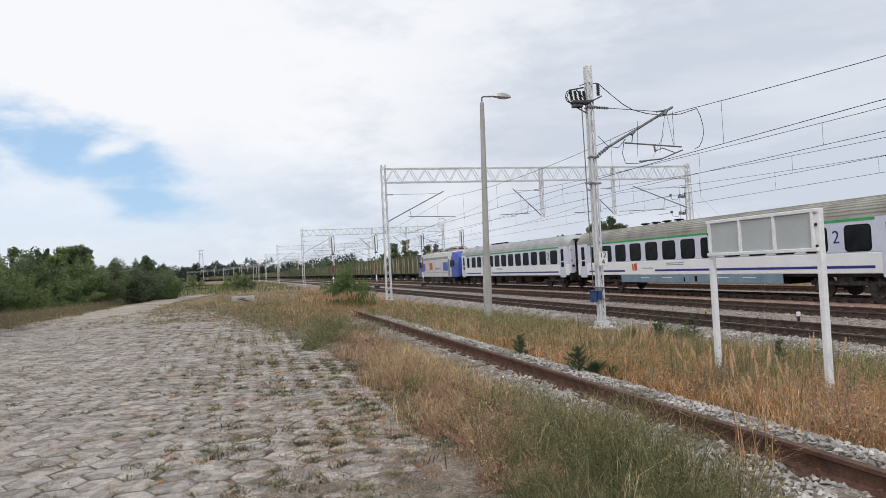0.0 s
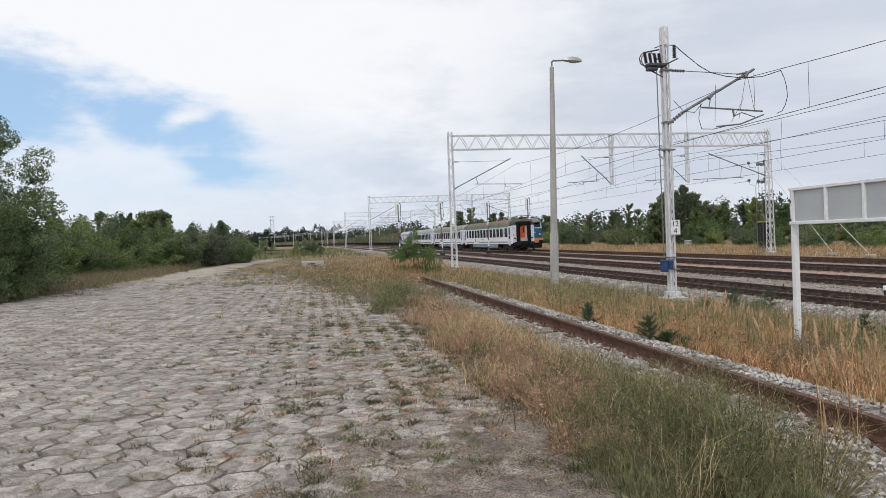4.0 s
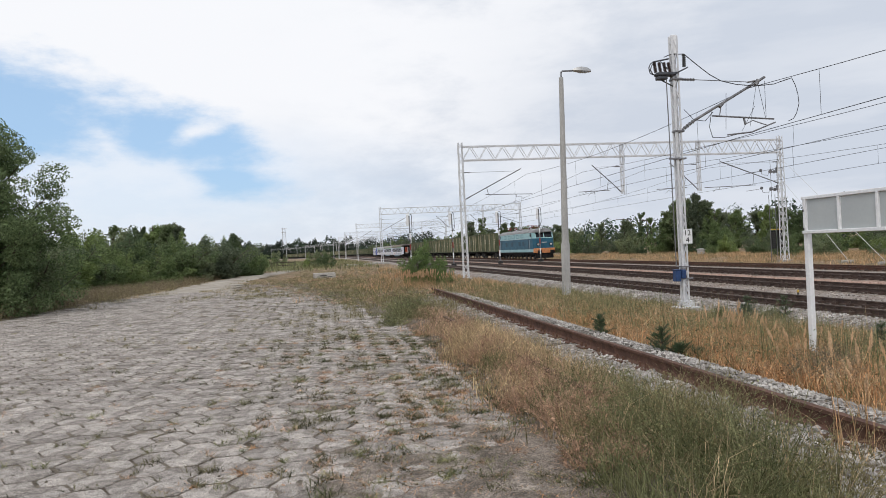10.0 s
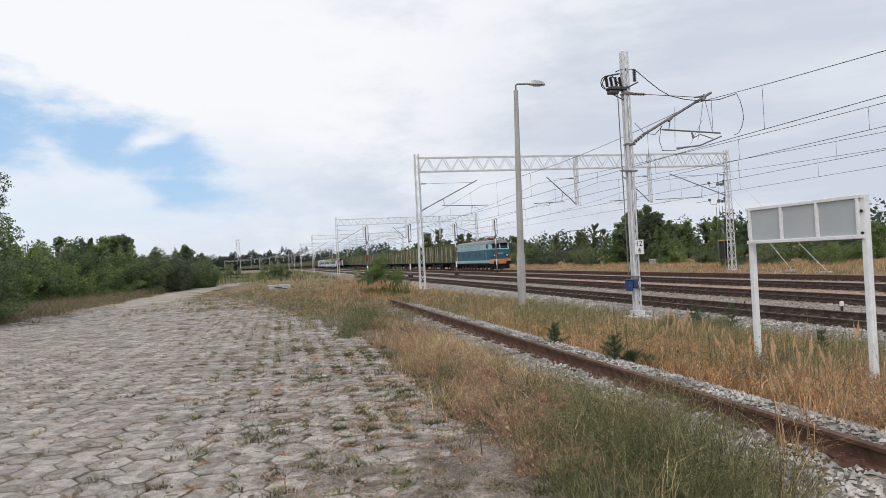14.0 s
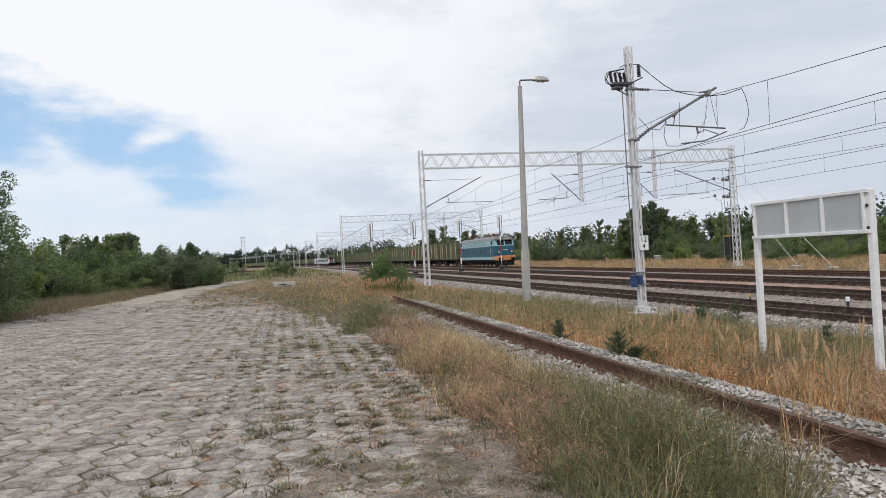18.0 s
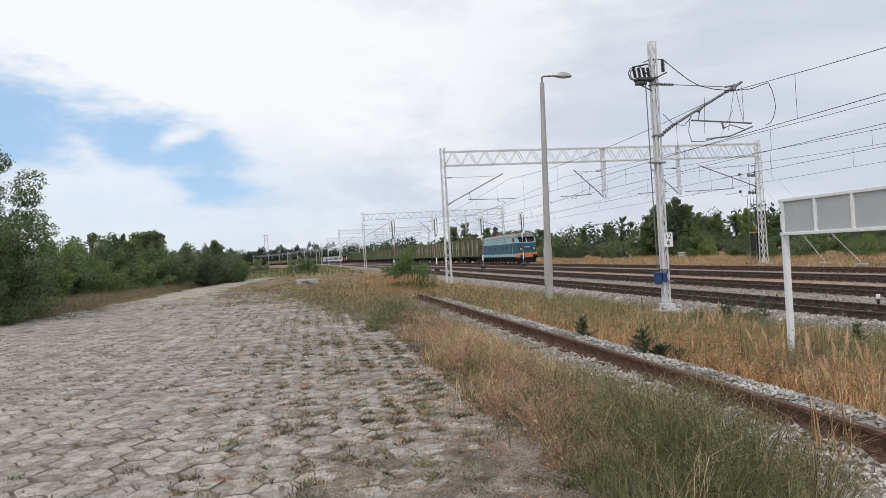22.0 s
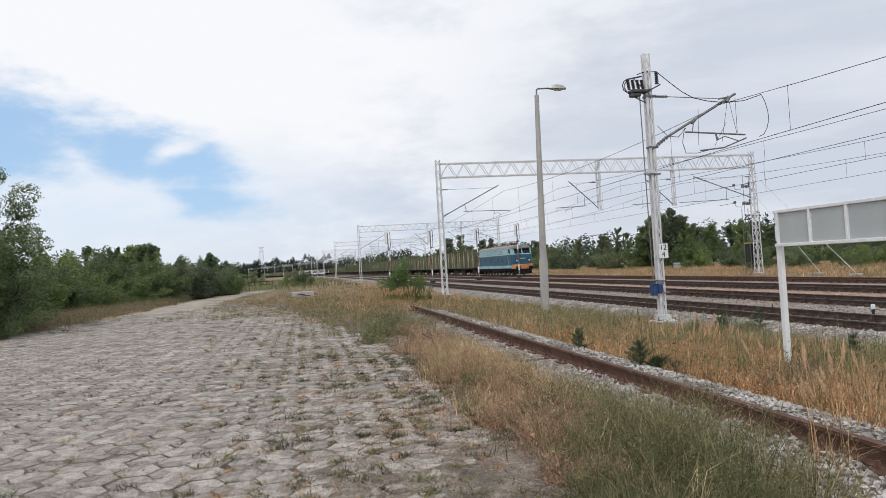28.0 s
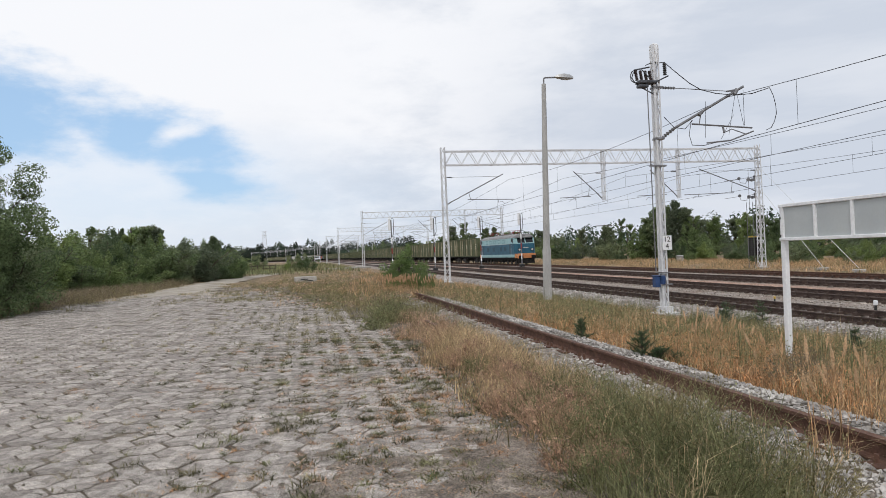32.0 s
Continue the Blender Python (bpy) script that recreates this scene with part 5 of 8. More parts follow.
    part("underframe", Mesh().box((0, 0, 0.94), (2.4, 25.6, 0.14)).box((0, 0, 0.72), (1.6, 12.5, 0.35)), "under", t)
    for y in (-9.5, 9.5):
        bogie(t, y, 2.5)
    for sgn in (-1, 1):
        e = part("end_wall", Mesh().box((0, sgn * (half - 0.06), 2.16), (2.62, 0.2, 2.3), None, 0.08), "coach_lilac", t)
        g = Mesh()
        for x in (-0.66, 0.66):
            g.box((x, sgn * (half + 0.17), 2.22), (0.42, 0.34, 2.55), None, 0.08)
        g.box((0, sgn * (half + 0.17), 3.4), (1.74, 0.34, 0.42), None, 0.1)
        part("gangway_bellows", g, "rubber", e, "black rubber gangway surround")
        part("roof_hood", Mesh().loft([roof_ring(sgn * (half - 1.05), hw + 0.012, 3.2, top + 0.012), roof_ring(sgn * (half - 0.7), hw + 0.012, 3.2, top + 0.012), roof_ring(sgn * (half - 0.25), hw + 0.012, 3.22, 3.985, squash=0.985), roof_ring(sgn * (half + 0.03), hw + 0.012, 3.24, 3.76, squash=0.94)]), "soot" if roof == "roof_brown" else roof, e, "", True)
        part("hood_lip", Mesh().box((0, sgn * (half + 0.12), 3.68), (2.0, 0.28, 0.08), None, 0.03), "soot", e)
        dr = part("gangway_door", Mesh().box((-0.12, sgn * (half + 0.07), 2.45), (0.66, 0.06, 1.45)), "orange", e, "bright orange gangway door")
        part("door_pane", Mesh().box((0.0, sgn * (half + 0.105), 2.66), (0.2, 0.02, 0.62), None, 0.09), "glass_dark", dr)
        part("door_seam", Mesh().box((-0.2, sgn * (half + 0.102), 2.45), (0.02, 0.012, 1.4)), "rubber", dr)
        part("door_jamb", Mesh().box((0.33, sgn * (half + 0.07), 2.4), (0.2, 0.06, 1.6)), "roof_light", e, "pale grey door jamb")
        part("gangway_plate", Mesh().box((0, sgn * (half + 0.12), 1.5), (0.9, 0.16, 0.42), None, 0.03), "roof_grey", e, "grey folded gangway plate")
        part("door_sill", Mesh().box((0, sgn * (half + 0.2), 1.15), (1.15, 0.3, 0.4), None, 0.04), "under", e)
        part("end_beam", Mesh().box((0, sgn * (half + 0.0), 0.9), (2.66, 0.3, 0.6), None, 0.05), "under", e)
        for x in (-0.45, 0.45):
            part("brake_hose", Mesh().pipe([(x, sgn * (half + 0.2), 0.9), (x * 1.1, sgn * (half + 0.42), 0.7), (x * 0.95, sgn * (half + 0.45), 0.45), (x * 0.7, sgn * (half + 0.25), 0.42)], 0.035, 6), "rubber", e)
        part("warning_triangle", Mesh().add([(1.06, sgn * (half + 0.046), 2.95), (1.22, sgn * (half + 0.046), 2.95), (1.14, sgn * (half + 0.046), 3.1), (1.06, sgn * (half + 0.04), 2.95), (1.22, sgn * (half + 0.04), 2.95), (1.14, sgn * (half + 0.04), 3.1)], [(0, 1, 2), (5, 4, 3), (0, 3, 4, 1), (1, 4, 5, 2), (2, 5, 3, 0)]), "orange", e)
        for x in (-0.875, 0.875):
            part("buffer", Mesh().tube((x, sgn * (half + 0.1), 1.06), (x, sgn * (half + 0.5), 1.06), 0.13, None, 10).box((x, sgn * (half + 0.52), 1.06), (0.66, 0.07, 0.42), None, 0.03), "under", e)
            part("tail_lamp", Mesh().tube((x * 1.22, sgn * (half + 0.03), 1.72), (x * 1.22, sgn * (half + 0.09), 1.72), 0.1, None, 10), "rubber", e)
        part("coupling", Mesh().box((0, sgn * (half + 0.35), 0.98), (0.1, 0.6, 0.16)), "under", e)
        part("end_marking", Mesh().box((-1.18, sgn * (half + 0.045), 2.9), (0.12, 0.012, 0.14)).box((-1.18, sgn * (half + 0.045), 2.1), (0.16, 0.012, 0.16)), "yellow", e)
    return t


def loco_body_rings(stations):
    """stations: (y, half width, sill z, shoulder z, roof z)."""
    rings = []
    for y, hw, z0, z1, z2 in stations:
        rings.append([(hw, y, z0), (hw, y, z1), (hw * 0.86, y, z2 - 0.12), (hw * 0.45, y, z2), (-hw * 0.45, y, z2), (-hw * 0.86, y, z2 - 0.12), (-hw, y, z1), (-hw, y, z0)])
    return rings


def pantograph(parent, y, z, up=0.25):
    paint = "red_paint" if up < 0.4 else "galv_dark"
    p = part("pantograph", Mesh().box((0, y - 0.5, z + up + 0.03), (1.7, 0.3, 0.04)), paint, parent)
    for x in (-0.5, 0.5):
        part("base_bar", Mesh().tube((x, y - 0.8, z), (x, y + 0.8, z), 0.03, None, 5), paint, p)
        g = Mesh()
        g.tube((x, y - 0.8, z), (x * 0.8, y + 0.7, z + up * 0.5), 0.06, None, 5)
        g.tube((x * 0.8, y + 0.7, z + up * 0.5), (x * 0.6, y - 0.5, z + up), 0.02, None, 5)
        part("folding_arm", g, paint, p)
    for x in (-0.85, 0.85):
        part("collector_horn", Mesh().tube((x, y - 0.5, z + up + 0.03), (x * 1.15, y - 0.5, z + up - 0.12), 0.02, None, 5), paint, p)
    for x in (-0.5, 0.5):
        for w in (-0.8, 0.8):
            part("roof_insulator", insulator(Mesh(), (x, y + w, z - 0.32), (x, y + w, z), 0.08, 4), "insul_brown", p)
    return p


def express_loco():
    t = thing("electric_locomotive", "light grey and blue modern electric locomotive heading a passenger train", "locomotive")
    part("body", Mesh().loft(loco_body_rings([(-9.0, 1.3, 0.95, 2.3, 3.2), (-8.2, 1.42, 0.95, 2.7, 3.78), (-6.6, 1.49, 0.95, 3.0, 3.95), (6.6, 1.49, 0.95, 3.0, 3.95), (8.2, 1.42, 0.95, 2.7, 3.78), (9.0, 1.3, 0.95, 2.3, 3.2)])), "eloco_white", t, "dusty light grey body")
    for sgn in (-1, 1):
        part("cab_front", Mesh().loft(loco_body_rings([(sgn * 7.0, 1.497, 0.93, 2.98, 3.9), (sgn * 8.22, 1.428, 0.93, 2.71, 3.785), (sgn * 9.03, 1.31, 0.93, 2.31, 3.21)] if sgn > 0 else [(-9.03, 1.31, 0.93, 2.31, 3.21), (-8.22, 1.428, 0.93, 2.71, 3.785), (-7.0, 1.497, 0.93, 2.98, 3.9)])), "eloco_blue", t, "blue cab end")
        part("windscreen", Mesh().box((0, sgn * 8.72, 2.78), (2.2, 0.05, 0.75), Matrix.Rotation(radians(40 * sgn), 4, "X"), 0.01), "glass_dark", t)
        for side in (-1, 1):
            put_window(t, side * 1.49, sgn * 6.9, 2.45, 0.55, 0.7, 0.06, side)
            part("cab_door", rounded_panel(Mesh(), side * 1.485, sgn * 6.0, 2.0, 0.7, 2.0, 0.04, side, 0.012), "skirt", t)
        part("roof_screen", Mesh().box((0, sgn * 5.2, 4.02), (2.0, 1.8, 0.18), None, 0.04), "roof_grey", t)
        for x in (-0.875, 0.875):
            part("buffer", Mesh().tube((x, sgn * 9.0, 1.06), (x, sgn * 9.5, 1.06), 0.12, None, 8).box((x, sgn * 9.5, 1.06), (0.6, 0.05, 0.38)), "under", t)
    for side in (-1, 1):
        for y, w in ((5.9, 2.2), (-4.6, 1.9)):
            part("side_panel", rounded_panel(Mesh(), side * 1.49, y, 2.15, w, 1.0, 0.03, side, 0.01), "eloco_blue", t, "blue side panel")
        part("operator_mark", rounded_panel(Mesh(), side * 1.49, 1.9, 2.25, 1.4, 0.9, 0.12, side, 0.01), "orange", t, "orange mark")
        bars = Mesh()
        for k in range(5):
            bars.box((side * 1.494, -0.2 - 0.5 * k, 1.95), (0.012, 0.34, 0.22))
        part("lettering_bars", bars, "skirt", t)
        part("side_grille", rounded_panel(Mesh(), side * 1.45, 0, 3.2, 11.5, 0.3, 0.02, side, 0.04), "roof_grey", t)
        part("body_seam", Mesh().box((side * 1.494, 0, 1.45), (0.012, 13.0, 0.05)), "roof_grey", t)
        for y, w in ((-1.9, 1.6), (0.0, 1.7), (1.9, 1.6)):
            part("underfloor_box", Mesh().box((side * 1.12, y, 0.68), (0.5, w, 0.55), None, 0.05), "gear", t)
        for sgn in (-1, 1):
            part("cab_step", Mesh().box((side * 1.32, sgn * 7.3, 0.55), (0.2, 0.5, 0.5), None, 0.04), "gear", t)
            part("cab_window", rounded_panel(Mesh(), side * 1.475, sgn * 7.65, 2.5, 0.7, 0.75, 0.06, side, 0.015), "glass_dark", t)
    part("underframe", Mesh().box((0, 0, 0.7), (2.2, 7.0, 0.5), None, 0.05).box((0, 0, 0.9), (2.7, 17.6, 0.2)), "under", t)
    for y in (-5.2, 5.2):
        bogie(t, y, 2.6)
    pantograph(t, 5.0, 4.2, 1.35)
    pantograph(t, -5.0, 4.2, 0.2)
    return t


def freight_loco():
    t = thing("electric_locomotive", "teal six-axle electric locomotive with dusty orange front", "locomotive")
    L_ = 8.9
    st = lambda e: [(-L_, 1.2 + e, 1.02, 2.25, 3.55), (-L_ + 0.55, 1.47 + e, 1.02, 2.5, 3.78), (-L_ + 1.2, 1.5 + e, 1.02, 2.9, 3.82), (L_ - 1.2, 1.5 + e, 1.02, 2.9, 3.82), (L_ - 0.55, 1.47 + e, 1.02, 2.5, 3.78), (L_, 1.2 + e, 1.02, 2.25, 3.55)]

    def slab(z0, z1, e, cut=1.0):
        rings = []
        for y, hw, *_ in st(e):
            rings.append([(hw, y, z0), (hw, y, z1), (-hw, y, z1), (-hw, y, z0)])
        return Mesh().loft(rings)
    part("body", slab(1.45, 2.93, 0.0), "loco_teal", t, "deep teal lower body")
    up = []
    for (y, hw, *_), k in zip(st(0.0), (0.35, 0.12, 0.0, 0.0, -0.12, -0.35)):
        up.append([(hw, y, 2.93), (hw * 0.97, y + k, 3.74), (-hw * 0.97, y + k, 3.74), (-hw, y, 2.93)])
    part("upper_body", Mesh().loft(up), "loco_pale", t, "pale turquoise upper body")
    part("sill_band", slab(1.05, 1.45, 0.004), "loco_pale", t, "pale turquoise sill band")
    rf = []
    for (y, hw, *_), k in zip(st(0.0), (0.35, 0.12, 0.0, 0.0, -0.12, -0.35)):
        rf.append([(hw * 0.98, y + k * 1.1, 3.74), (hw * 0.82, y + k * 1.3, 4.05), (hw * 0.5, y + k * 1.5, 4.26), (-hw * 0.5, y + k * 1.5, 4.26), (-hw * 0.82, y + k * 1.3, 4.05), (-hw * 0.98, y + k * 1.1, 3.74)])
    roof = part("roof", Mesh().loft(rf), "loco_roof", t, "grey roof")
    part("gutter", slab(3.73, 3.765, -0.035), "loco_roof", roof)
    for y, w, h_ in ((-2.6, 1.6, 0.12), (0.0, 1.2, 0.18), (2.4, 1.8, 0.12)):
        part("roof_box", Mesh().box((0, y, 4.25 + h_ / 2), (1.3, w, h_), None, 0.04), "loco_roof", roof)
    for y in (-3.9, -1.4, 1.2, 3.9):
        part("roof_insulator", insulator(Mesh(), (-0.5, y, 4.24), (-0.5, y, 4.5), 0.09, 3), "red_paint", roof)
    part("roof_busbar", Mesh().tube((-0.5, -5.5, 4.52), (-0.5, 5.5, 4.52), 0.025, None, 5), "red_paint", roof)
    for sgn in (-1, 1):
        part("warning_front", Mesh().box((0, sgn * (L_ + 0.01), 1.22), (2.42, 0.12, 0.68), None, 0.05).box((1.25, sgn * (L_ - 0.35), 1.25), (0.34, 0.5, 0.6), Matrix.Rotation(radians(-28 * sgn), 4, "Z"), 0.02).box((-1.25, sgn * (L_ - 0.35), 1.25), (0.34, 0.5, 0.6), Matrix.Rotation(radians(28 * sgn), 4, "Z"), 0.02), "orange_dusty", t, "dusty orange front sill")
        for x in (-0.58, 0.58):
            part("windscreen", Mesh().box((x, sgn * (L_ - 0.19), 3.36), (1.02, 0.05, 0.74), Matrix.Rotation(radians(23 * sgn), 4, "X"), 0.01), "glass_dark", t)
            bez = part("headlight", Mesh().tube((x * 1.55, sgn * (L_ - 0.05), 2.08), (x * 1.55, sgn * (L_ + 0.08), 2.08), 0.21, None, 12), "under", t, "dark-rimmed headlight")
            part("lamp_glass", Mesh().tube((x * 1.55, sgn * (L_ + 0.07), 2.08), (x * 1.55, sgn * (L_ + 0.1), 2.08), 0.14, None, 12), "roof_light", bez)
        part("number_bars", Mesh().box((0, sgn * (L_ + 0.01), 2.35), (0.75, 0.03, 0.1)), "panel_grey", t, "pale plate as a plain bar")
        part("visor", Mesh().box((0, sgn * (L_ - 0.42), 3.84), (2.3, 0.35, 0.08), None, 0.03), "loco_roof", t)
        part("top_lamp", Mesh().box((0, sgn * (L_ - 0.55), 4.12), (0.42, 0.3, 0.24), None, 0.05), "loco_roof", t)
        for x in (-0.875, 0.875):
            part("buffer", Mesh().tube((x, sgn * L_, 1.06), (x, sgn * (L_ + 0.55), 1.06), 0.12, None, 8).box((x, sgn * (L_ + 0.57), 1.06), (0.6, 0.06, 0.42)), "under", t)
        part("snow_plough", Mesh().box((0, sgn * (L_ - 0.1), 0.55), (2.4, 0.15, 0.7), Matrix.Rotation(radians(14 * sgn), 4, "X")), "under", t)
        pantograph(t, sgn * 5.2, 4.52, 0.3)
        for side in (-1, 1):
            put_window(t, side * 1.475, sgn * (L_ - 1.25), 3.32, 0.62, 0.62, 0.06, side)
            part("cab_door", rounded_panel(Mesh(), side * 1.498, sgn * (L_ - 2.15), 2.2, 0.62, 1.45, 0.04, side, 0.008), "loco_door", t)
    for side in (-1, 1):
        for i in range(5):
            w_ = part("side_window", rounded_panel(Mesh(), side * 1.462, -4.6 + i * 2.1, 3.33, 1.25, 0.56, 0.05, side, 0.03), "loco_window", t, "dull louvre window in the pale band")
            part("louvre", rounded_panel(Mesh(), side * 1.49, -4.6 + i * 2.1, 3.33, 1.0, 0.36, 0.04, side, 0.012), "loco_pale", w_)
        for i in range(6):
            part("roof_hatch", Mesh().box((side * 1.3, -5.4 + i * 2.16, 3.93), (0.06, 1.7, 0.24), Matrix.Rotation(radians(-38 * side), 4, "Y"), 0.015), "loco_roof", roof)
        for y in (-4.1, -1.0, 2.6, 4.4):
            part("side_grille", rounded_panel(Mesh(), side * 1.5, y, 2.25, 0.9, 0.62, 0.03, side, 0.012), "loco_door", t)
        part("side_band", Mesh().box((side * 1.502, 0, 2.93), (0.012, 13.5, 0.04)), "panel_grey", t)
        for sgn in (-1, 1):
            part("handrail", Mesh().tube((side * 1.54, sgn * 7.25, 1.2), (side * 1.54, sgn * 7.25, 2.7), 0.018, None, 5), "galv", t)
    part("underframe", Mesh().box((0, 0, 0.88), (2.7, 17.4, 0.28)).box((0, 0, 0.6), (2.3, 4.4, 0.5), None, 0.06), "under", t)
    for y in (-5.1, 5.1):
        g = Mesh()
        for x in (-1.05, 1.05):
            g.box((x, y, 0.68), (0.16, 5.2, 0.26), None, 0.05)
            for w in (-1.75, 0, 1.75):
                g.box((x * 1.04, y + w, 0.55), (0.22, 0.5, 0.42), None, 0.05)
                g.tube((x * 1.04, y + w - 0.42, 0.5), (x * 1.04, y + w - 0.42, 0.95), 0.1, None, 7)
                g.tube((x * 1.04, y + w + 0.42, 0.5), (x * 1.04, y + w + 0.42, 0.95), 0.1, None, 7)
        b = part("bogie", g, "under", t)
        for w in (-1.75, 0, 1.75):
            ob = new("wheelset", WHEELSET)
            ob.parent = b
            ob.matrix_basis = pose(0, y + w, 0)
    return t


def open_wagon():
    t = thing("open_wagon", "faded green open goods wagon with rusty side panels", "goods wagon", None, "wagons of the goods train")
    hl, hw, z0, z1 = 6.5, 1.46, 1.22, 4.35
    part("underframe", Mesh().box((0, 0, 1.08), (2.6, 13.2, 0.26)).box((0, 0, 0.86), (0.5, 8.0, 0.3)), "under", t)
    part("end_wall", Mesh().box((0, hl, (z0 + z1) / 2), (2 * hw, 0.08, z1 - z0)).box((0, hl + 0.06, z1 - 0.1), (2 * hw, 0.12, 0.14)).box((0.7, hl + 0.06, 2.7), (0.12, 0.1, 2.9)).box((-0.7, hl + 0.06, 2.7), (0.12, 0.1, 2.9)), "wagon_green", t)
    part("end_wall", Mesh().box((0, -hl, (z0 + z1) / 2), (2 * hw, 0.08, z1 - z0)).box((0, -hl - 0.06, z1 - 0.1), (2 * hw, 0.12, 0.14)).box((0.7, -hl - 0.06, 2.7), (0.12, 0.1, 2.9)).box((-0.7, -hl - 0.06, 2.7), (0.12, 0.1, 2.9)), "wagon_green", t)
    part("floor", Mesh().box((0, 0, 1.25), (2 * hw - 0.1, 2 * hl, 0.08)), "under", t)
    for side in (-1, 1):
        sw = part("side_wall", Mesh().box((side * hw, 0, (z0 + z1) / 2), (0.05, 2 * hl, z1 - z0)), "wagon_tan", t, "rust-bleached side panels")
        part("top_rail", Mesh().box((side * (hw + 0.05), 0, z1 - 0.05), (0.13, 2 * hl + 0.1, 0.16), None, 0.02).box((side * (hw + 0.04), 0, z0 + 0.05), (0.12, 2 * hl, 0.16)), "wagon_green", sw)
        for i in range(9):
            y = -hl + 0.08 + (2 * hl - 0.16) * i / 8
            part("rib", Mesh().box((side * (hw + 0.07), y, (z0 + z1) / 2), (0.13, 0.16, z1 - z0), None, 0.02), "wagon_green", sw)
        for y in (-4.1, -0.8, 2.5):
            part("door_leaf", Mesh().box((side * (hw + 0.035), y + 0.05, 2.75), (0.03, 1.25, 2.7)), "wagon_green", sw)
        plates = Mesh()
        for y in (-5.6, -2.4, 0.8, 4.0):
            for dz in (0.35, 0.65, 0.95):
                plates.box((side * (hw + 0.034), y, 2.3 + dz), (0.02, 0.55, 0.14))
        part("stencil_bars", plates, "wagon_sign", sw)
    for y in (-4.5, 4.5):
        bogie(t, y, 1.8)
    g = Mesh()
    for sgn in (-1, 1):
        for x in (-0.875, 0.875):
            g.tube((x, sgn * 6.6, 1.06), (x, sgn * 7.0, 1.06), 0.1, None, 8).box((x, sgn * 7.02, 1.06), (0.5, 0.05, 0.36))
        g.box((0, sgn * 6.62, 1.06), (2.5, 0.1, 0.36))
    part("buffer_beam", g, "under", t)
    return t


FREIGHT_FRONT = 89.3
goods_loco = freight_loco()
goods_loco.matrix_basis = stand(FREIGHT_FRONT + 9.9, TRACKS["d"], RAIL_Z, 180) @ Matrix.Diagonal((1.02, 1.09, 1.0, 1))
wagon = open_wagon()
s = FREIGHT_FRONT + 20.6 + 7.1
wagon.matrix_basis = stand(s, TRACKS["d"], RAIL_Z)
for k in range(45):
    s += 14.1
    copy_thing(wagon, stand(s, TRACKS["d"], RAIL_Z, 180 if (k * 7) % 3 == 0 else 0))

coach_rear = passenger_coach("roof_brown", True, "white and lilac passenger coach with a sooty brown roof")
coach_mid = passenger_coach("roof_grey", True, "white and lilac passenger coach with a dusty grey roof")
coach_front = passenger_coach("roof_light", False, "white passenger coach with a light grey roof and open underfloor")
express = express_loco()
PASSENGER_TRAIN = [(coach_rear, 13.5), (coach_mid, 40.5), (coach_front, 67.8), (express, 91.4)]
# seconds, metres along the line of the train's tail
TAIL = [(0, -9.0), (0.5, 2.5), (1, 13.5), (1.5, 24.2), (2, 34.8), (2.5, 45.6), (3, 56.2), (3.5, 66.8), (4.5, 87.5), (5.5, 107.6), (7, 137.5), (8, 157), (9, 177), (10, 196.5), (11, 215), (12, 233), (14, 266), (15.5, 289), (17, 311), (19, 342), (21, 373), (23, 403), (25, 429), (26.5, 446), (28, 461), (30, 478), (32, 494)]


# ---------------------------------------------------------------- plants
M["leaf_mid"] = leafy("mid green leaves", (0.135, 0.195, 0.085), (0.215, 0.28, 0.13), 0.45, 0.6, 0.45, 0.9, 0.3, 0.3)
M["leaf_dark"] = leafy("dark green leaves", (0.145, 0.185, 0.112), (0.235, 0.275, 0.165), 0.45, 0.6, 0.45, 0.9, 0.3, 0.25)
# haze over the far woods is put into this darker, bluer leaf colour
M["leaf_far"] = leafy("distant leaves with haze in their colour", (0.052, 0.08, 0.058), (0.09, 0.125, 0.088), 0.4, 0.7, 0.3, 0.9, 0.3, 0.3)
M["leaf_fresh"] = leafy("fresh yellow-green leaves", (0.15, 0.225, 0.08), (0.21, 0.29, 0.11), 0.4, 0.6, 0.4, 1.5, 0.3)
M["needle"] = leafy("pine needles", (0.15, 0.195, 0.095), (0.24, 0.295, 0.15), 0.4, 0.6, 0.45)
M["grass_gold"] = leafy("golden dry grass", (0.48, 0.30, 0.16), (0.73, 0.51, 0.30), 0.5, 0.7, 0.4, 5.0, 0.5)
M["grass_straw"] = leafy("straw-coloured grass", (0.46, 0.335, 0.19), (0.70, 0.55, 0.34), 0.5, 0.7, 0.4, 5.0, 0.5)
M["grass_dull"] = leafy("dull grey-brown grass", (0.20, 0.165, 0.11), (0.36, 0.295, 0.205), 0.5, 0.7, 0.4, 4.0, 0.5)
M["grass_green"] = leafy("grey-green weeds", (0.12, 0.14, 0.062), (0.36, 0.35, 0.185), 0.55, 0.7, 0.4, 4.0, 0.5)
M["grass_olive"] = leafy("olive weeds", (0.19, 0.175, 0.085), (0.36, 0.31, 0.165), 0.5, 0.7, 0.4, 4.0, 0.5)
M["weed_brown"] = leafy("dead brown weeds", (0.37, 0.235, 0.16), (0.70, 0.48, 0.335), 0.5, 0.8, 0.4, 4.0, 0.5)
M["weed_rust"] = leafy("rust-red dry weeds", (0.45, 0.235, 0.115), (0.74, 0.44, 0.225), 0.55, 0.8, 0.4, 5.0, 0.5)
M["joint_green"] = leafy("dusty dark joint weeds", (0.075, 0.078, 0.042), (0.19, 0.17, 0.095), 0.5, 0.7, 0.3, 4.0, 0.5)
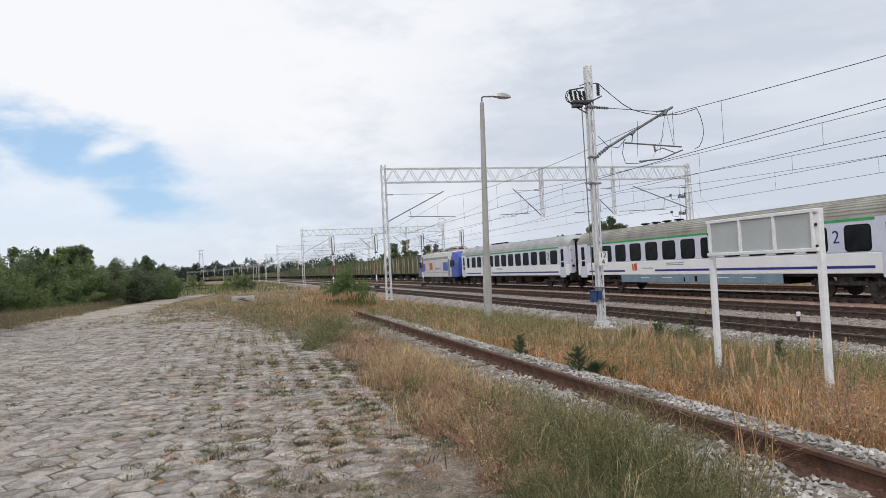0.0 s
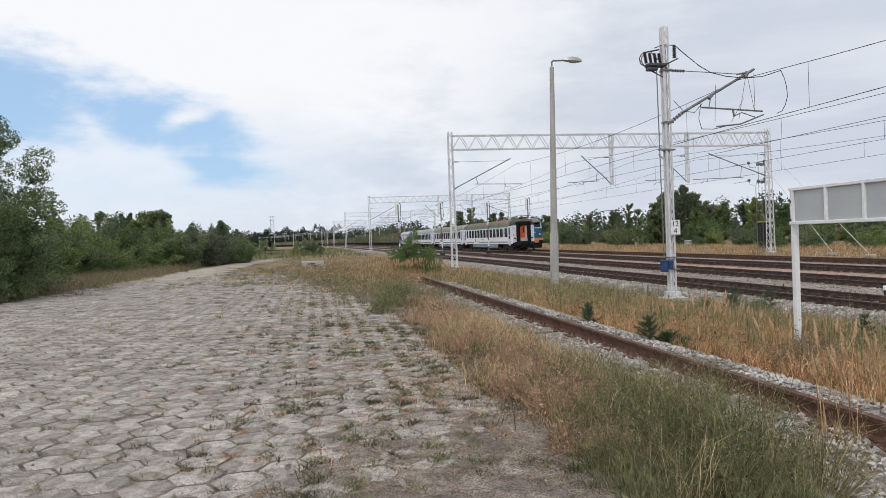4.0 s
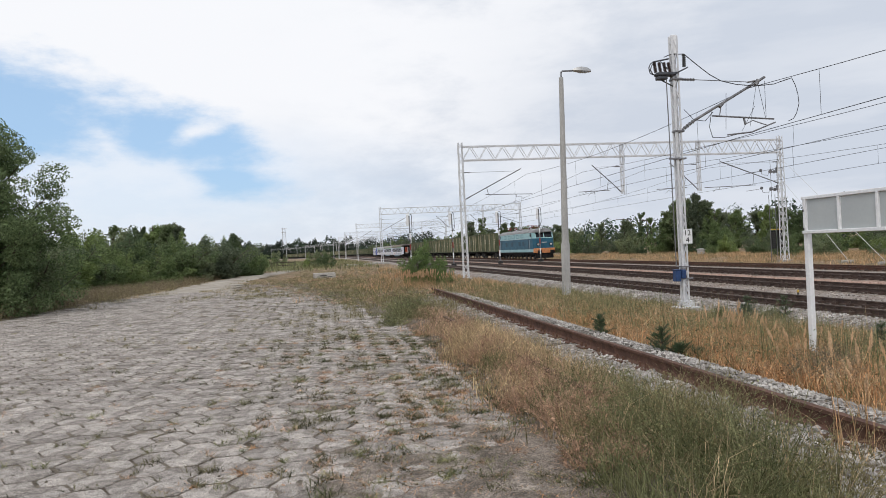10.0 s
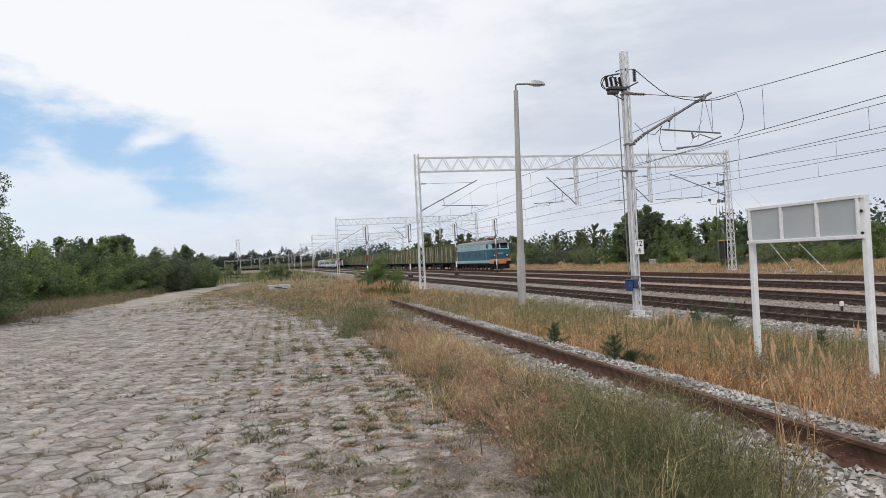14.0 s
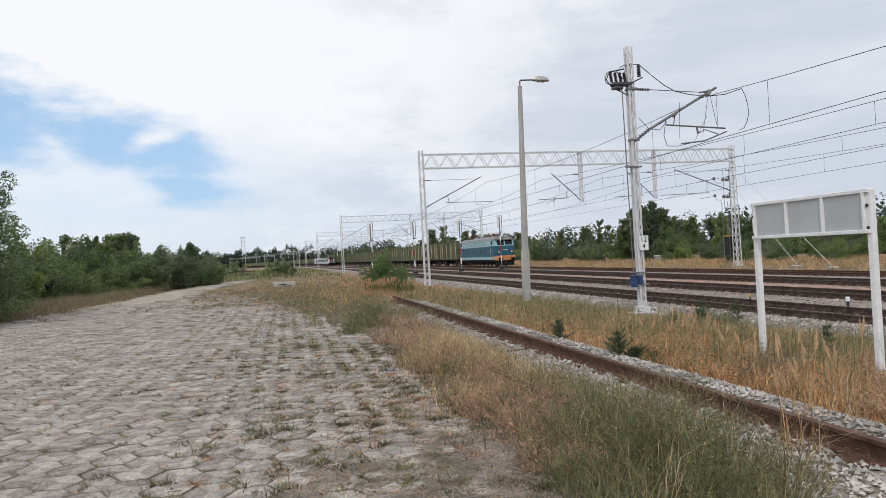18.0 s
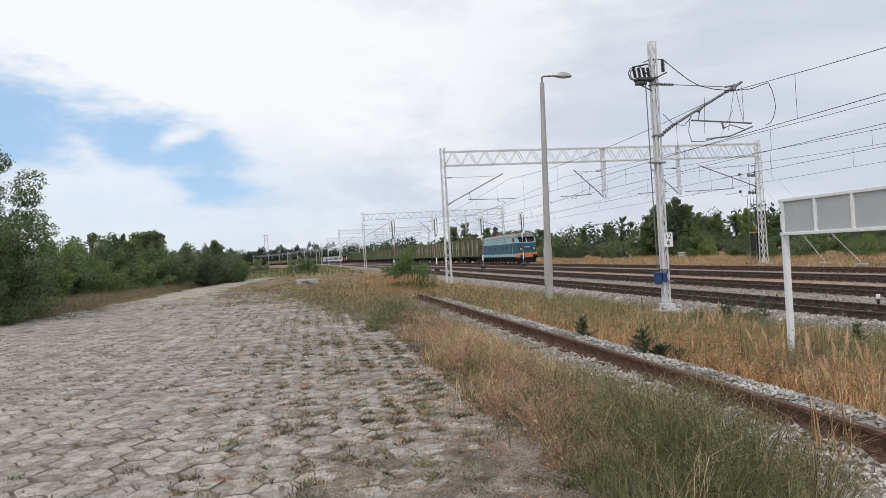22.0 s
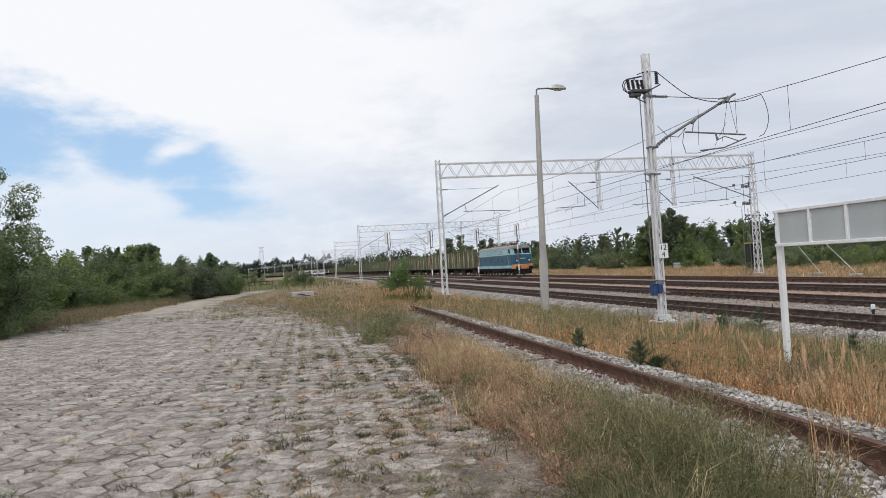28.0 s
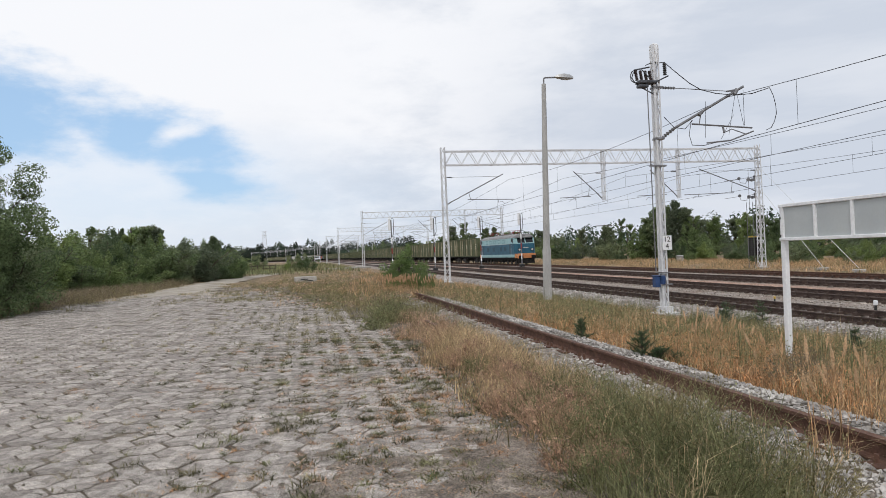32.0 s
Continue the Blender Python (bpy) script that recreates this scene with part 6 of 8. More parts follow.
M["pine_green"] = leafy("young pine needles", (0.05, 0.085, 0.04), (0.10, 0.145, 0.07), 0.4, 0.5, 0.2)
M["plume"] = leafy("feathery seed heads", (0.62, 0.44, 0.27), (0.82, 0.62, 0.41), 0.25, 0.8, 0.4)


def fast_mesh(name, verts, quads, tris, material):
    me = bpy.data.meshes.new(name)
    verts = np.asarray(verts, np.float32).reshape(-1, 3)
    loops = np.concatenate([np.asarray(quads, np.int32).ravel(), np.asarray(tris, np.int32).ravel()])
    nq, nt_ = len(quads), len(tris)
    starts = np.concatenate([np.arange(nq) * 4, nq * 4 + np.arange(nt_) * 3]).astype(np.int32)
    me.vertices.add(len(verts))
    me.vertices.foreach_set("co", verts.ravel())
    me.loops.add(len(loops))
    me.loops.foreach_set("vertex_index", loops)
    me.polygons.add(nq + nt_)
    me.polygons.foreach_set("loop_start", starts)
    me.materials.append(M[material])
    me.update(calc_edges=True)
    me.validate()
    return me


def leaf_cloud(rng, clumps, count, size, flat=0.35):
    """Rhombic leaves in the outer part of each clump: (centre, radii)."""
    c = np.array([k[0] for k in clumps])
    r = np.array([k[1] for k in clumps])
    vol = r.prod(1) ** (2 / 3)
    pick = rng.choice(len(c), count, p=vol / vol.sum())
    d = rng.normal(size=(count, 3))
    d /= np.linalg.norm(d, axis=1, keepdims=True)
    rad = rng.uniform(0.35, 1.0, (count, 1)) ** 0.5 * rng.uniform(0.85, 1.12, (count, 1))
    p = c[pick] + d * r[pick] * rad
    nrm = d * 0.6 + rng.normal(size=(count, 3)) * 0.7 + np.array([0, 0, flat])
    nrm /= np.linalg.norm(nrm, axis=1, keepdims=True)
    a = np.cross(nrm, rng.normal(size=(count, 3)))
    a /= np.linalg.norm(a, axis=1, keepdims=True)
    b = np.cross(nrm, a)
    s = size * rng.uniform(0.6, 1.4, (count, 1))
    v = np.stack([p + a * s, p + b * s * 0.48, p - a * s, p - b * s * 0.48], 1).reshape(-1, 3)
    return v, np.arange(count * 4).reshape(-1, 4)


def limb(g, rng, p, d, length, r, bend=0.25, seg=4):
    p, d = Vector(p), Vector(d).normalized()
    ends = [p.copy()]
    for i in range(seg):
        q = p + d * (length / seg)
        g.tube(p, q, r * (1 - i / seg * 0.75), r * (1 - (i + 1) / seg * 0.75), 6, False)
        p = q
        d = (d + Vector(rng.normal(0, bend, 3)) + Vector((0, 0, 0.08))).normalized()
        ends.append(p.copy())
    return ends


def tree_model(kind, seed, leaf, count, size):
    """A tree one unit of its own height tall as built: about 8 m high (kinds b, p, t, n) or a 4 m thicket (s)."""
    rng = np.random.default_rng(seed)
    wood, clumps = Mesh(), []
    if kind in "sfw":
        h = 4.0
        stems = []
        for k in range(6):
            a = rng.uniform(0, 6.28)
            stems.append(Mesh())
            e = limb(stems[-1], rng, (0.5 * math.cos(a), 0.5 * math.sin(a), 0), (0.45 * math.cos(a), 0.45 * math.sin(a), 1), h * rng.uniform(0.6, 1.0) * 0.92, 0.06, 0.13, 5)
            for q in e[1:]:
                w = 0.8 - 0.42 * q.z / h
                clumps.append(((q.x * 1.15 + rng.normal(0, 0.2), q.y * 1.15 + rng.normal(0, 0.2), q.z * 0.93), (w * rng.uniform(0.7, 1.15), w * rng.uniform(0.7, 1.15), w * rng.uniform(0.55, 0.9))))
        for k in range(5):
            a, d_ = rng.uniform(0, 6.28), rng.uniform(0.1, 1.0)
            top_ = h * rng.uniform(0.72, 1.08)
            for j in range(4):
                w = 0.16 + 0.11 * j
                clumps.append(((d_ * math.cos(a), d_ * math.sin(a), top_ - 0.28 * j), (w, w, 0.26)))
        for k in range(9):
            a = rng.uniform(0, 6.28)
            clumps.append(((1.15 * math.cos(a), 1.15 * math.sin(a), rng.uniform(0.3, 0.9)), (0.6, 0.6, 0.5)))
    elif kind == "n":
        h = 8.0
        trunk = limb(wood, rng, (0, 0, 0), (0.03, 0.02, 1), h * 0.86, 0.17, 0.06, 8)
        for k in range(84):
            f = 0.05 + 0.95 * (k + rng.uniform(0, 1)) / 84
            q = trunk[min(int(f * 8), 8)]
            a = k * 2.4 + rng.uniform(-0.4, 0.4)
            reach = (3.9 * (1 - f) ** 0.8 + 0.9) * rng.uniform(0.7, 1.12)
            e = limb(wood, rng, q, (math.cos(a), math.sin(a), 0.22 + 0.7 * f), reach, 0.055, 0.16, 6)
            for i, m in enumerate(e[2:]):
                for j in range(2):
                    d = rng.normal(0, 1, 3) * np.array([0.36, 0.36, 0.3])
                    w = rng.uniform(0.3, 0.56)
                    clumps.append(((m.x + d[0], m.y + d[1], m.z + d[2]), (w * 1.1, w * 1.1, w * 0.8)))
        for k in range(46):
            a, d_ = rng.uniform(0, 6.28), rng.uniform(1.2, 4.1)
            w = rng.uniform(0.3, 0.6)
            clumps.append(((d_ * math.cos(a), d_ * math.sin(a), rng.uniform(0.2, 2.2)), (w, w, w * 0.8)))
    elif kind in "b":
        h = 8.0
        trunk = limb(wood, rng, (0, 0, 0), (0.04, 0.02, 1), h * 0.8, 0.2, 0.07, 6)
        for k in range(34):
            f = rng.uniform(0.1, 1.0)
            q = trunk[min(int(f * 6), 6)]
            a = rng.uniform(0, 6.28)
            reach = h * (0.36 - 0.2 * f) * rng.uniform(0.7, 1.25)
            e = limb(wood, rng, q, (math.cos(a), math.sin(a), 0.55 + 0.5 * f), reach, 0.07, 0.2, 4)
            for m in e[1:]:
                w = rng.uniform(0.22, 0.55)
                clumps.append(((m.x, m.y, m.z), (w * 1.15, w * 1.15, w * 0.75)))
        for k in range(8):
            a = rng.uniform(0, 6.28)
            clumps.append(((1.5 * math.cos(a), 1.5 * math.sin(a), rng.uniform(0.8, 2.4)), (0.9, 0.9, 0.75)))
    elif kind == "p":
        h = 8.0
        trunk = limb(wood, rng, (0, 0, 0), (0.02, 0, 1), h * 0.92, 0.16, 0.03, 8)
        for k in range(64):
            f = rng.uniform(0.05, 1.0) ** 0.9
            q = trunk[min(int(f * 8), 8)]
            a = rng.uniform(0, 6.28)
            reach = h * (0.03 + 0.24 * (1 - f) ** 0.8) * rng.uniform(0.5, 1.25)
            e = limb(wood, rng, q, (math.cos(a), math.sin(a), 0.8), reach, 0.04, 0.15, 3)
            for m in e[1:]:
                w = rng.uniform(0.16, 0.38)
                clumps.append(((m.x + rng.normal(0, 0.15), m.y + rng.normal(0, 0.15), m.z + rng.normal(0, 0.2)), (w, w, w * rng.uniform(0.7, 1.2))))
    else:
        h = 8.0
        trunk = limb(wood, rng, (0, 0, 0), (0.05, 0, 1), h * 0.9, 0.13, 0.06, 7)
        for k in range(22):
            f = rng.uniform(0.25, 1.0)
            q = trunk[min(int(f * 7), 7)]
            a = rng.uniform(0, 6.28)
            e = limb(wood, rng, q, (math.cos(a), math.sin(a), 0.9), h * 0.16 * rng.uniform(0.6, 1.2), 0.035, 0.2, 3)
            for m in e[1:]:
                w = rng.uniform(0.14, 0.32)
                clumps.append(((m.x, m.y, m.z - 0.1), (w, w, w * 1.2)))
    v, q = leaf_cloud(rng, clumps, count, size)
    top = v[:, 2].max()
    return (stems if kind in "sfw" else [wood]), v, q, leaf, top


MODELS = {}


def tree(kind, variant, x, y, z, height, turn, widen=1.0):
    spec = {
        "s": ("shrub", [("leaf_mid", 11000, 0.078), ("leaf_dark", 11000, 0.074), ("leaf_mid", 11000, 0.074)], "dense green self-seeded thicket of young trees", "thicket"),
        "w": ("far_tree", [("leaf_far", 11000, 0.078)], "dark green tree on the horizon, dulled by painted haze", "tree"),
        "f": ("shrub", [("leaf_fresh", 16000, 0.058)], "bright green young bush growing in dry grass", "bush"),
        "b": ("broadleaf_tree", [("leaf_mid", 15000, 0.10), ("leaf_dark", 15000, 0.10)], "dark green broadleaf tree with an uneven crown", "tree"),
        "n": ("broadleaf_tree", [("leaf_mid", 240000, 0.05)], "leafy open-branched tree at the edge of the yard", "tree"),
        "p": ("conifer_tree", [("needle", 12000, 0.10), ("leaf_dark", 12000, 0.10)], "dark narrow conifer beyond the railway", "tree"),
        "t": ("birch_tree", [("leaf_mid", 7500, 0.085)], "thin airy birch beyond the railway", "tree"),
    }[kind]
    opts = spec[1]
    variant = variant % (len(opts) * 2)
    key = (kind, variant)
    if key not in MODELS:
        leaf, count, size = opts[variant % len(opts)]
        wood, v, q, leaf, top = tree_model(kind, 11 + variant * 7 + ord(kind), leaf, count, size)
        t = thing(spec[0], spec[2], spec[3], None, "trees and thickets")
        for w in wood:
            part("stem" if kind in "sfw" else "trunk", w, "bark", t)
        cr = new("crown", fast_mesh("crown", v, q, np.zeros((0, 3), int), leaf))
        cr.parent = t
        MODELS[key] = (t, top)
        fresh = True
    else:
        fresh = False
    t, top = MODELS[key]
    k = height / top
    m = Matrix.LocRotScale((x, y, z), Euler((0, 0, turn)), (k * widen, k * widen, k))
    if fresh:
        t.matrix_basis = m
        return t
    o = copy_thing(t, m)
    o.matrix_basis = m
    return o


RIGHT_WOOD = "s57,150,5.8 s49,125,3.8 b55,130,6.1 s54,120,4.2 b55,118,6.2 t49,100,6.6 s45,95,3.1 s51,98,4.8 t57,105,8.0 p53,96,8.2 p53.6,92,8.8 p56,94,7.8 p52.2,94,7.4 p54.6,95.5,8.4 p55.2,91,7.6 p51.6,97,6.6 s54,88,5.0 s53,85,3.7 b71,110,6.4 b69,105,6.8 b69,100,6.2 b64,90,6.6 b68,92,6.3 b61,80,5.2 b67,84,5.6 b62,76,4.4 s61,72,3.8 b62,70,4.0 b61,66,4.0 s59,62,3.4 b60,60,4.0 b58,56,3.8 s48,66,2.6 s50,62,2.3 s50,60,2.1 s50,56,2.0 s49,52,2.0 s50,50,2.0 s49,84,2.7 s45,110,2.8 s42,58,1.3 s45,60,1.9 s44,54,1.7 s46,55,2.1 s47,50,2.0 s43,47,1.2 s45,48,1.9 s46,66,1.8 s48,70,2.2 s45,74,1.3 s49,77,2.4 s47,84,1.7 s45,92,1.5 s52,68,2.6 s53,74,2.8 t55,90,6.2 t52,102,5.8 t60,96,6.5 b76,120,7 b80,100,7 b75,80,5.5 b72,66,5"
BACK_WOOD = "s40,330,9.3 s45,320,6.7 s51,330,8.3 s53,300,5.8 s45,280,8.2 b45,250,7.4 p46,210,11.1 p48,205,11.9 b52,210,8.4 p51,190,9.4 p52,185,9.4 b55,185,8 s57,180,7.1 s56,165,7.2 b57,160,7.4 b59,160,5.9 s36,420,10.4 s42,400,11.1 s32,450,8.2 b46,230,7.8 s62,150,5 s66,140,5 b70,150,6.5 s52,140,4 s50,165,4 s47,310,6.2 s49,290,5.5 s44,265,5.8 s49,240,6.2 s50,220,6.0 s54,195,5.8 s58,172,5.2 s35,380,7.5 s42,350,7.0 t47,240,8.6 t54,290,8.8 t56,175,7.6"
LEFT_WOOD = "s-16.4,40,4.3 s-16.3,44,4.2 s-17.3,50,4.2 s-15.5,47,3.3 s-17.1,55,4.4 s-14.7,50,3.6 s-16.9,60,4.9 s-14.6,56,4.8 s-12.9,52,3.5 b-17.1,75,5.8 b-16.6,78,6.1 s-11.8,58,3.9 s-11.5,62,3.5 s-11.3,66,3.4 s-11,68,4.2 s-9.5,64,2.9 s-9.3,72,4.2 s-8.2,70,3.1 s-7.9,74,2.4 s-13.1,48,2.8 s-15,42,2.8 s-14.6,36,3 s-14.2,46,2.6 s-11.6,52,2.5 s-9.9,58,2.2 s-19,36,4.5 s-20,44,4.6 s-22,52,5 s-21,62,5 s-18,33,4 s-15.5,31,2.6 t-16.6,60,5.0 t-15.6,61,4.9 p-14.4,66,5.3 p-13.6,67,5.2 s-12.5,62,4.4 s-9.8,62,3.8 b-8.4,66,4.2 s-6.9,68,2.4 t-18,58,4.2"
MID_WOOD = "s-0.9,95,2.6 s0.2,92,2.1 s-2.6,98,1.9 f4.8,34,2.35 f5.6,33.2,1.5 f4.1,33.6,1.2 f5.0,34.4,1.75 f5.4,33.9,1.4 f4.4,34.5,1.5 s-9,130,3 s-14,140,4 s-22,150,5 s-12,120,2.5"
FAR_WOOD = "w-126,728,17.8 w-122,725,17.8 w-117,784,21.6 w-115,763,16.5 w-112,728,15.9 w-106,786,22.1 w-102,735,16.9 w-99,779,22.5 w-95,727,19.9 w-92,760,15.5 w-89,727,23.4 w-84,764,16.8 w-81,766,22.9 w-77,761,17.9 w-74,754,15.3 w-72,785,14.0 w-69,770,16.5 w-64,758,17.2 w-59,736,17.9 w-57,771,16.5 w-53,780,17.0 w-49,792,14.7 w-47,738,21.6 w-42,739,17.0 w-40,757,14.0 w-34,792,23.5 w-31,797,13.8 w-28,797,21.7 w-24,795,20.2 w-20,743,15.6 w-17,731,17.7 w-12,747,13.8 w-11,734,21.8 w-7,743,14.7 w-1,754,15.9 w-0,724,15.3 w5,732,14.0 w8,740,24.1 w11,762,21.7 w15,799,18.6 w18,753,14.0 w22,740,22.9 w27,760,14.0 w29,739,15.9"


def plant_wood(text, ground):
    for i, item in enumerate(text.split()):
        x, y, h = (float(k) for k in item[1:].split(","))
        wide = 1.0 + 0.25 * math.sin(i * 2.3)
        if item[0] in "sfw":
            wide *= 0.95 if item[0] == "f" else 1.25
        if item[0] == "p":
            wide *= 1.1
        z = ground if ground is not None else float(ground_z(x, y))
        tree(item[0], (i * 5 + 1) % 6, x, y, z - 0.05, h, i * 2.4, wide)


plant_wood(RIGHT_WOOD, None)
plant_wood(BACK_WOOD, -0.9)
plant_wood(LEFT_WOOD, 0.0)
plant_wood(MID_WOOD, None)
plant_wood(FAR_WOOD, -0.9)
tree("n", 0, -12.9, 27.0, -0.05, 7.9, 0.6, 0.96)
tree("s", 1, -11.9, 28.5, -0.05, 3.0, 0.3, 1.2)
tree("s", 2, -12.8, 31.5, -0.05, 3.2, 1.3, 1.2)


def far_wood(name, line, height, leaf, seed, label, size=0.75, bulk=1.0, most=40000):
    """A wood seen from far off, as one mesh of leafy clumps along a line."""
    rng = np.random.default_rng(seed)
    clumps = []
    for (x0, y0), (x1, y1) in zip(line[:-1], line[1:]):
        n = max(2, int(math.hypot(x1 - x0, y1 - y0) / 3.0))
        for i in range(n):
            f = (i + rng.uniform(0, 1)) / n
            h = height * rng.uniform(0.55, 1.1)
            for k in range(4):
                w = rng.uniform(1.6, 3.2) * bulk
                clumps.append(((x0 + (x1 - x0) * f + rng.normal(0, 2.5), y0 + (y1 - y0) * f + rng.normal(0, 4), -1 + h * (0.15 + 0.22 * k)), (w, w, w * 0.8)))
    v, q = leaf_cloud(rng, clumps, most, size)
    return tagged(new(name, fast_mesh(name, v, q, np.zeros((0, 3), int), leaf)), label, "woodland", kind="stuff")


far_wood("distant_wood", [(90, 70), (95, 110), (85, 150), (80, 200), (75, 260), (60, 340), (45, 420), (45, 520), (30, 620)], 8.5, "leaf_far", 3, "dark belt of woodland beyond the railway", 0.4, 1.0, 50000)
far_wood("distant_wood", [(70, 50), (78, 40), (90, 20), (100, -20)], 5.5, "leaf_mid", 4, "green belt of woodland beyond the railway", 0.25, 1.0, 20000)
far_wood("distant_wood", [(90, 560), (40, 760), (-40, 800), (-110, 770), (-170, 640), (-200, 480), (-200, 300)], 18, "leaf_far", 5, "distant woodland on the horizon", 0.9, 1.7, 40000)
far_wood("distant_wood", [(-26, 34), (-24, 50), (-26, 66), (-22, 84), (-18, 96)], 5.0, "leaf_dark", 6, "dense thicket behind the yard", 0.13, 0.75, 42000)
far_wood("distant_wood", [(-24, 130), (-34, 160), (-50, 200), (-70, 240)], 5.0, "leaf_mid", 7, "low green scrub at the meadow's edge", 0.3, 1.0, 16000)


def blades(rng, xy, z, height, width, lean, name, material, label, droop=0.3, category="grass"):
    """One mesh of bent grass blades."""
    n = len(xy)
    a = rng.uniform(0, 2 * math.pi, n)
    side = np.stack([np.cos(a), np.sin(a), np.zeros(n)], 1)
    b = a + math.pi / 2 + rng.normal(0, 0.6, n)
    tilt = np.stack([np.cos(b), np.sin(b), np.zeros(n)], 1) * (lean * rng.uniform(0.1, 1.0, n) * height)[:, None]
    base = np.column_stack([xy, z])
    w = (width * rng.uniform(0.7, 1.3, n))[:, None]
    up = np.array([0, 0, 1.0])
    mid = base + tilt * 0.4 + up * (height * 0.58)[:, None]
    tip = base + tilt * 1.25 + up * (height * (1 - droop * rng.uniform(0, 1, n) * 0.4))[:, None]
    v = np.stack([base - side * w, base + side * w, mid + side * w * 0.7, mid - side * w * 0.7, tip], 1).reshape(-1, 3)
    k = np.arange(n)[:, None] * 5
    me = fast_mesh(name, v, k + np.array([[0, 1, 2, 3]]), k + np.array([[3, 2, 4]]), material)
    return tagged(new(name, me), label, category, kind="stuff")


def scatter(rng, n, box, weight=None):
    """n random places in a box (x0, x1, y0, y1), thinned by weight(x, y)."""
    out = []
    got = 0
    while got < n:
        x, y = rng.uniform(box[0], box[1], 4 * n), rng.uniform(box[2], box[3], 4 * n)
        if weight is not None:
            keep = rng.uniform(0, 1, 4 * n) < weight(x, y)
            x, y = x[keep], y[keep]
        out.append(np.stack([x, y], 1))
        got += len(x)
    return np.concatenate(out)[:n]


def tufts(rng, n, box, weight, per, spread_):
    c = scatter(rng, n, box, weight)
    k = np.repeat(c, per, axis=0)
    return k + rng.normal(0, spread_, k.shape)


def patch(x, y, k=0.45, shift=0.0):
    return 0.5 + 0.5 * np.sin(x * k * 2.1 + shift + 1.3 * np.sin(y * k + shift)) * np.sin(y * k * 1.7 - shift + np.sin(x * k))


rg = np.random.default_rng(21)
PITCH = 0.352


def sow(name, n, box, weight, h, width, lean, material, label, per=0, spread_=0.1, z=None, droop=0.3):
    xy = tufts(rg, n // per, box, weight, per, spread_) if per else scatter(rg, n, box, weight)
    hh = rg.uniform(h[0], h[1], len(xy)) * np.where((xy[:, 0] > 9.8) & (xy[:, 0] < 13), 0.85, 1.0) * np.where(np.hypot(xy[:, 0] - 11.3, (xy[:, 1] - 19.9) * 0.6) < 0.9, 0.15, 1.0)
    zz = ground_z(xy[:, 0], xy[:, 1]) - 0.03 if z is None else np.full(len(xy), z)
    return blades(rg, xy, zz, hh, width, lean, name, material, label, droop)


def flecks(name, n, box, weight, h, size, material, label):
    """Small dry leaves and seeds hanging among the stems."""
    xy = tufts(rg, n // 20, box, weight, 20, 0.13)
    n = len(xy)
    p = np.column_stack([xy, ground_z(xy[:, 0], xy[:, 1]) + rg.uniform(0, 1, n) ** 1.4 * rg.uniform(h[0], h[1], n)])
    v, q = leaf_cloud(rg, [((0, 0, 0), (1, 1, 1))], n, size, 0.2)
    v = v.reshape(-1, 4, 3)
    v = v - v.mean(1, keepdims=True) + p[:, None, :]
    return tagged(new(name, fast_mesh(name, v.reshape(-1, 3), q, np.zeros((0, 3), int), material)), label, "weeds", kind="stuff")


near_y = lambda x, y: np.clip(9.0 / np.maximum(y, 3), 0, 1)
# the slope between the siding and the main line
dry_side = lambda x, y: np.clip(1.45 - y / 13.0, 0.10, 1) * np.clip(1.35 - (x - 5.0) / 6.5, 0.12, 1)
lush_side = lambda x, y: np.clip(0.25 + y / 22.0, 0, 1)
sow("dry_grass", 19000, (5.0, 12.85, 3, 34), lambda x, y: near_y(x, y) * dry_side(x, y) * (0.12 + 0.88 * patch(x, y, 0.7) ** 2), (0.08, 0.28), 0.0045, 1.0, "grass_gold", "golden dry grass on the slope by the tracks", 12, 0.12)
sow("dry_grass", 8000, (5.0, 12.85, 3, 34), lambda x, y: near_y(x, y) * np.clip(1.6 - y / 14, 0.22, 1) * (0.2 + 0.8 * patch(x, y, 0.5, 2)), (0.10, 0.38), 0.004, 0.8, "grass_straw", "straw-coloured dry grass on the slope", 12, 0.12)
sow("rusty_weeds", 32000, (5.0, 11.5, 3, 24), lambda x, y: near_y(x, y) * dry_side(x, y) * (0.2 + 0.8 * patch(x, y, 0.6, 4)), (0.05, 0.22), 0.005, 1.1, "weed_rust", "rust-red dried weeds", 14, 0.12)
sow("green_weeds", 9500, (5.0, 12.85, 4, 34), lambda x, y: near_y(x, y) * lush_side(x, y) * (0.12 + 0.88 * patch(x, y, 0.6, 1.0) ** 2), (0.10, 0.42), 0.0042, 0.9, "grass_green", "grey-green weeds among dry grass", 12, 0.07)
sow("olive_weeds", 12500, (5.2, 12.85, 4, 40), lambda x, y: near_y(x, y) * lush_side(x, y) * (0.2 + 0.8 * patch(x, y, 0.5, 3.0)), (0.08, 0.34), 0.0045, 1.0, "grass_olive", "olive weeds on the slope", 14, 0.09)
sow("dead_weeds", 9000, (5.0, 12.5, 3, 26), lambda x, y: near_y(x, y) * (0.2 + 0.8 * patch(x, y, 0.9, 8)), (0.05, 0.24), 0.0045, 1.2, "weed_brown", "dead brown weeds on the slope", 14, 0.1)
sow("green_weeds", 4200, (6.8, 11.5, 4.5, 12), lambda x, y: patch(x, y, 0.8, 2), (0.15, 0.5), 0.0038, 0.8, "grass_green", "grey-green weeds thick among dry grass", 12, 0.07)
flecks("weed_leaves", 9000, (6.8, 11.5, 4.5, 12), lambda x, y: patch(x, y, 0.8, 2), (0.1, 0.45), 0.014, "grass_green", "small green leaves of weeds")
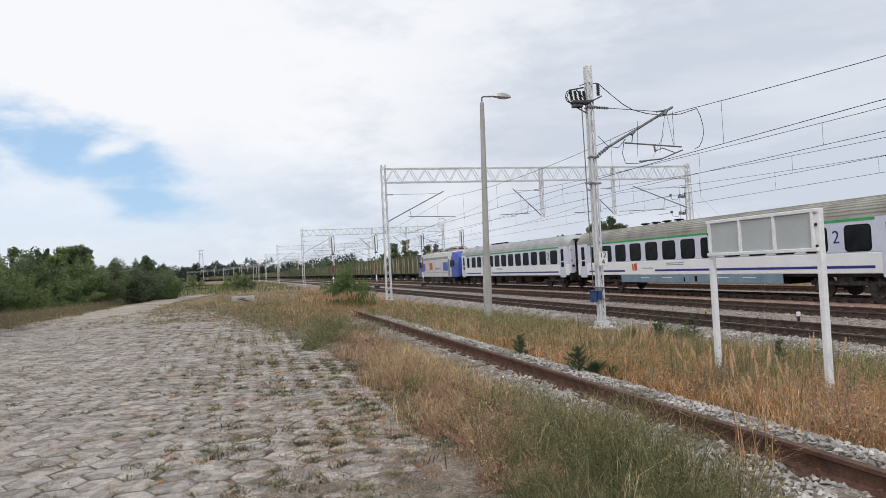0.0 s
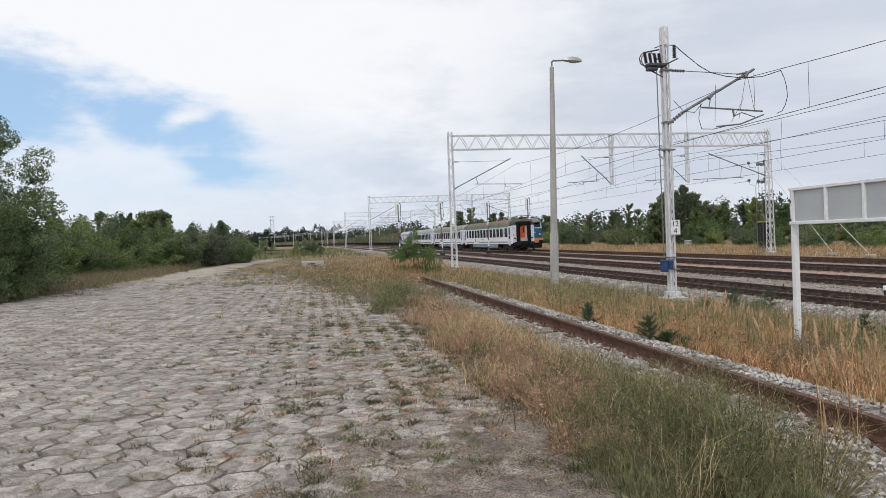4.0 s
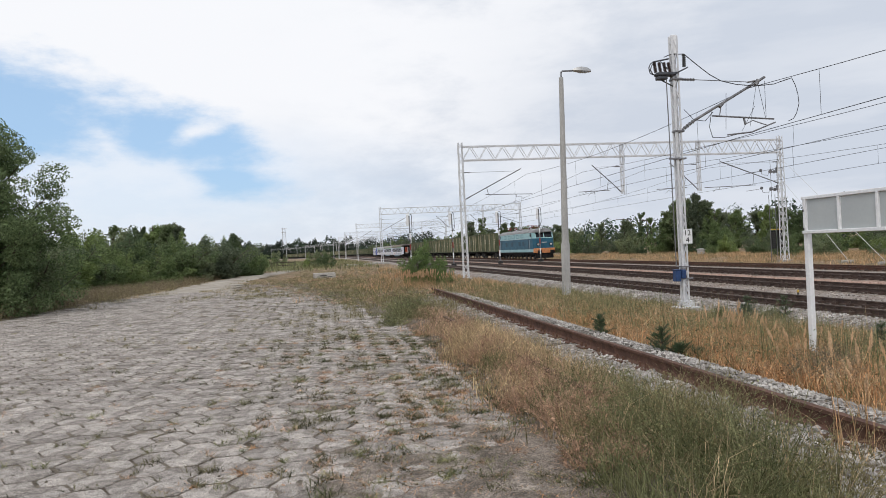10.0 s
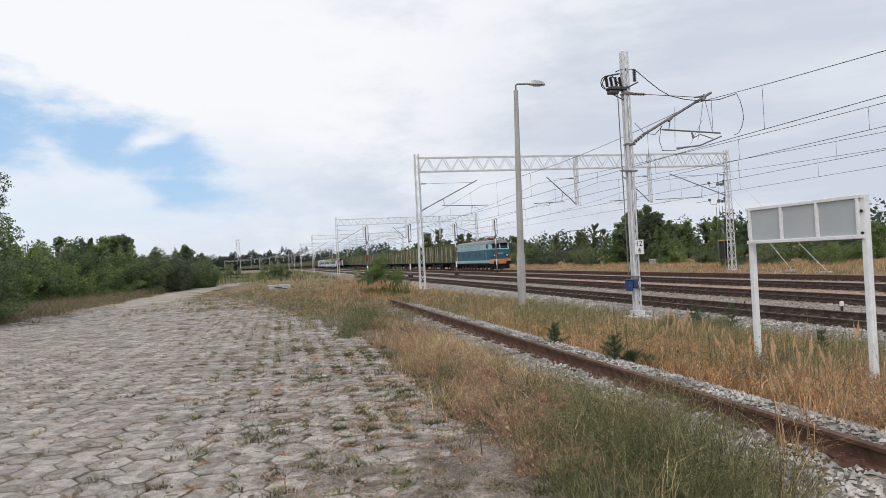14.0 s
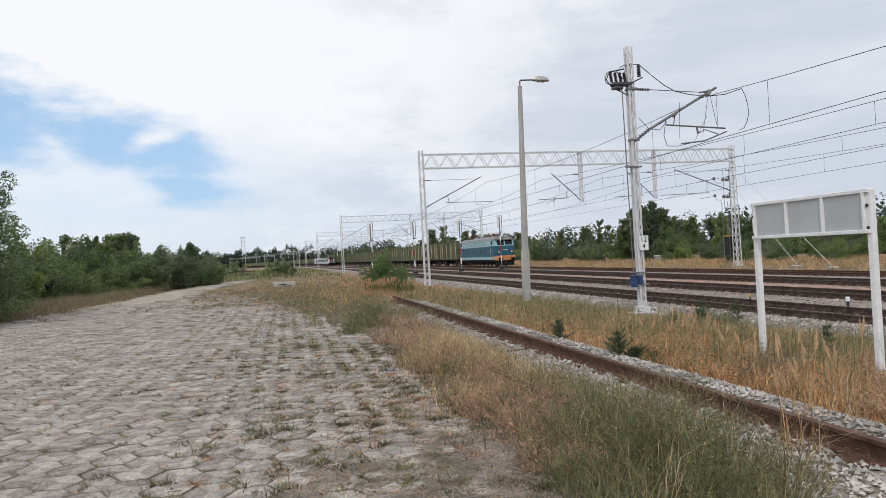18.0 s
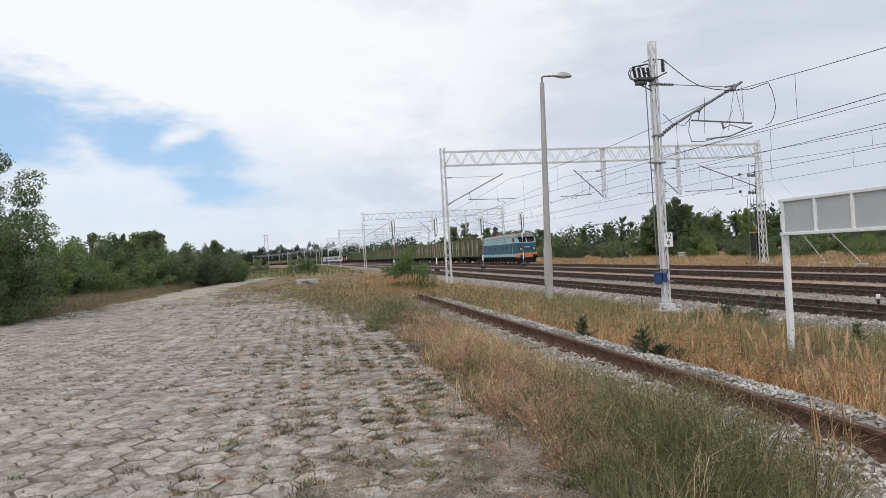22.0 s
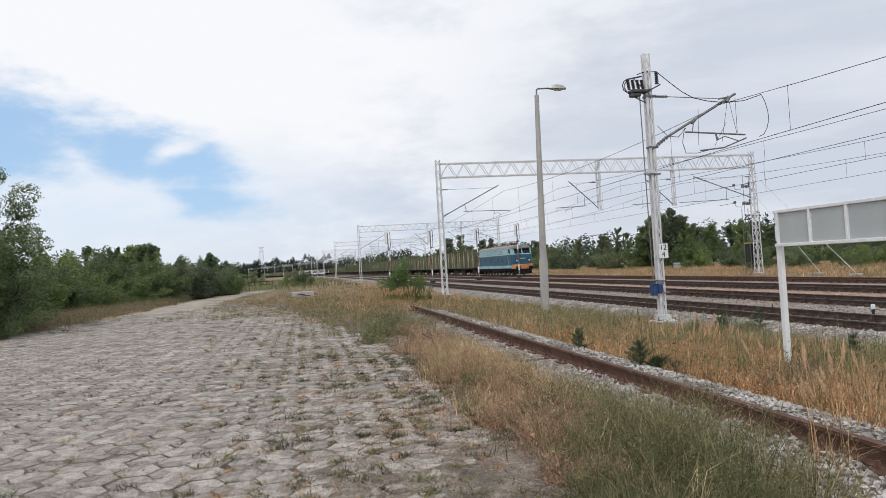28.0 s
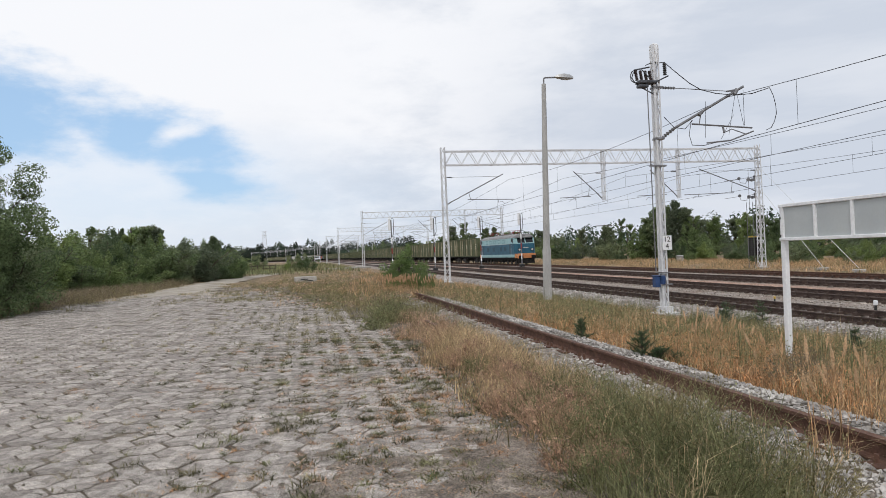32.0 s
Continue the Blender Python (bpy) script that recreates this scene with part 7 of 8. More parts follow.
sow("green_weeds", 700, (5.3, 12.5, 5, 24), lambda x, y: near_y(x, y), (0.45, 0.95), 0.004, 0.22, "grass_green", "tall single green stems on the slope", 5, 0.025)
sow("dry_grass", 360, (5.0, 10.5, 4, 18), lambda x, y: near_y(x, y), (0.5, 0.95), 0.0026, 0.5, "grass_straw", "tall pale dry straws on the slope", 6, 0.12, None, 0.9)
flecks("dry_weed_leaves", 46000, (5.0, 11.8, 3, 26), lambda x, y: near_y(x, y) * dry_side(x, y) * (0.3 + 0.7 * patch(x, y, 0.7, 1)), (0.06, 0.26), 0.016, "weed_rust", "crumpled rust-brown leaves of dried weeds")
flecks("dry_weed_leaves", 16000, (5.0, 11.8, 3, 26), lambda x, y: near_y(x, y) * (0.3 + 0.7 * patch(x, y, 0.6, 5)), (0.08, 0.34), 0.014, "grass_straw", "pale crumpled leaves of dried weeds")
flecks("weed_leaves", 22000, (5.0, 12.4, 4, 32), lambda x, y: near_y(x, y) * lush_side(x, y) * patch(x, y, 0.6, 1.0) ** 2, (0.1, 0.5), 0.017, "grass_green", "small green leaves of weeds")
flecks("dry_weed_leaves", 10000, (1.7, 3.3, 5, 18), lambda x, y: near_y(x, y) * np.clip((x - 1.95 - 0.28 * np.sin(y * 1.7)) / 0.35, 0.05, 1) * np.clip(1.0 - (x - 2.5) / 0.6, 0.15, 1), (0.05, 0.28), 0.015, "weed_brown", "crumpled brown leaves of dead weeds")
# beyond the end of the siding and the paving
sow("dry_grass", 3000, (-2.5, 10, 24, 75), lambda x, y: np.clip(26 / y, 0, 1) * np.clip(-0.1 + 0.2 * x, 0.03, 1) * patch(x, y, 0.4, 5), (0.15, 0.45), 0.009, 0.6, "grass_gold", "golden dry grass beyond the paving", 12, 0.1)
sow("olive_weeds", 20000, (-3.5, 10, 19, 75), lambda x, y: np.clip(24 / y, 0, 1) * (x > -2 - (y - 20) * 0.2) * (x > np.interp(y, [19, 25, 38], [0.8, 0.0, -2.5])) * (0.3 + 0.7 * patch(x, y, 0.35, 7)), (0.04, 0.22), 0.007, 1.1, "grass_olive", "olive weeds beyond the paving", 12, 0.14)
sow("green_weeds", 4500, (0.6, 5, 16, 40), lambda x, y: np.clip(22 / y, 0, 1) * patch(x, y, 0.5, 9), (0.08, 0.34), 0.006, 1.0, "grass_olive", "green weeds by the end of the siding", 14, 0.14)
sow("dead_weeds", 7000, (-4.5, 8, 21, 60), lambda x, y: np.clip(24 / y, 0, 1) * (x > np.interp(y, [19, 25, 38, 60], [1.0, -0.6, -4.0, -5.0])) * (0.2 + 0.8 * patch(x, y, 0.6, 1)), (0.03, 0.15), 0.007, 1.1, "grass_dull", "dead brown weeds beyond the paving", 12, 0.14)
sow("dry_grass", 1600, (-12, 2, 33, 52), lambda x, y: np.clip(30 / y, 0, 1) * (np.abs(x + 7.2) > 1.4 + 0.5 * np.sin(y * 1.3)) * (0.1 + 0.9 * patch(x, y, 0.7, 3) ** 2), (0.05, 0.22), 0.010, 0.9, "grass_straw", "short straw grass spreading over the end of the paving", 12, 0.16)
sow("dead_weeds", 7000, (-12, 2, 28, 52), lambda x, y: np.clip(30 / y, 0, 1) * (np.abs(x + 7.2) > 1.1 + 0.5 * np.sin(y * 1.3)) * (0.05 + 0.95 * patch(x, y, 0.8, 7) ** 2), (0.05, 0.2), 0.010, 0.9, "grass_olive", "olive weeds spreading over the end of the paving", 12, 0.16)
flecks("dry_weed_leaves", 9000, (-3, 8, 22, 55), lambda x, y: np.clip(24 / y, 0, 1) * (x > np.interp(y, [19, 25, 38], [1.0, -0.4, -3.0])) * patch(x, y, 0.7, 1), (0.05, 0.22), 0.03, "weed_brown", "crumpled brown leaves of dead weeds")
flecks("weed_leaves", 9000, (-3, 8, 22, 55), lambda x, y: np.clip(24 / y, 0, 1) * (x > np.interp(y, [19, 25, 38], [1.0, -0.4, -3.0])) * patch(x, y, 0.7, 6), (0.05, 0.26), 0.03, "grass_green", "small green leaves of weeds")
# litter of dry leaves where the paving meets the verge
for n_, mat_, word_ in ((7000, "weed_brown", "brown"), (5000, "grass_olive", "olive"), (3500, "weed_rust", "rust-red")):
    flecks("leaf_litter", n_, (-0.6, 2.1, 3.0, 9.5), lambda x, y: np.clip(0.25 + 0.4 * x, 0.05, 1) * patch(x, y, 1.4, n_ * 0.001), (0.0, 0.025), 0.011, mat_, word_ + " leaf litter scattered over grit and paving")
# verge between paving and siding
ragged = lambda x, y: np.clip((x - 1.95 - 0.28 * np.sin(y * 1.7) - 0.18 * np.sin(y * 4.1 + 1)) / 0.35, 0.05, 1)
sow("dead_weeds", 5200, (1.5, 3.3, 5.6, 18), lambda x, y: near_y(x, y) * ragged(x, y) * np.clip(1.0 - (x - 2.5) / 0.6, 0.12, 1) * (0.3 + 0.7 * patch(x, y, 0.8, 2)), (0.06, 0.30), 0.0042, 1.2, "weed_brown", "dead brown weeds along the siding", 12, 0.09)
sow("dry_grass", 6500, (1.7, 3.0, 7, 13), lambda x, y: ragged(x, y) * (0.2 + 0.8 * patch(x, y, 0.9, 6)), (0.10, 0.36), 0.0045, 0.9, "grass_straw", "pale straw tussocks along the siding", 20, 0.13)
sow("olive_weeds", 3200, (1.5, 3.3, 4.2, 20), lambda x, y: near_y(x, y) * ragged(x, y) * patch(x, y, 0.9, 2), (0.08, 0.34), 0.0045, 1.1, "grass_olive", "olive weeds along the siding", 16, 0.12)
# strip at the foot of the left thicket
foot = lambda x, y, d: np.clip(30 / y, 0, 1) * (x < np.interp(y, [22, 26, 33, 41, 75], [-11, -10.6, -10.2, -9.2, -8.9]) + d)
sow("dry_grass", 26000, (-16, -8, 22, 75), lambda x, y: foot(x, y, 0.0), (0.2, 0.75), 0.0045, 1.1, "grass_dull", "tall dull grass at the foot of the thicket", 14, 0.25)
sow("green_grass", 14000, (-16, -8, 22, 75), lambda x, y: foot(x, y, 0.1) * patch(x, y, 0.6, 3), (0.2, 0.7), 0.0045, 1.1, "grass_olive", "dull green grass at the foot of the thicket", 14, 0.25)
flecks("dry_weed_leaves", 16000, (-15, -8, 22, 75), lambda x, y: foot(x, y, 0.2), (0.1, 0.6), 0.03, "grass_dull", "grey-brown seed heads at the foot of the thicket")
# beyond the line
sow("dry_grass", 30000, (33.5, 50, 34, 125), lambda x, y: np.clip(50 / y, 0, 1) * patch(x, y, 0.25, 2), (0.15, 0.5), 0.009, 0.8, "grass_gold", "tall straw grass beyond the tracks", 10, 0.3)
sow("dry_grass", 10000, (33.5, 50, 34, 125), lambda x, y: np.clip(50 / y, 0, 1) * patch(x, y, 0.3, 5), (0.15, 0.5), 0.010, 0.8, "grass_olive", "olive grass beyond the tracks", 10, 0.3)
sow("meadow_grass", 9000, (-30, 6, 75, 220), lambda x, y: np.clip(80 / y, 0, 1), (0.3, 0.8), 0.03, 0.5, "grass_green", "rough meadow grass in the distance", 8, 0.5)


def strip_tags(o):
    for key in ("label", "category"):
        if key in o:
            del o[key]
    return o


def broom_bush(x, y, r, h, n, material, label, seed, leaf=0.010, leaves=1.2, lean=0.55):
    """A wispy many-stemmed weed: fine stems that fork, with sparse small leaves."""
    rng = np.random.default_rng(seed)
    t = thing("wild_bush", label, "bush", None, "wild bushes on the verge")
    t.location = (x, y, float(ground_z(x, y)) - 0.02)
    a = rng.uniform(0, 6.28, n)
    d = np.sqrt(rng.uniform(0, 1, n)) * r
    out = np.stack([np.cos(a), np.sin(a)], 1)
    root = out * (d * 0.45)[:, None]
    hh = h * (1 - 0.5 * (d / r) ** 2) * rng.uniform(0.55, 1.15, n)
    spread_ = out * (d * 0.75)[:, None] + rng.normal(0, 0.11 * h, (n, 2))
    p0 = np.column_stack([root, np.zeros(n)])
    p1 = np.column_stack([root + spread_ * 0.45, hh * 0.55])
    p2 = np.column_stack([root + spread_, hh])
    vs, qs, ts, base = [], [], [], 0

    def strand(a0, a1, a2, w):
        nonlocal base
        m = len(a0)
        side = np.cross(a2 - a0, rng.normal(size=(m, 3)))
        side /= np.linalg.norm(side, axis=1, keepdims=True) + 1e-9
        v = np.stack([a0 - side * w, a0 + side * w, a1 + side * w * 0.8, a1 - side * w * 0.8, a2], 1).reshape(-1, 3)
        k = base + np.arange(m)[:, None] * 5
        vs.append(v)
        qs.append(k + np.array([[0, 1, 2, 3]]))
        ts.append(k + np.array([[3, 2, 4]]))
        base += m * 5
    strand(p0, p1, p2, 0.0025)
    tips = []
    for k in range(3):
        f = rng.uniform(0.3, 0.9, (n, 1))
        q0 = np.where(f < 0.55, p0 + (p1 - p0) * f / 0.55, p1 + (p2 - p1) * (f - 0.55) / 0.45)
        ln = (hh * rng.uniform(0.18, 0.42, n))[:, None]
        dr = rng.normal(0, 0.6, (n, 3)) + np.array([0, 0, 0.75])
        dr /= np.linalg.norm(dr, axis=1, keepdims=True)
        strand(q0, q0 + dr * ln * 0.5, q0 + dr * ln + np.array([0, 0, 0.01]), 0.0018)
        tips.append((q0, dr, ln))
    o = new("twig_mass", fast_mesh("twig_mass", np.concatenate(vs), np.concatenate(qs), np.concatenate(ts), material))
    o.parent = t
    tagged(o, kind="stuff")
    m = int(n * leaves)
    q0, dr, ln = tips[0]
    k = rng.integers(0, n, m)
    p = q0[k] + dr[k] * ln[k] * rng.uniform(0, 1, (m, 1)) + rng.normal(0, 0.015, (m, 3))
    v, q = leaf_cloud(rng, [((0, 0, 0), (1, 1, 1))], m, leaf, 0.2)
    v = v.reshape(-1, 4, 3)
    v = v - v.mean(1, keepdims=True) + p[:, None, :]
    cr = new("foliage", fast_mesh("foliage", v.reshape(-1, 3), q, np.zeros((0, 3), int), material))
    cr.parent = t
    return t


PINES = ((4.75, 11.5, 0.42, 0.24), (4.7, 9.15, 0.46, 0.26), (4.9, 9.0, 0.2, 0.2), (5.1, 8.85, 0.14, 0.16), (11.75, 17.6, 0.7, 0.34), (12.0, 16.4, 0.8, 0.36), (11.2, 16.9, 0.45, 0.34), (8.45, 9.3, 0.6, 0.2))
GREEN_BUSHES = ((2.35, 4.3, 0.45, 0.52, 190), (2.75, 4.75, 0.55, 0.72, 270), (2.25, 5.15, 0.4, 0.42, 120), (2.6, 5.5, 0.45, 0.58, 170), (2.95, 5.4, 0.4, 0.52, 70), (2.65, 3.95, 0.5, 0.6, 210), (2.4, 3.6, 0.45, 0.44, 160), (2.9, 3.6, 0.4, 0.48, 120), (2.5, 4.6, 0.5, 0.68, 100), (2.85, 4.2, 0.5, 0.7, 80), (2.75, 5.95, 0.4, 0.5, 110), (2.85, 6.5, 0.4, 0.45, 100), (2.5, 6.9, 0.35, 0.4, 80), (2.9, 7.3, 0.35, 0.4, 80), (2.2, 5.8, 0.3, 0.3, 80), (2.15, 8.8, 0.3, 0.35, 90), (1.95, 5.0, 0.32, 0.42, 90), (1.85, 4.35, 0.3, 0.36, 80), (2.1, 6.2, 0.35, 0.42, 90), (2.55, 7.9, 0.35, 0.4, 70))
BROWN_BUSHES = ((2.05, 4.6, 0.35, 0.32, 130), (2.15, 5.6, 0.4, 0.36, 170), (2.4, 6.2, 0.38, 0.36, 150), (2.7, 6.6, 0.35, 0.30, 90), (2.25, 7.0, 0.4, 0.38, 170), (2.35, 8.1, 0.45, 0.42, 200), (2.15, 9.3, 0.4, 0.45, 200), (2.5, 10.2, 0.45, 0.42, 200), (2.2, 11.5, 0.45, 0.45, 200), (2.5, 12.8, 0.5, 0.45, 200), (1.8, 4.8, 0.3, 0.3, 90), (2.0, 5.9, 0.34, 0.4, 120), (1.85, 6.6, 0.3, 0.32, 100))
for i_, (bx_, by_, br_, bh_, bn_) in enumerate(GREEN_BUSHES):
    broom_bush(bx_, by_, br_, bh_, int(bn_ * 1.25), ("grass_green", "grass_olive", "grass_green")[i_ % 3], "wispy grey-green many-stemmed weed bush beside the siding", 40 + i_, 0.0095, 7.0)
for i_ in range(12):
    broom_bush(5.3 + 0.28 * i_, 5.0 + (i_ * 7 % 12) * 0.3, 0.45, 0.34, 120, ("weed_brown", "grass_dull")[i_ % 2], "low dead brown weed on the slope below the board", 240 + i_, 0.014, 5.0)
for i_, (bx_, by_, br_, bh_, bn_) in enumerate(BROWN_BUSHES):
    broom_bush(bx_, by_, br_, bh_, bn_, "weed_brown", "dry brown branching weed beside the siding", 140 + i_, 0.016, 3.0)
sow("green_grass", 1500, (1.75, 2.6, 3.0, 4.6), None, (0.16, 0.40), 0.0032, 0.9, "grass_green", "fresh green grass at the foot of the bushes", 30, 0.07)
sow("dry_grass", 420, (1.9, 3.2, 3.4, 5.6), None, (0.35, 0.75), 0.0022, 1.1, "grass_straw", "pale dry straws arching through the bushes", 6, 0.05, None, 0.9)
sow("dry_grass", 2600, (2.05, 2.75, 8.6, 12.2), None, (0.15, 0.5), 0.0045, 0.9, "grass_straw", "bleached tussocks over the overgrown rail end", 26, 0.10)
sow("dry_grass", 1000, (1.95, 2.8, 6.2, 8.6), None, (0.10, 0.3), 0.005, 1.2, "grass_straw", "bleached tussocks between paving and siding", 24, 0.09)
for i_, (bx_, by_, br_, bh_, bn_) in enumerate(((1.75, 16.6, 0.55, 0.45, 300), (2.1, 18.2, 0.7, 0.6, 360), (1.45, 15.2, 0.4, 0.3, 200), (12.0, 17.0, 0.4, 0.5, 300), (9.4, 15.3, 0.32, 0.45, 240))):
    broom_bush(bx_, by_, br_, bh_, bn_, "grass_green", "small grey-green self-sown bush in dry grass", 60 + i_, 0.022, 2.0)


broom_bush(-12.3, 31.0, 0.5, 0.95, 90, "grass_straw", "tall pale grey-green weed at the foot of the thicket", 77, 0.03, 5.0)
broom_bush(-11.9, 32.0, 0.4, 0.7, 60, "grass_dull", "tall dull weed at the foot of the thicket", 78, 0.03, 5.0)


def young_pine(x, y, h, wide, seed):
    """A self-sown pine: a stem with whorls of upturned shoots, each a brush of needles."""
    rng = np.random.default_rng(seed)
    t = thing("young_pine", "small dark green self-sown pine in dry grass", "conifer", None, "self-sown pines on the slope")
    t.location = (x, y, float(ground_z(x, y)) - 0.03)
    part("stem", limb_mesh(rng, (0, 0, 0), (0.03, 0.02, 1), h * 0.92, 0.018), "bark", t)
    twigs, shoots = Mesh(), [(Vector((0, 0, h * 0.55)), Vector((0.02, 0.01, 1)), h * 0.45)]
    for k in range(5):
        z = h * (0.12 + 0.17 * k)
        n = 6 if k < 4 else 4
        for i in range(n):
            a = 6.28 * i / n + k * 0.7 + rng.uniform(-0.3, 0.3)
            ln = wide * (1.0 - 0.15 * k) * rng.uniform(0.5, 1.3)
            d = Vector((math.cos(a), math.sin(a), 0.45 + 0.16 * k + rng.normal(0, 0.25))).normalized()
            twigs.tube((0, 0, z), Vector((0, 0, z)) + d * ln, 0.007, 0.003, 5, False)
            shoots.append((Vector((0, 0, z)) + d * ln * 0.25, d, ln * 0.85))
    part("branch_mass", twigs, "bark", t)
    vs, ts = [], []
    for p, d, ln in shoots:
        for j in range(int(60 + 160 * ln)):
            f = rng.uniform(0, 1)
            q = p + d * (ln * f)
            w = (d * 0.7 + Vector(rng.normal(0, 0.6, 3))).normalized() * (0.07 * (1.1 - 0.3 * f))
            side = w.orthogonal().normalized() * 0.0028
            n = len(vs)
            vs += [q - side, q + side, q + w]
            ts.append((n, n + 1, n + 2))
    o = new("needle_mass", fast_mesh("needle_mass", [tuple(v) for v in vs], np.zeros((0, 4), int), ts, "pine_green"))
    o.parent = t
    tagged(o, kind="stuff")
    return t


def limb_mesh(rng, p, d, length, r):
    g = Mesh()
    limb(g, rng, p, d, length, r, 0.06, 5)
    return g


for i_, (px_, py_, ph_, pw_) in enumerate(PINES):
    young_pine(px_, py_, ph_, pw_, 300 + i_)


def plume_grass(x, y, r, n, h, seed):
    rng = np.random.default_rng(seed)
    t = thing("plume_grass", "tall golden reed grass with feathery seed heads", "grass", None, "clumps of reed grass")
    t.location = (x, y, float(ground_z(x, y)) - 0.03)
    stems, cores, heads = Mesh(), Mesh(), []
    for k in range(n):
        a, d = rng.uniform(0, 6.28), r * math.sqrt(rng.uniform(0, 1))
        bx, by = d * math.cos(a), d * math.sin(a)
        hh = h * rng.uniform(0.7, 1.1)
        lx, ly = rng.normal(0, 0.10, 2) * hh
        p0, p1, p2 = Vector((bx, by, 0)), Vector((bx + lx * 0.4, by + ly * 0.4, hh * 0.55)), Vector((bx + lx, by + ly, hh * 0.82))
        stems.tube(p0, p1, 0.0032, 0.0028, 4, False).tube(p1, p2, 0.0028, 0.002, 4, False)
        tip = p2 + Vector((lx * 0.5, ly * 0.5, hh * 0.2))
        knots = [p2.lerp(tip, f_) for f_ in (0.0, 0.3, 0.65, 1.0)]
        cores.tube(knots[0], knots[1], 0.003, 0.0085, 5, False).tube(knots[1], knots[2], 0.0085, 0.0065, 5, False).tube(knots[2], knots[3], 0.0065, 0.001, 5, False)
        for f_, w_ in ((0.05, 0.007), (0.2, 0.012), (0.35, 0.014), (0.5, 0.014), (0.65, 0.011), (0.8, 0.008), (0.95, 0.004)):
            heads.append((tuple(p2.lerp(tip, f_)), (w_, w_, 0.035)))
    tagged(part("stem_mass", stems, "grass_gold", t), kind="stuff")
    tagged(part("seed_head_core", cores, "plume", t), kind="stuff")
    v, q = leaf_cloud(rng, heads, n * 170, 0.0075 if y < 20 else 0.02, 0.1)
    hd = new("seed_head_mass", fast_mesh("seed_head_mass", v, q, np.zeros((0, 3), int), "plume"))
    hd.parent = t
    tagged(hd, kind="stuff")
    n2 = n * 7
    xy = np.stack([rng.normal(0, r * 0.7, n2), rng.normal(0, r * 0.7, n2)], 1)
    o = blades(rng, xy, np.zeros(n2), rng.uniform(0.25, 0.6, n2) * h, 0.003, 0.9, "blade_mass", "grass_gold", "")
    strip_tags(o).parent = t
    return t


for i_, (px_, py_, pr_, pn_, ph_) in enumerate(((4.6, 5.1, 0.24, 7, 0.8), (3.75, 4.45, 0.16, 6, 0.85), (5.2, 7.0, 0.2, 5, 0.62), (5.7, 7.5, 0.2, 3, 0.62), (5.1, 8.7, 0.25, 7, 0.78), (5.6, 8.9, 0.3, 9, 0.75), (6.2, 9.2, 0.3, 8, 0.72), (6.9, 10.8, 0.4, 8, 0.75), (5.4, 6.3, 0.2, 3, 0.7), (6.1, 6.1, 0.15, 3, 0.85), (7.2, 8.7, 0.3, 2, 0.55))):
    plume_grass(px_, py_, pr_, pn_, ph_, 80 + i_)
for i_, (px_, py_, pr_, pn_, ph_) in enumerate(((3.7, 30.5, 0.8, 50, 0.75), (4.4, 31.5, 0.8, 40, 0.75), (3.0, 31.5, 0.6, 22, 0.7), (5.2, 30.0, 0.6, 16, 0.7))):
    plume_grass(px_, py_, pr_, pn_, ph_, 110 + i_)


# weeds in the joints of the paving
def joint_tufts(name, n, box, weight, h, width, material, label, per, sp):
    c = scatter(rg, n // per, box, weight)
    col = np.round(c[:, 0] / (PITCH * 0.866))
    row = np.round((c[:, 1] - PITCH / 2 * (col % 2)) / PITCH)
    c = np.stack([col * PITCH * 0.866 + PITCH / 1.732, row * PITCH + PITCH / 2 * (col % 2)], 1)
    a = rg.uniform(0, 6.28, len(c))
    k = np.repeat(np.arange(len(c)), per)
    f = rg.normal(0, 1.0, len(k))
    side = rg.choice([0.0, 2.094, 4.189], len(c))
    bulk = np.exp(rg.normal(-0.15, 0.55, len(c)))[k]
    c = c + rg.normal(0, 0.05, c.shape)
    xy = c[k] + np.stack([np.cos(side[k]), np.sin(side[k])], 1) * (f * sp * bulk)[:, None] + rg.normal(0, 0.02, (len(k), 2)) * bulk[:, None]
    return blades(rg, xy, np.full(len(k), -0.012), rg.uniform(h[0], h[1], len(k)) * np.clip(bulk, 0.3, 1.2) * 0.8, width, 2.2, name, material, label)


in_yard = lambda x, y: (x < np.interp(y, [0, 14, 17, 25], [1.75, 1.65, 1.35, 0.3])) * np.clip(8.0 / y, 0, 1)
joint_tufts("joint_weeds", 9000, (-11, 1.8, 3, 30), lambda x, y: in_yard(x, y) * np.clip(0.5 + 0.2 * (x + 2), 0.22, 1) * patch(x, y, 1.3, 1), (0.02, 0.085), 0.0028, "grass_olive", "small olive weeds in the paving joints", 22, 0.05)
joint_tufts("joint_weeds", 2600, (-6, 1.9, 3, 18), lambda x, y: in_yard(x, y) * np.clip(0.15 + 0.4 * x, 0.04, 1) * patch(x, y, 1.7, 3), (0.025, 0.09), 0.0026, "weed_rust", "small rust-red weeds in the paving joints", 22, 0.05)
joint_tufts("joint_weeds", 2600, (-5, 1.9, 3, 18), lambda x, y: in_yard(x, y) * np.clip(0.2 + 0.4 * x, 0.05, 1) * patch(x, y, 1.1, 5), (0.03, 0.12), 0.0026, "grass_green", "small green weeds in the paving joints", 24, 0.05)
joint_tufts("joint_weeds", 5200, (-6, 1.0, 13, 36), lambda x, y: (x < np.interp(y, [13, 17, 25, 36], [1.5, 1.2, 0.3, -1.9])) * np.clip(16 / y, 0, 1) * np.clip(1.0 + 0.25 * x, 0.1, 1) * patch(x, y, 0.9, 2), (0.04, 0.16), 0.005, "grass_olive", "olive weeds spreading over the paving", 14, 0.08)


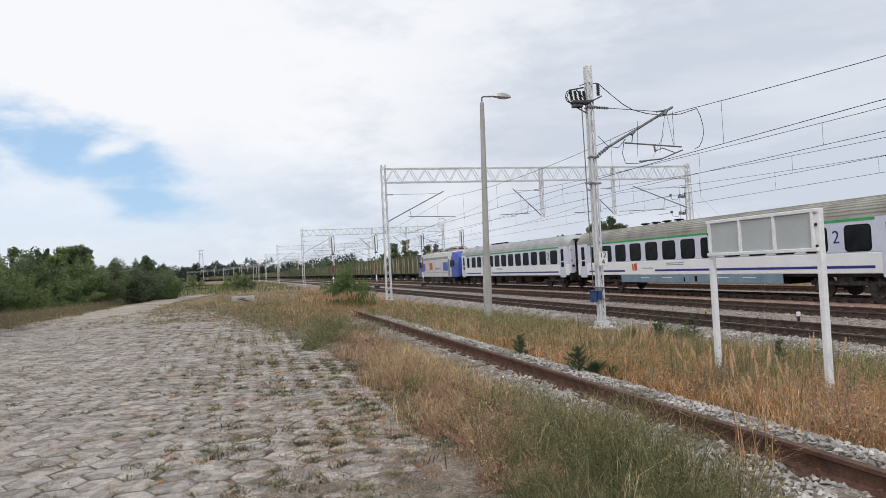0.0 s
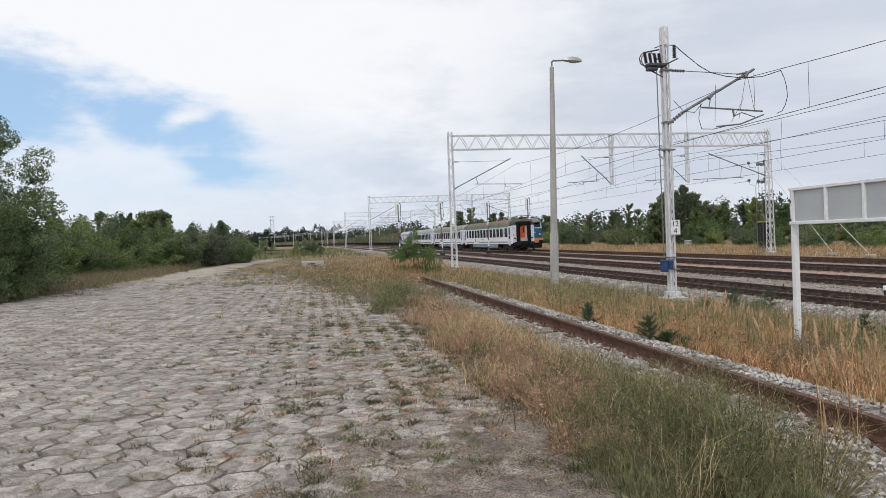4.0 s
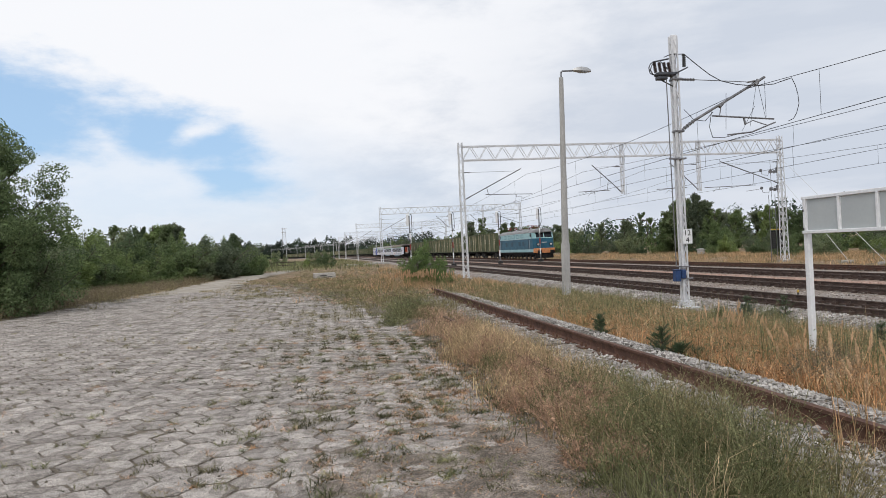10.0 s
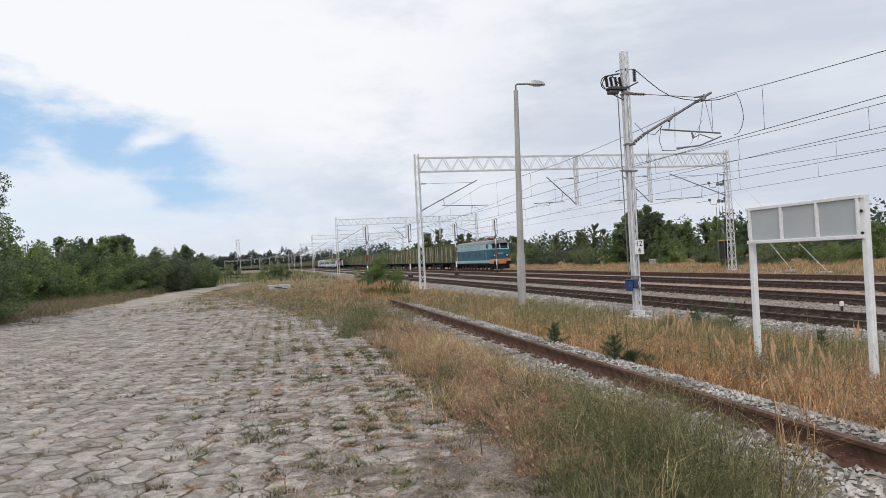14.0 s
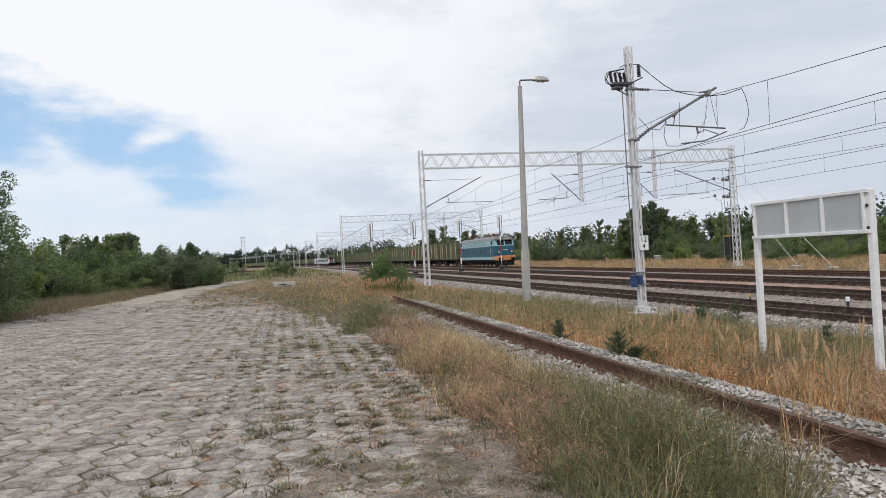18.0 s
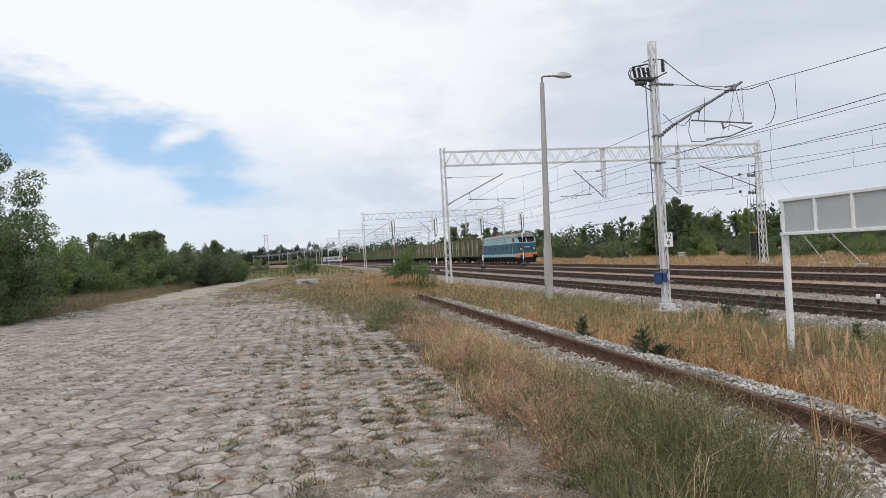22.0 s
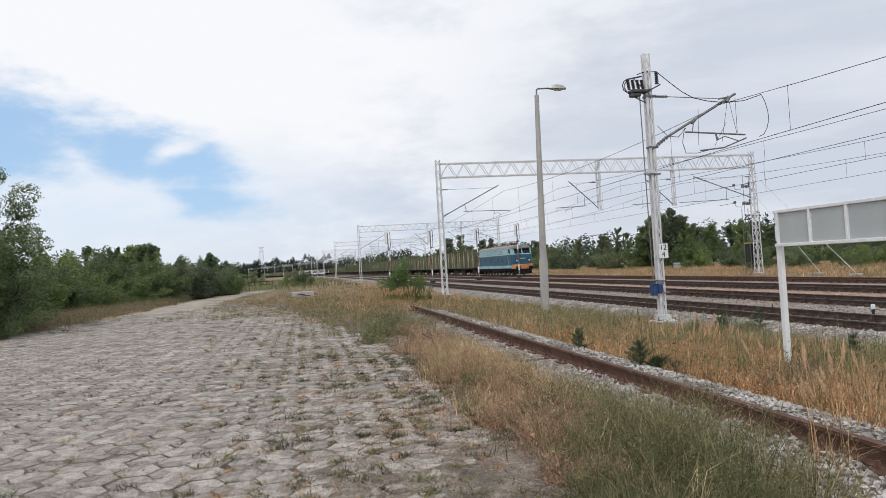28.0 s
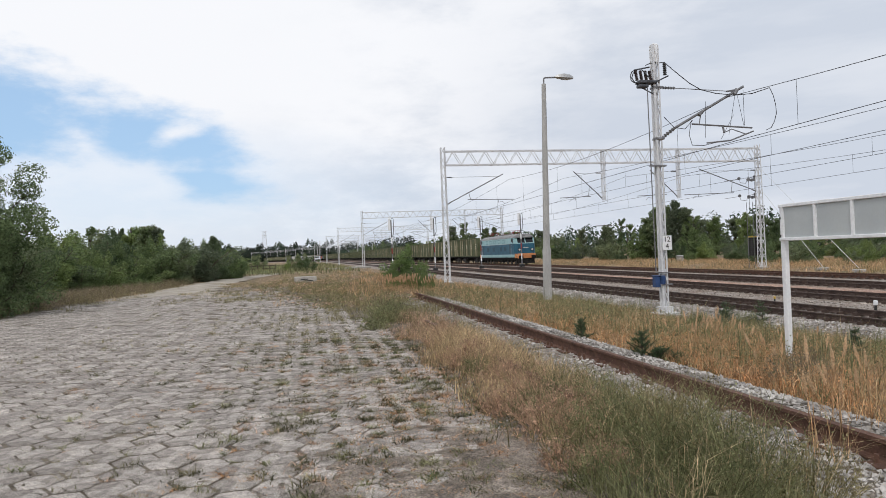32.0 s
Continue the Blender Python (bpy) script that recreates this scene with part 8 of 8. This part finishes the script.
spread_in = lambda x, y: (x < np.interp(y, [0, 14, 17, 25], [1.8, 1.7, 1.35, 0.3])) * np.clip(7.0 / y, 0, 1) * np.clip(0.55 + 0.28 * x, 0.05, 1)
joint_tufts("joint_weeds", 15000, (-5, 1.9, 3, 14), lambda x, y: spread_in(x, y) * patch(x, y, 2.3, 1) ** 2, (0.02, 0.10), 0.0038, "joint_green", "ragged olive weeds in the paving joints", 50, 0.042)
joint_tufts("joint_weeds", 14000, (-4, 1.9, 3, 14), lambda x, y: spread_in(x, y) * patch(x, y, 1.5, 2) ** 2, (0.008, 0.05), 0.004, "weed_rust", "low rust-red mats in the paving joints", 70, 0.06)
joint_tufts("joint_weeds", 9500, (-4, 1.9, 3, 14), lambda x, y: spread_in(x, y) * patch(x, y, 2.0, 4) ** 2, (0.02, 0.11), 0.0038, "grass_green", "ragged green weeds in the paving joints", 40, 0.05)
joint_tufts("joint_weeds", 11000, (-4, 1.9, 3, 14), lambda x, y: spread_in(x, y) * patch(x, y, 1.8, 6) ** 2, (0.015, 0.08), 0.0038, "weed_brown", "dead brown weeds in the paving joints", 40, 0.06)
joint_tufts("joint_weeds", 12000, (-11, 1, 3.5, 24), lambda x, y: np.clip(9 / y, 0, 1), (0.01, 0.06), 0.005, "joint_green", "scattered small dark weeds in the paving joints", 16, 0.03)
joint_tufts("joint_weeds", 5000, (-3.5, 1.5, 8, 26), lambda x, y: (x < np.interp(y, [8, 14, 17, 26], [1.7, 1.6, 1.2, 0.2])) * np.clip(11 / y, 0, 1) * np.clip(0.9 + 0.3 * x, 0.1, 1), (0.02, 0.10), 0.006, "joint_green", "olive weeds along the rows of pavers", 20, 0.07)


spots = []
for _ in range(15000):
    y = 2.8 + 8 * _r.random() ** 1.6
    x = 1.95 - 9 * _r.random() ** 1.5
    spots.append((x, y, 0.004))
dark_spots = [(1.9 - 8 * _r.random() ** 1.2, 3.0 + 6 * _r.random() ** 1.4, 0.005) for _ in range(420)]
stones("soil_clods", dark_spots, 0.015, "joint_soil", "dark crumbs of soil scattered on the paving")
stones("grit_pebbles", spots, 0.0085, "stone", "small loose pebbles on the paving")


# ---------------------------------------------------------------- pavers
rp = random.Random(7)


def paver_rings(cx, cy, r, z, tilt_x, tilt_y, turn):
    """The top and the shoulder of a worn hexagonal slab with chipped corners."""
    top, low = [], []
    for k in range(6):
        a = radians(60 * k + turn)
        chip = 1 - abs(rp.gauss(0, 0.028))
        for ring, rr, dz in ((top, (r - 0.008) * chip, 0.0), (low, r * chip, -0.007)):
            dx, dy = rr * math.cos(a), rr * math.sin(a)
            ring.append((cx + dx, cy + dy, z + dz + dx * tilt_x + dy * tilt_y))
    return top, low


hexes = []
for row in range(-22, 110):
    for col in range(-41, 8):
        x, y = col * PITCH * 0.866, row * PITCH + (PITCH / 2 if col % 2 else 0)
        if y > 38 or x > right_edge(y) + rp.uniform(-0.15, 0.2) or x < left_edge(y) + rp.uniform(0, 0.5):
            continue
        if y > 20 and rp.random() < 0.02 + 0.015 * (y - 20) * (1 if x > -4 else 0.4):
            continue
        hexes.append((x + rp.gauss(0, 0.006), y + rp.gauss(0, 0.006)))
chosen = sorted(hexes, key=lambda p: (p[0] - 0.2) ** 2 * 1.4 + (p[1] - 8.0) ** 2)[:300]
chosen_set = set(chosen)
paver_shapes = []
for k in range(12):
    t_, l_ = paver_rings(0, 0, 0.1955, 0, rp.gauss(0, 0.007), rp.gauss(0, 0.007), rp.uniform(-1.5, 1.5))
    paver_shapes.append(Mesh().add(t_ + l_ + [(p[0], p[1], -0.08) for p in l_], [tuple(range(6))] + [(k_ + 6, (k_ + 1) % 6 + 6, (k_ + 1) % 6, k_) for k_ in range(6)] + [(k_ + 12, (k_ + 1) % 6 + 12, (k_ + 1) % 6 + 6, k_ + 6) for k_ in range(6)]).data("paver", "paver"))
rest = Mesh()
for x, y in hexes:
    z = rp.gauss(0.0045, 0.002)
    if (x, y) in chosen_set:
        ob = new("paver", paver_shapes[rp.randrange(12)])
        ob.parent = yard
        ob.matrix_basis = pose(x, y, z, 0, 0, 60 * rp.randrange(6))
    else:
        t_, l_ = paver_rings(x, y, 0.1945 if y < 9 else 0.187, z, rp.gauss(0, 0.008), rp.gauss(0, 0.008), rp.uniform(-1.5, 1.5))
        rest.add(t_ + l_, [tuple(range(6))] + [(k_ + 6, (k_ + 1) % 6 + 6, (k_ + 1) % 6, k_) for k_ in range(6)])
tagged(part("pavers", rest, "paver_far", yard), kind="stuff")


def motions():
    for car, ahead in PASSENGER_TRAIN:
        walk(car, [(t, stand(s + ahead, TRACKS["c"], RAIL_Z)) for t, s in TAIL])


motions()
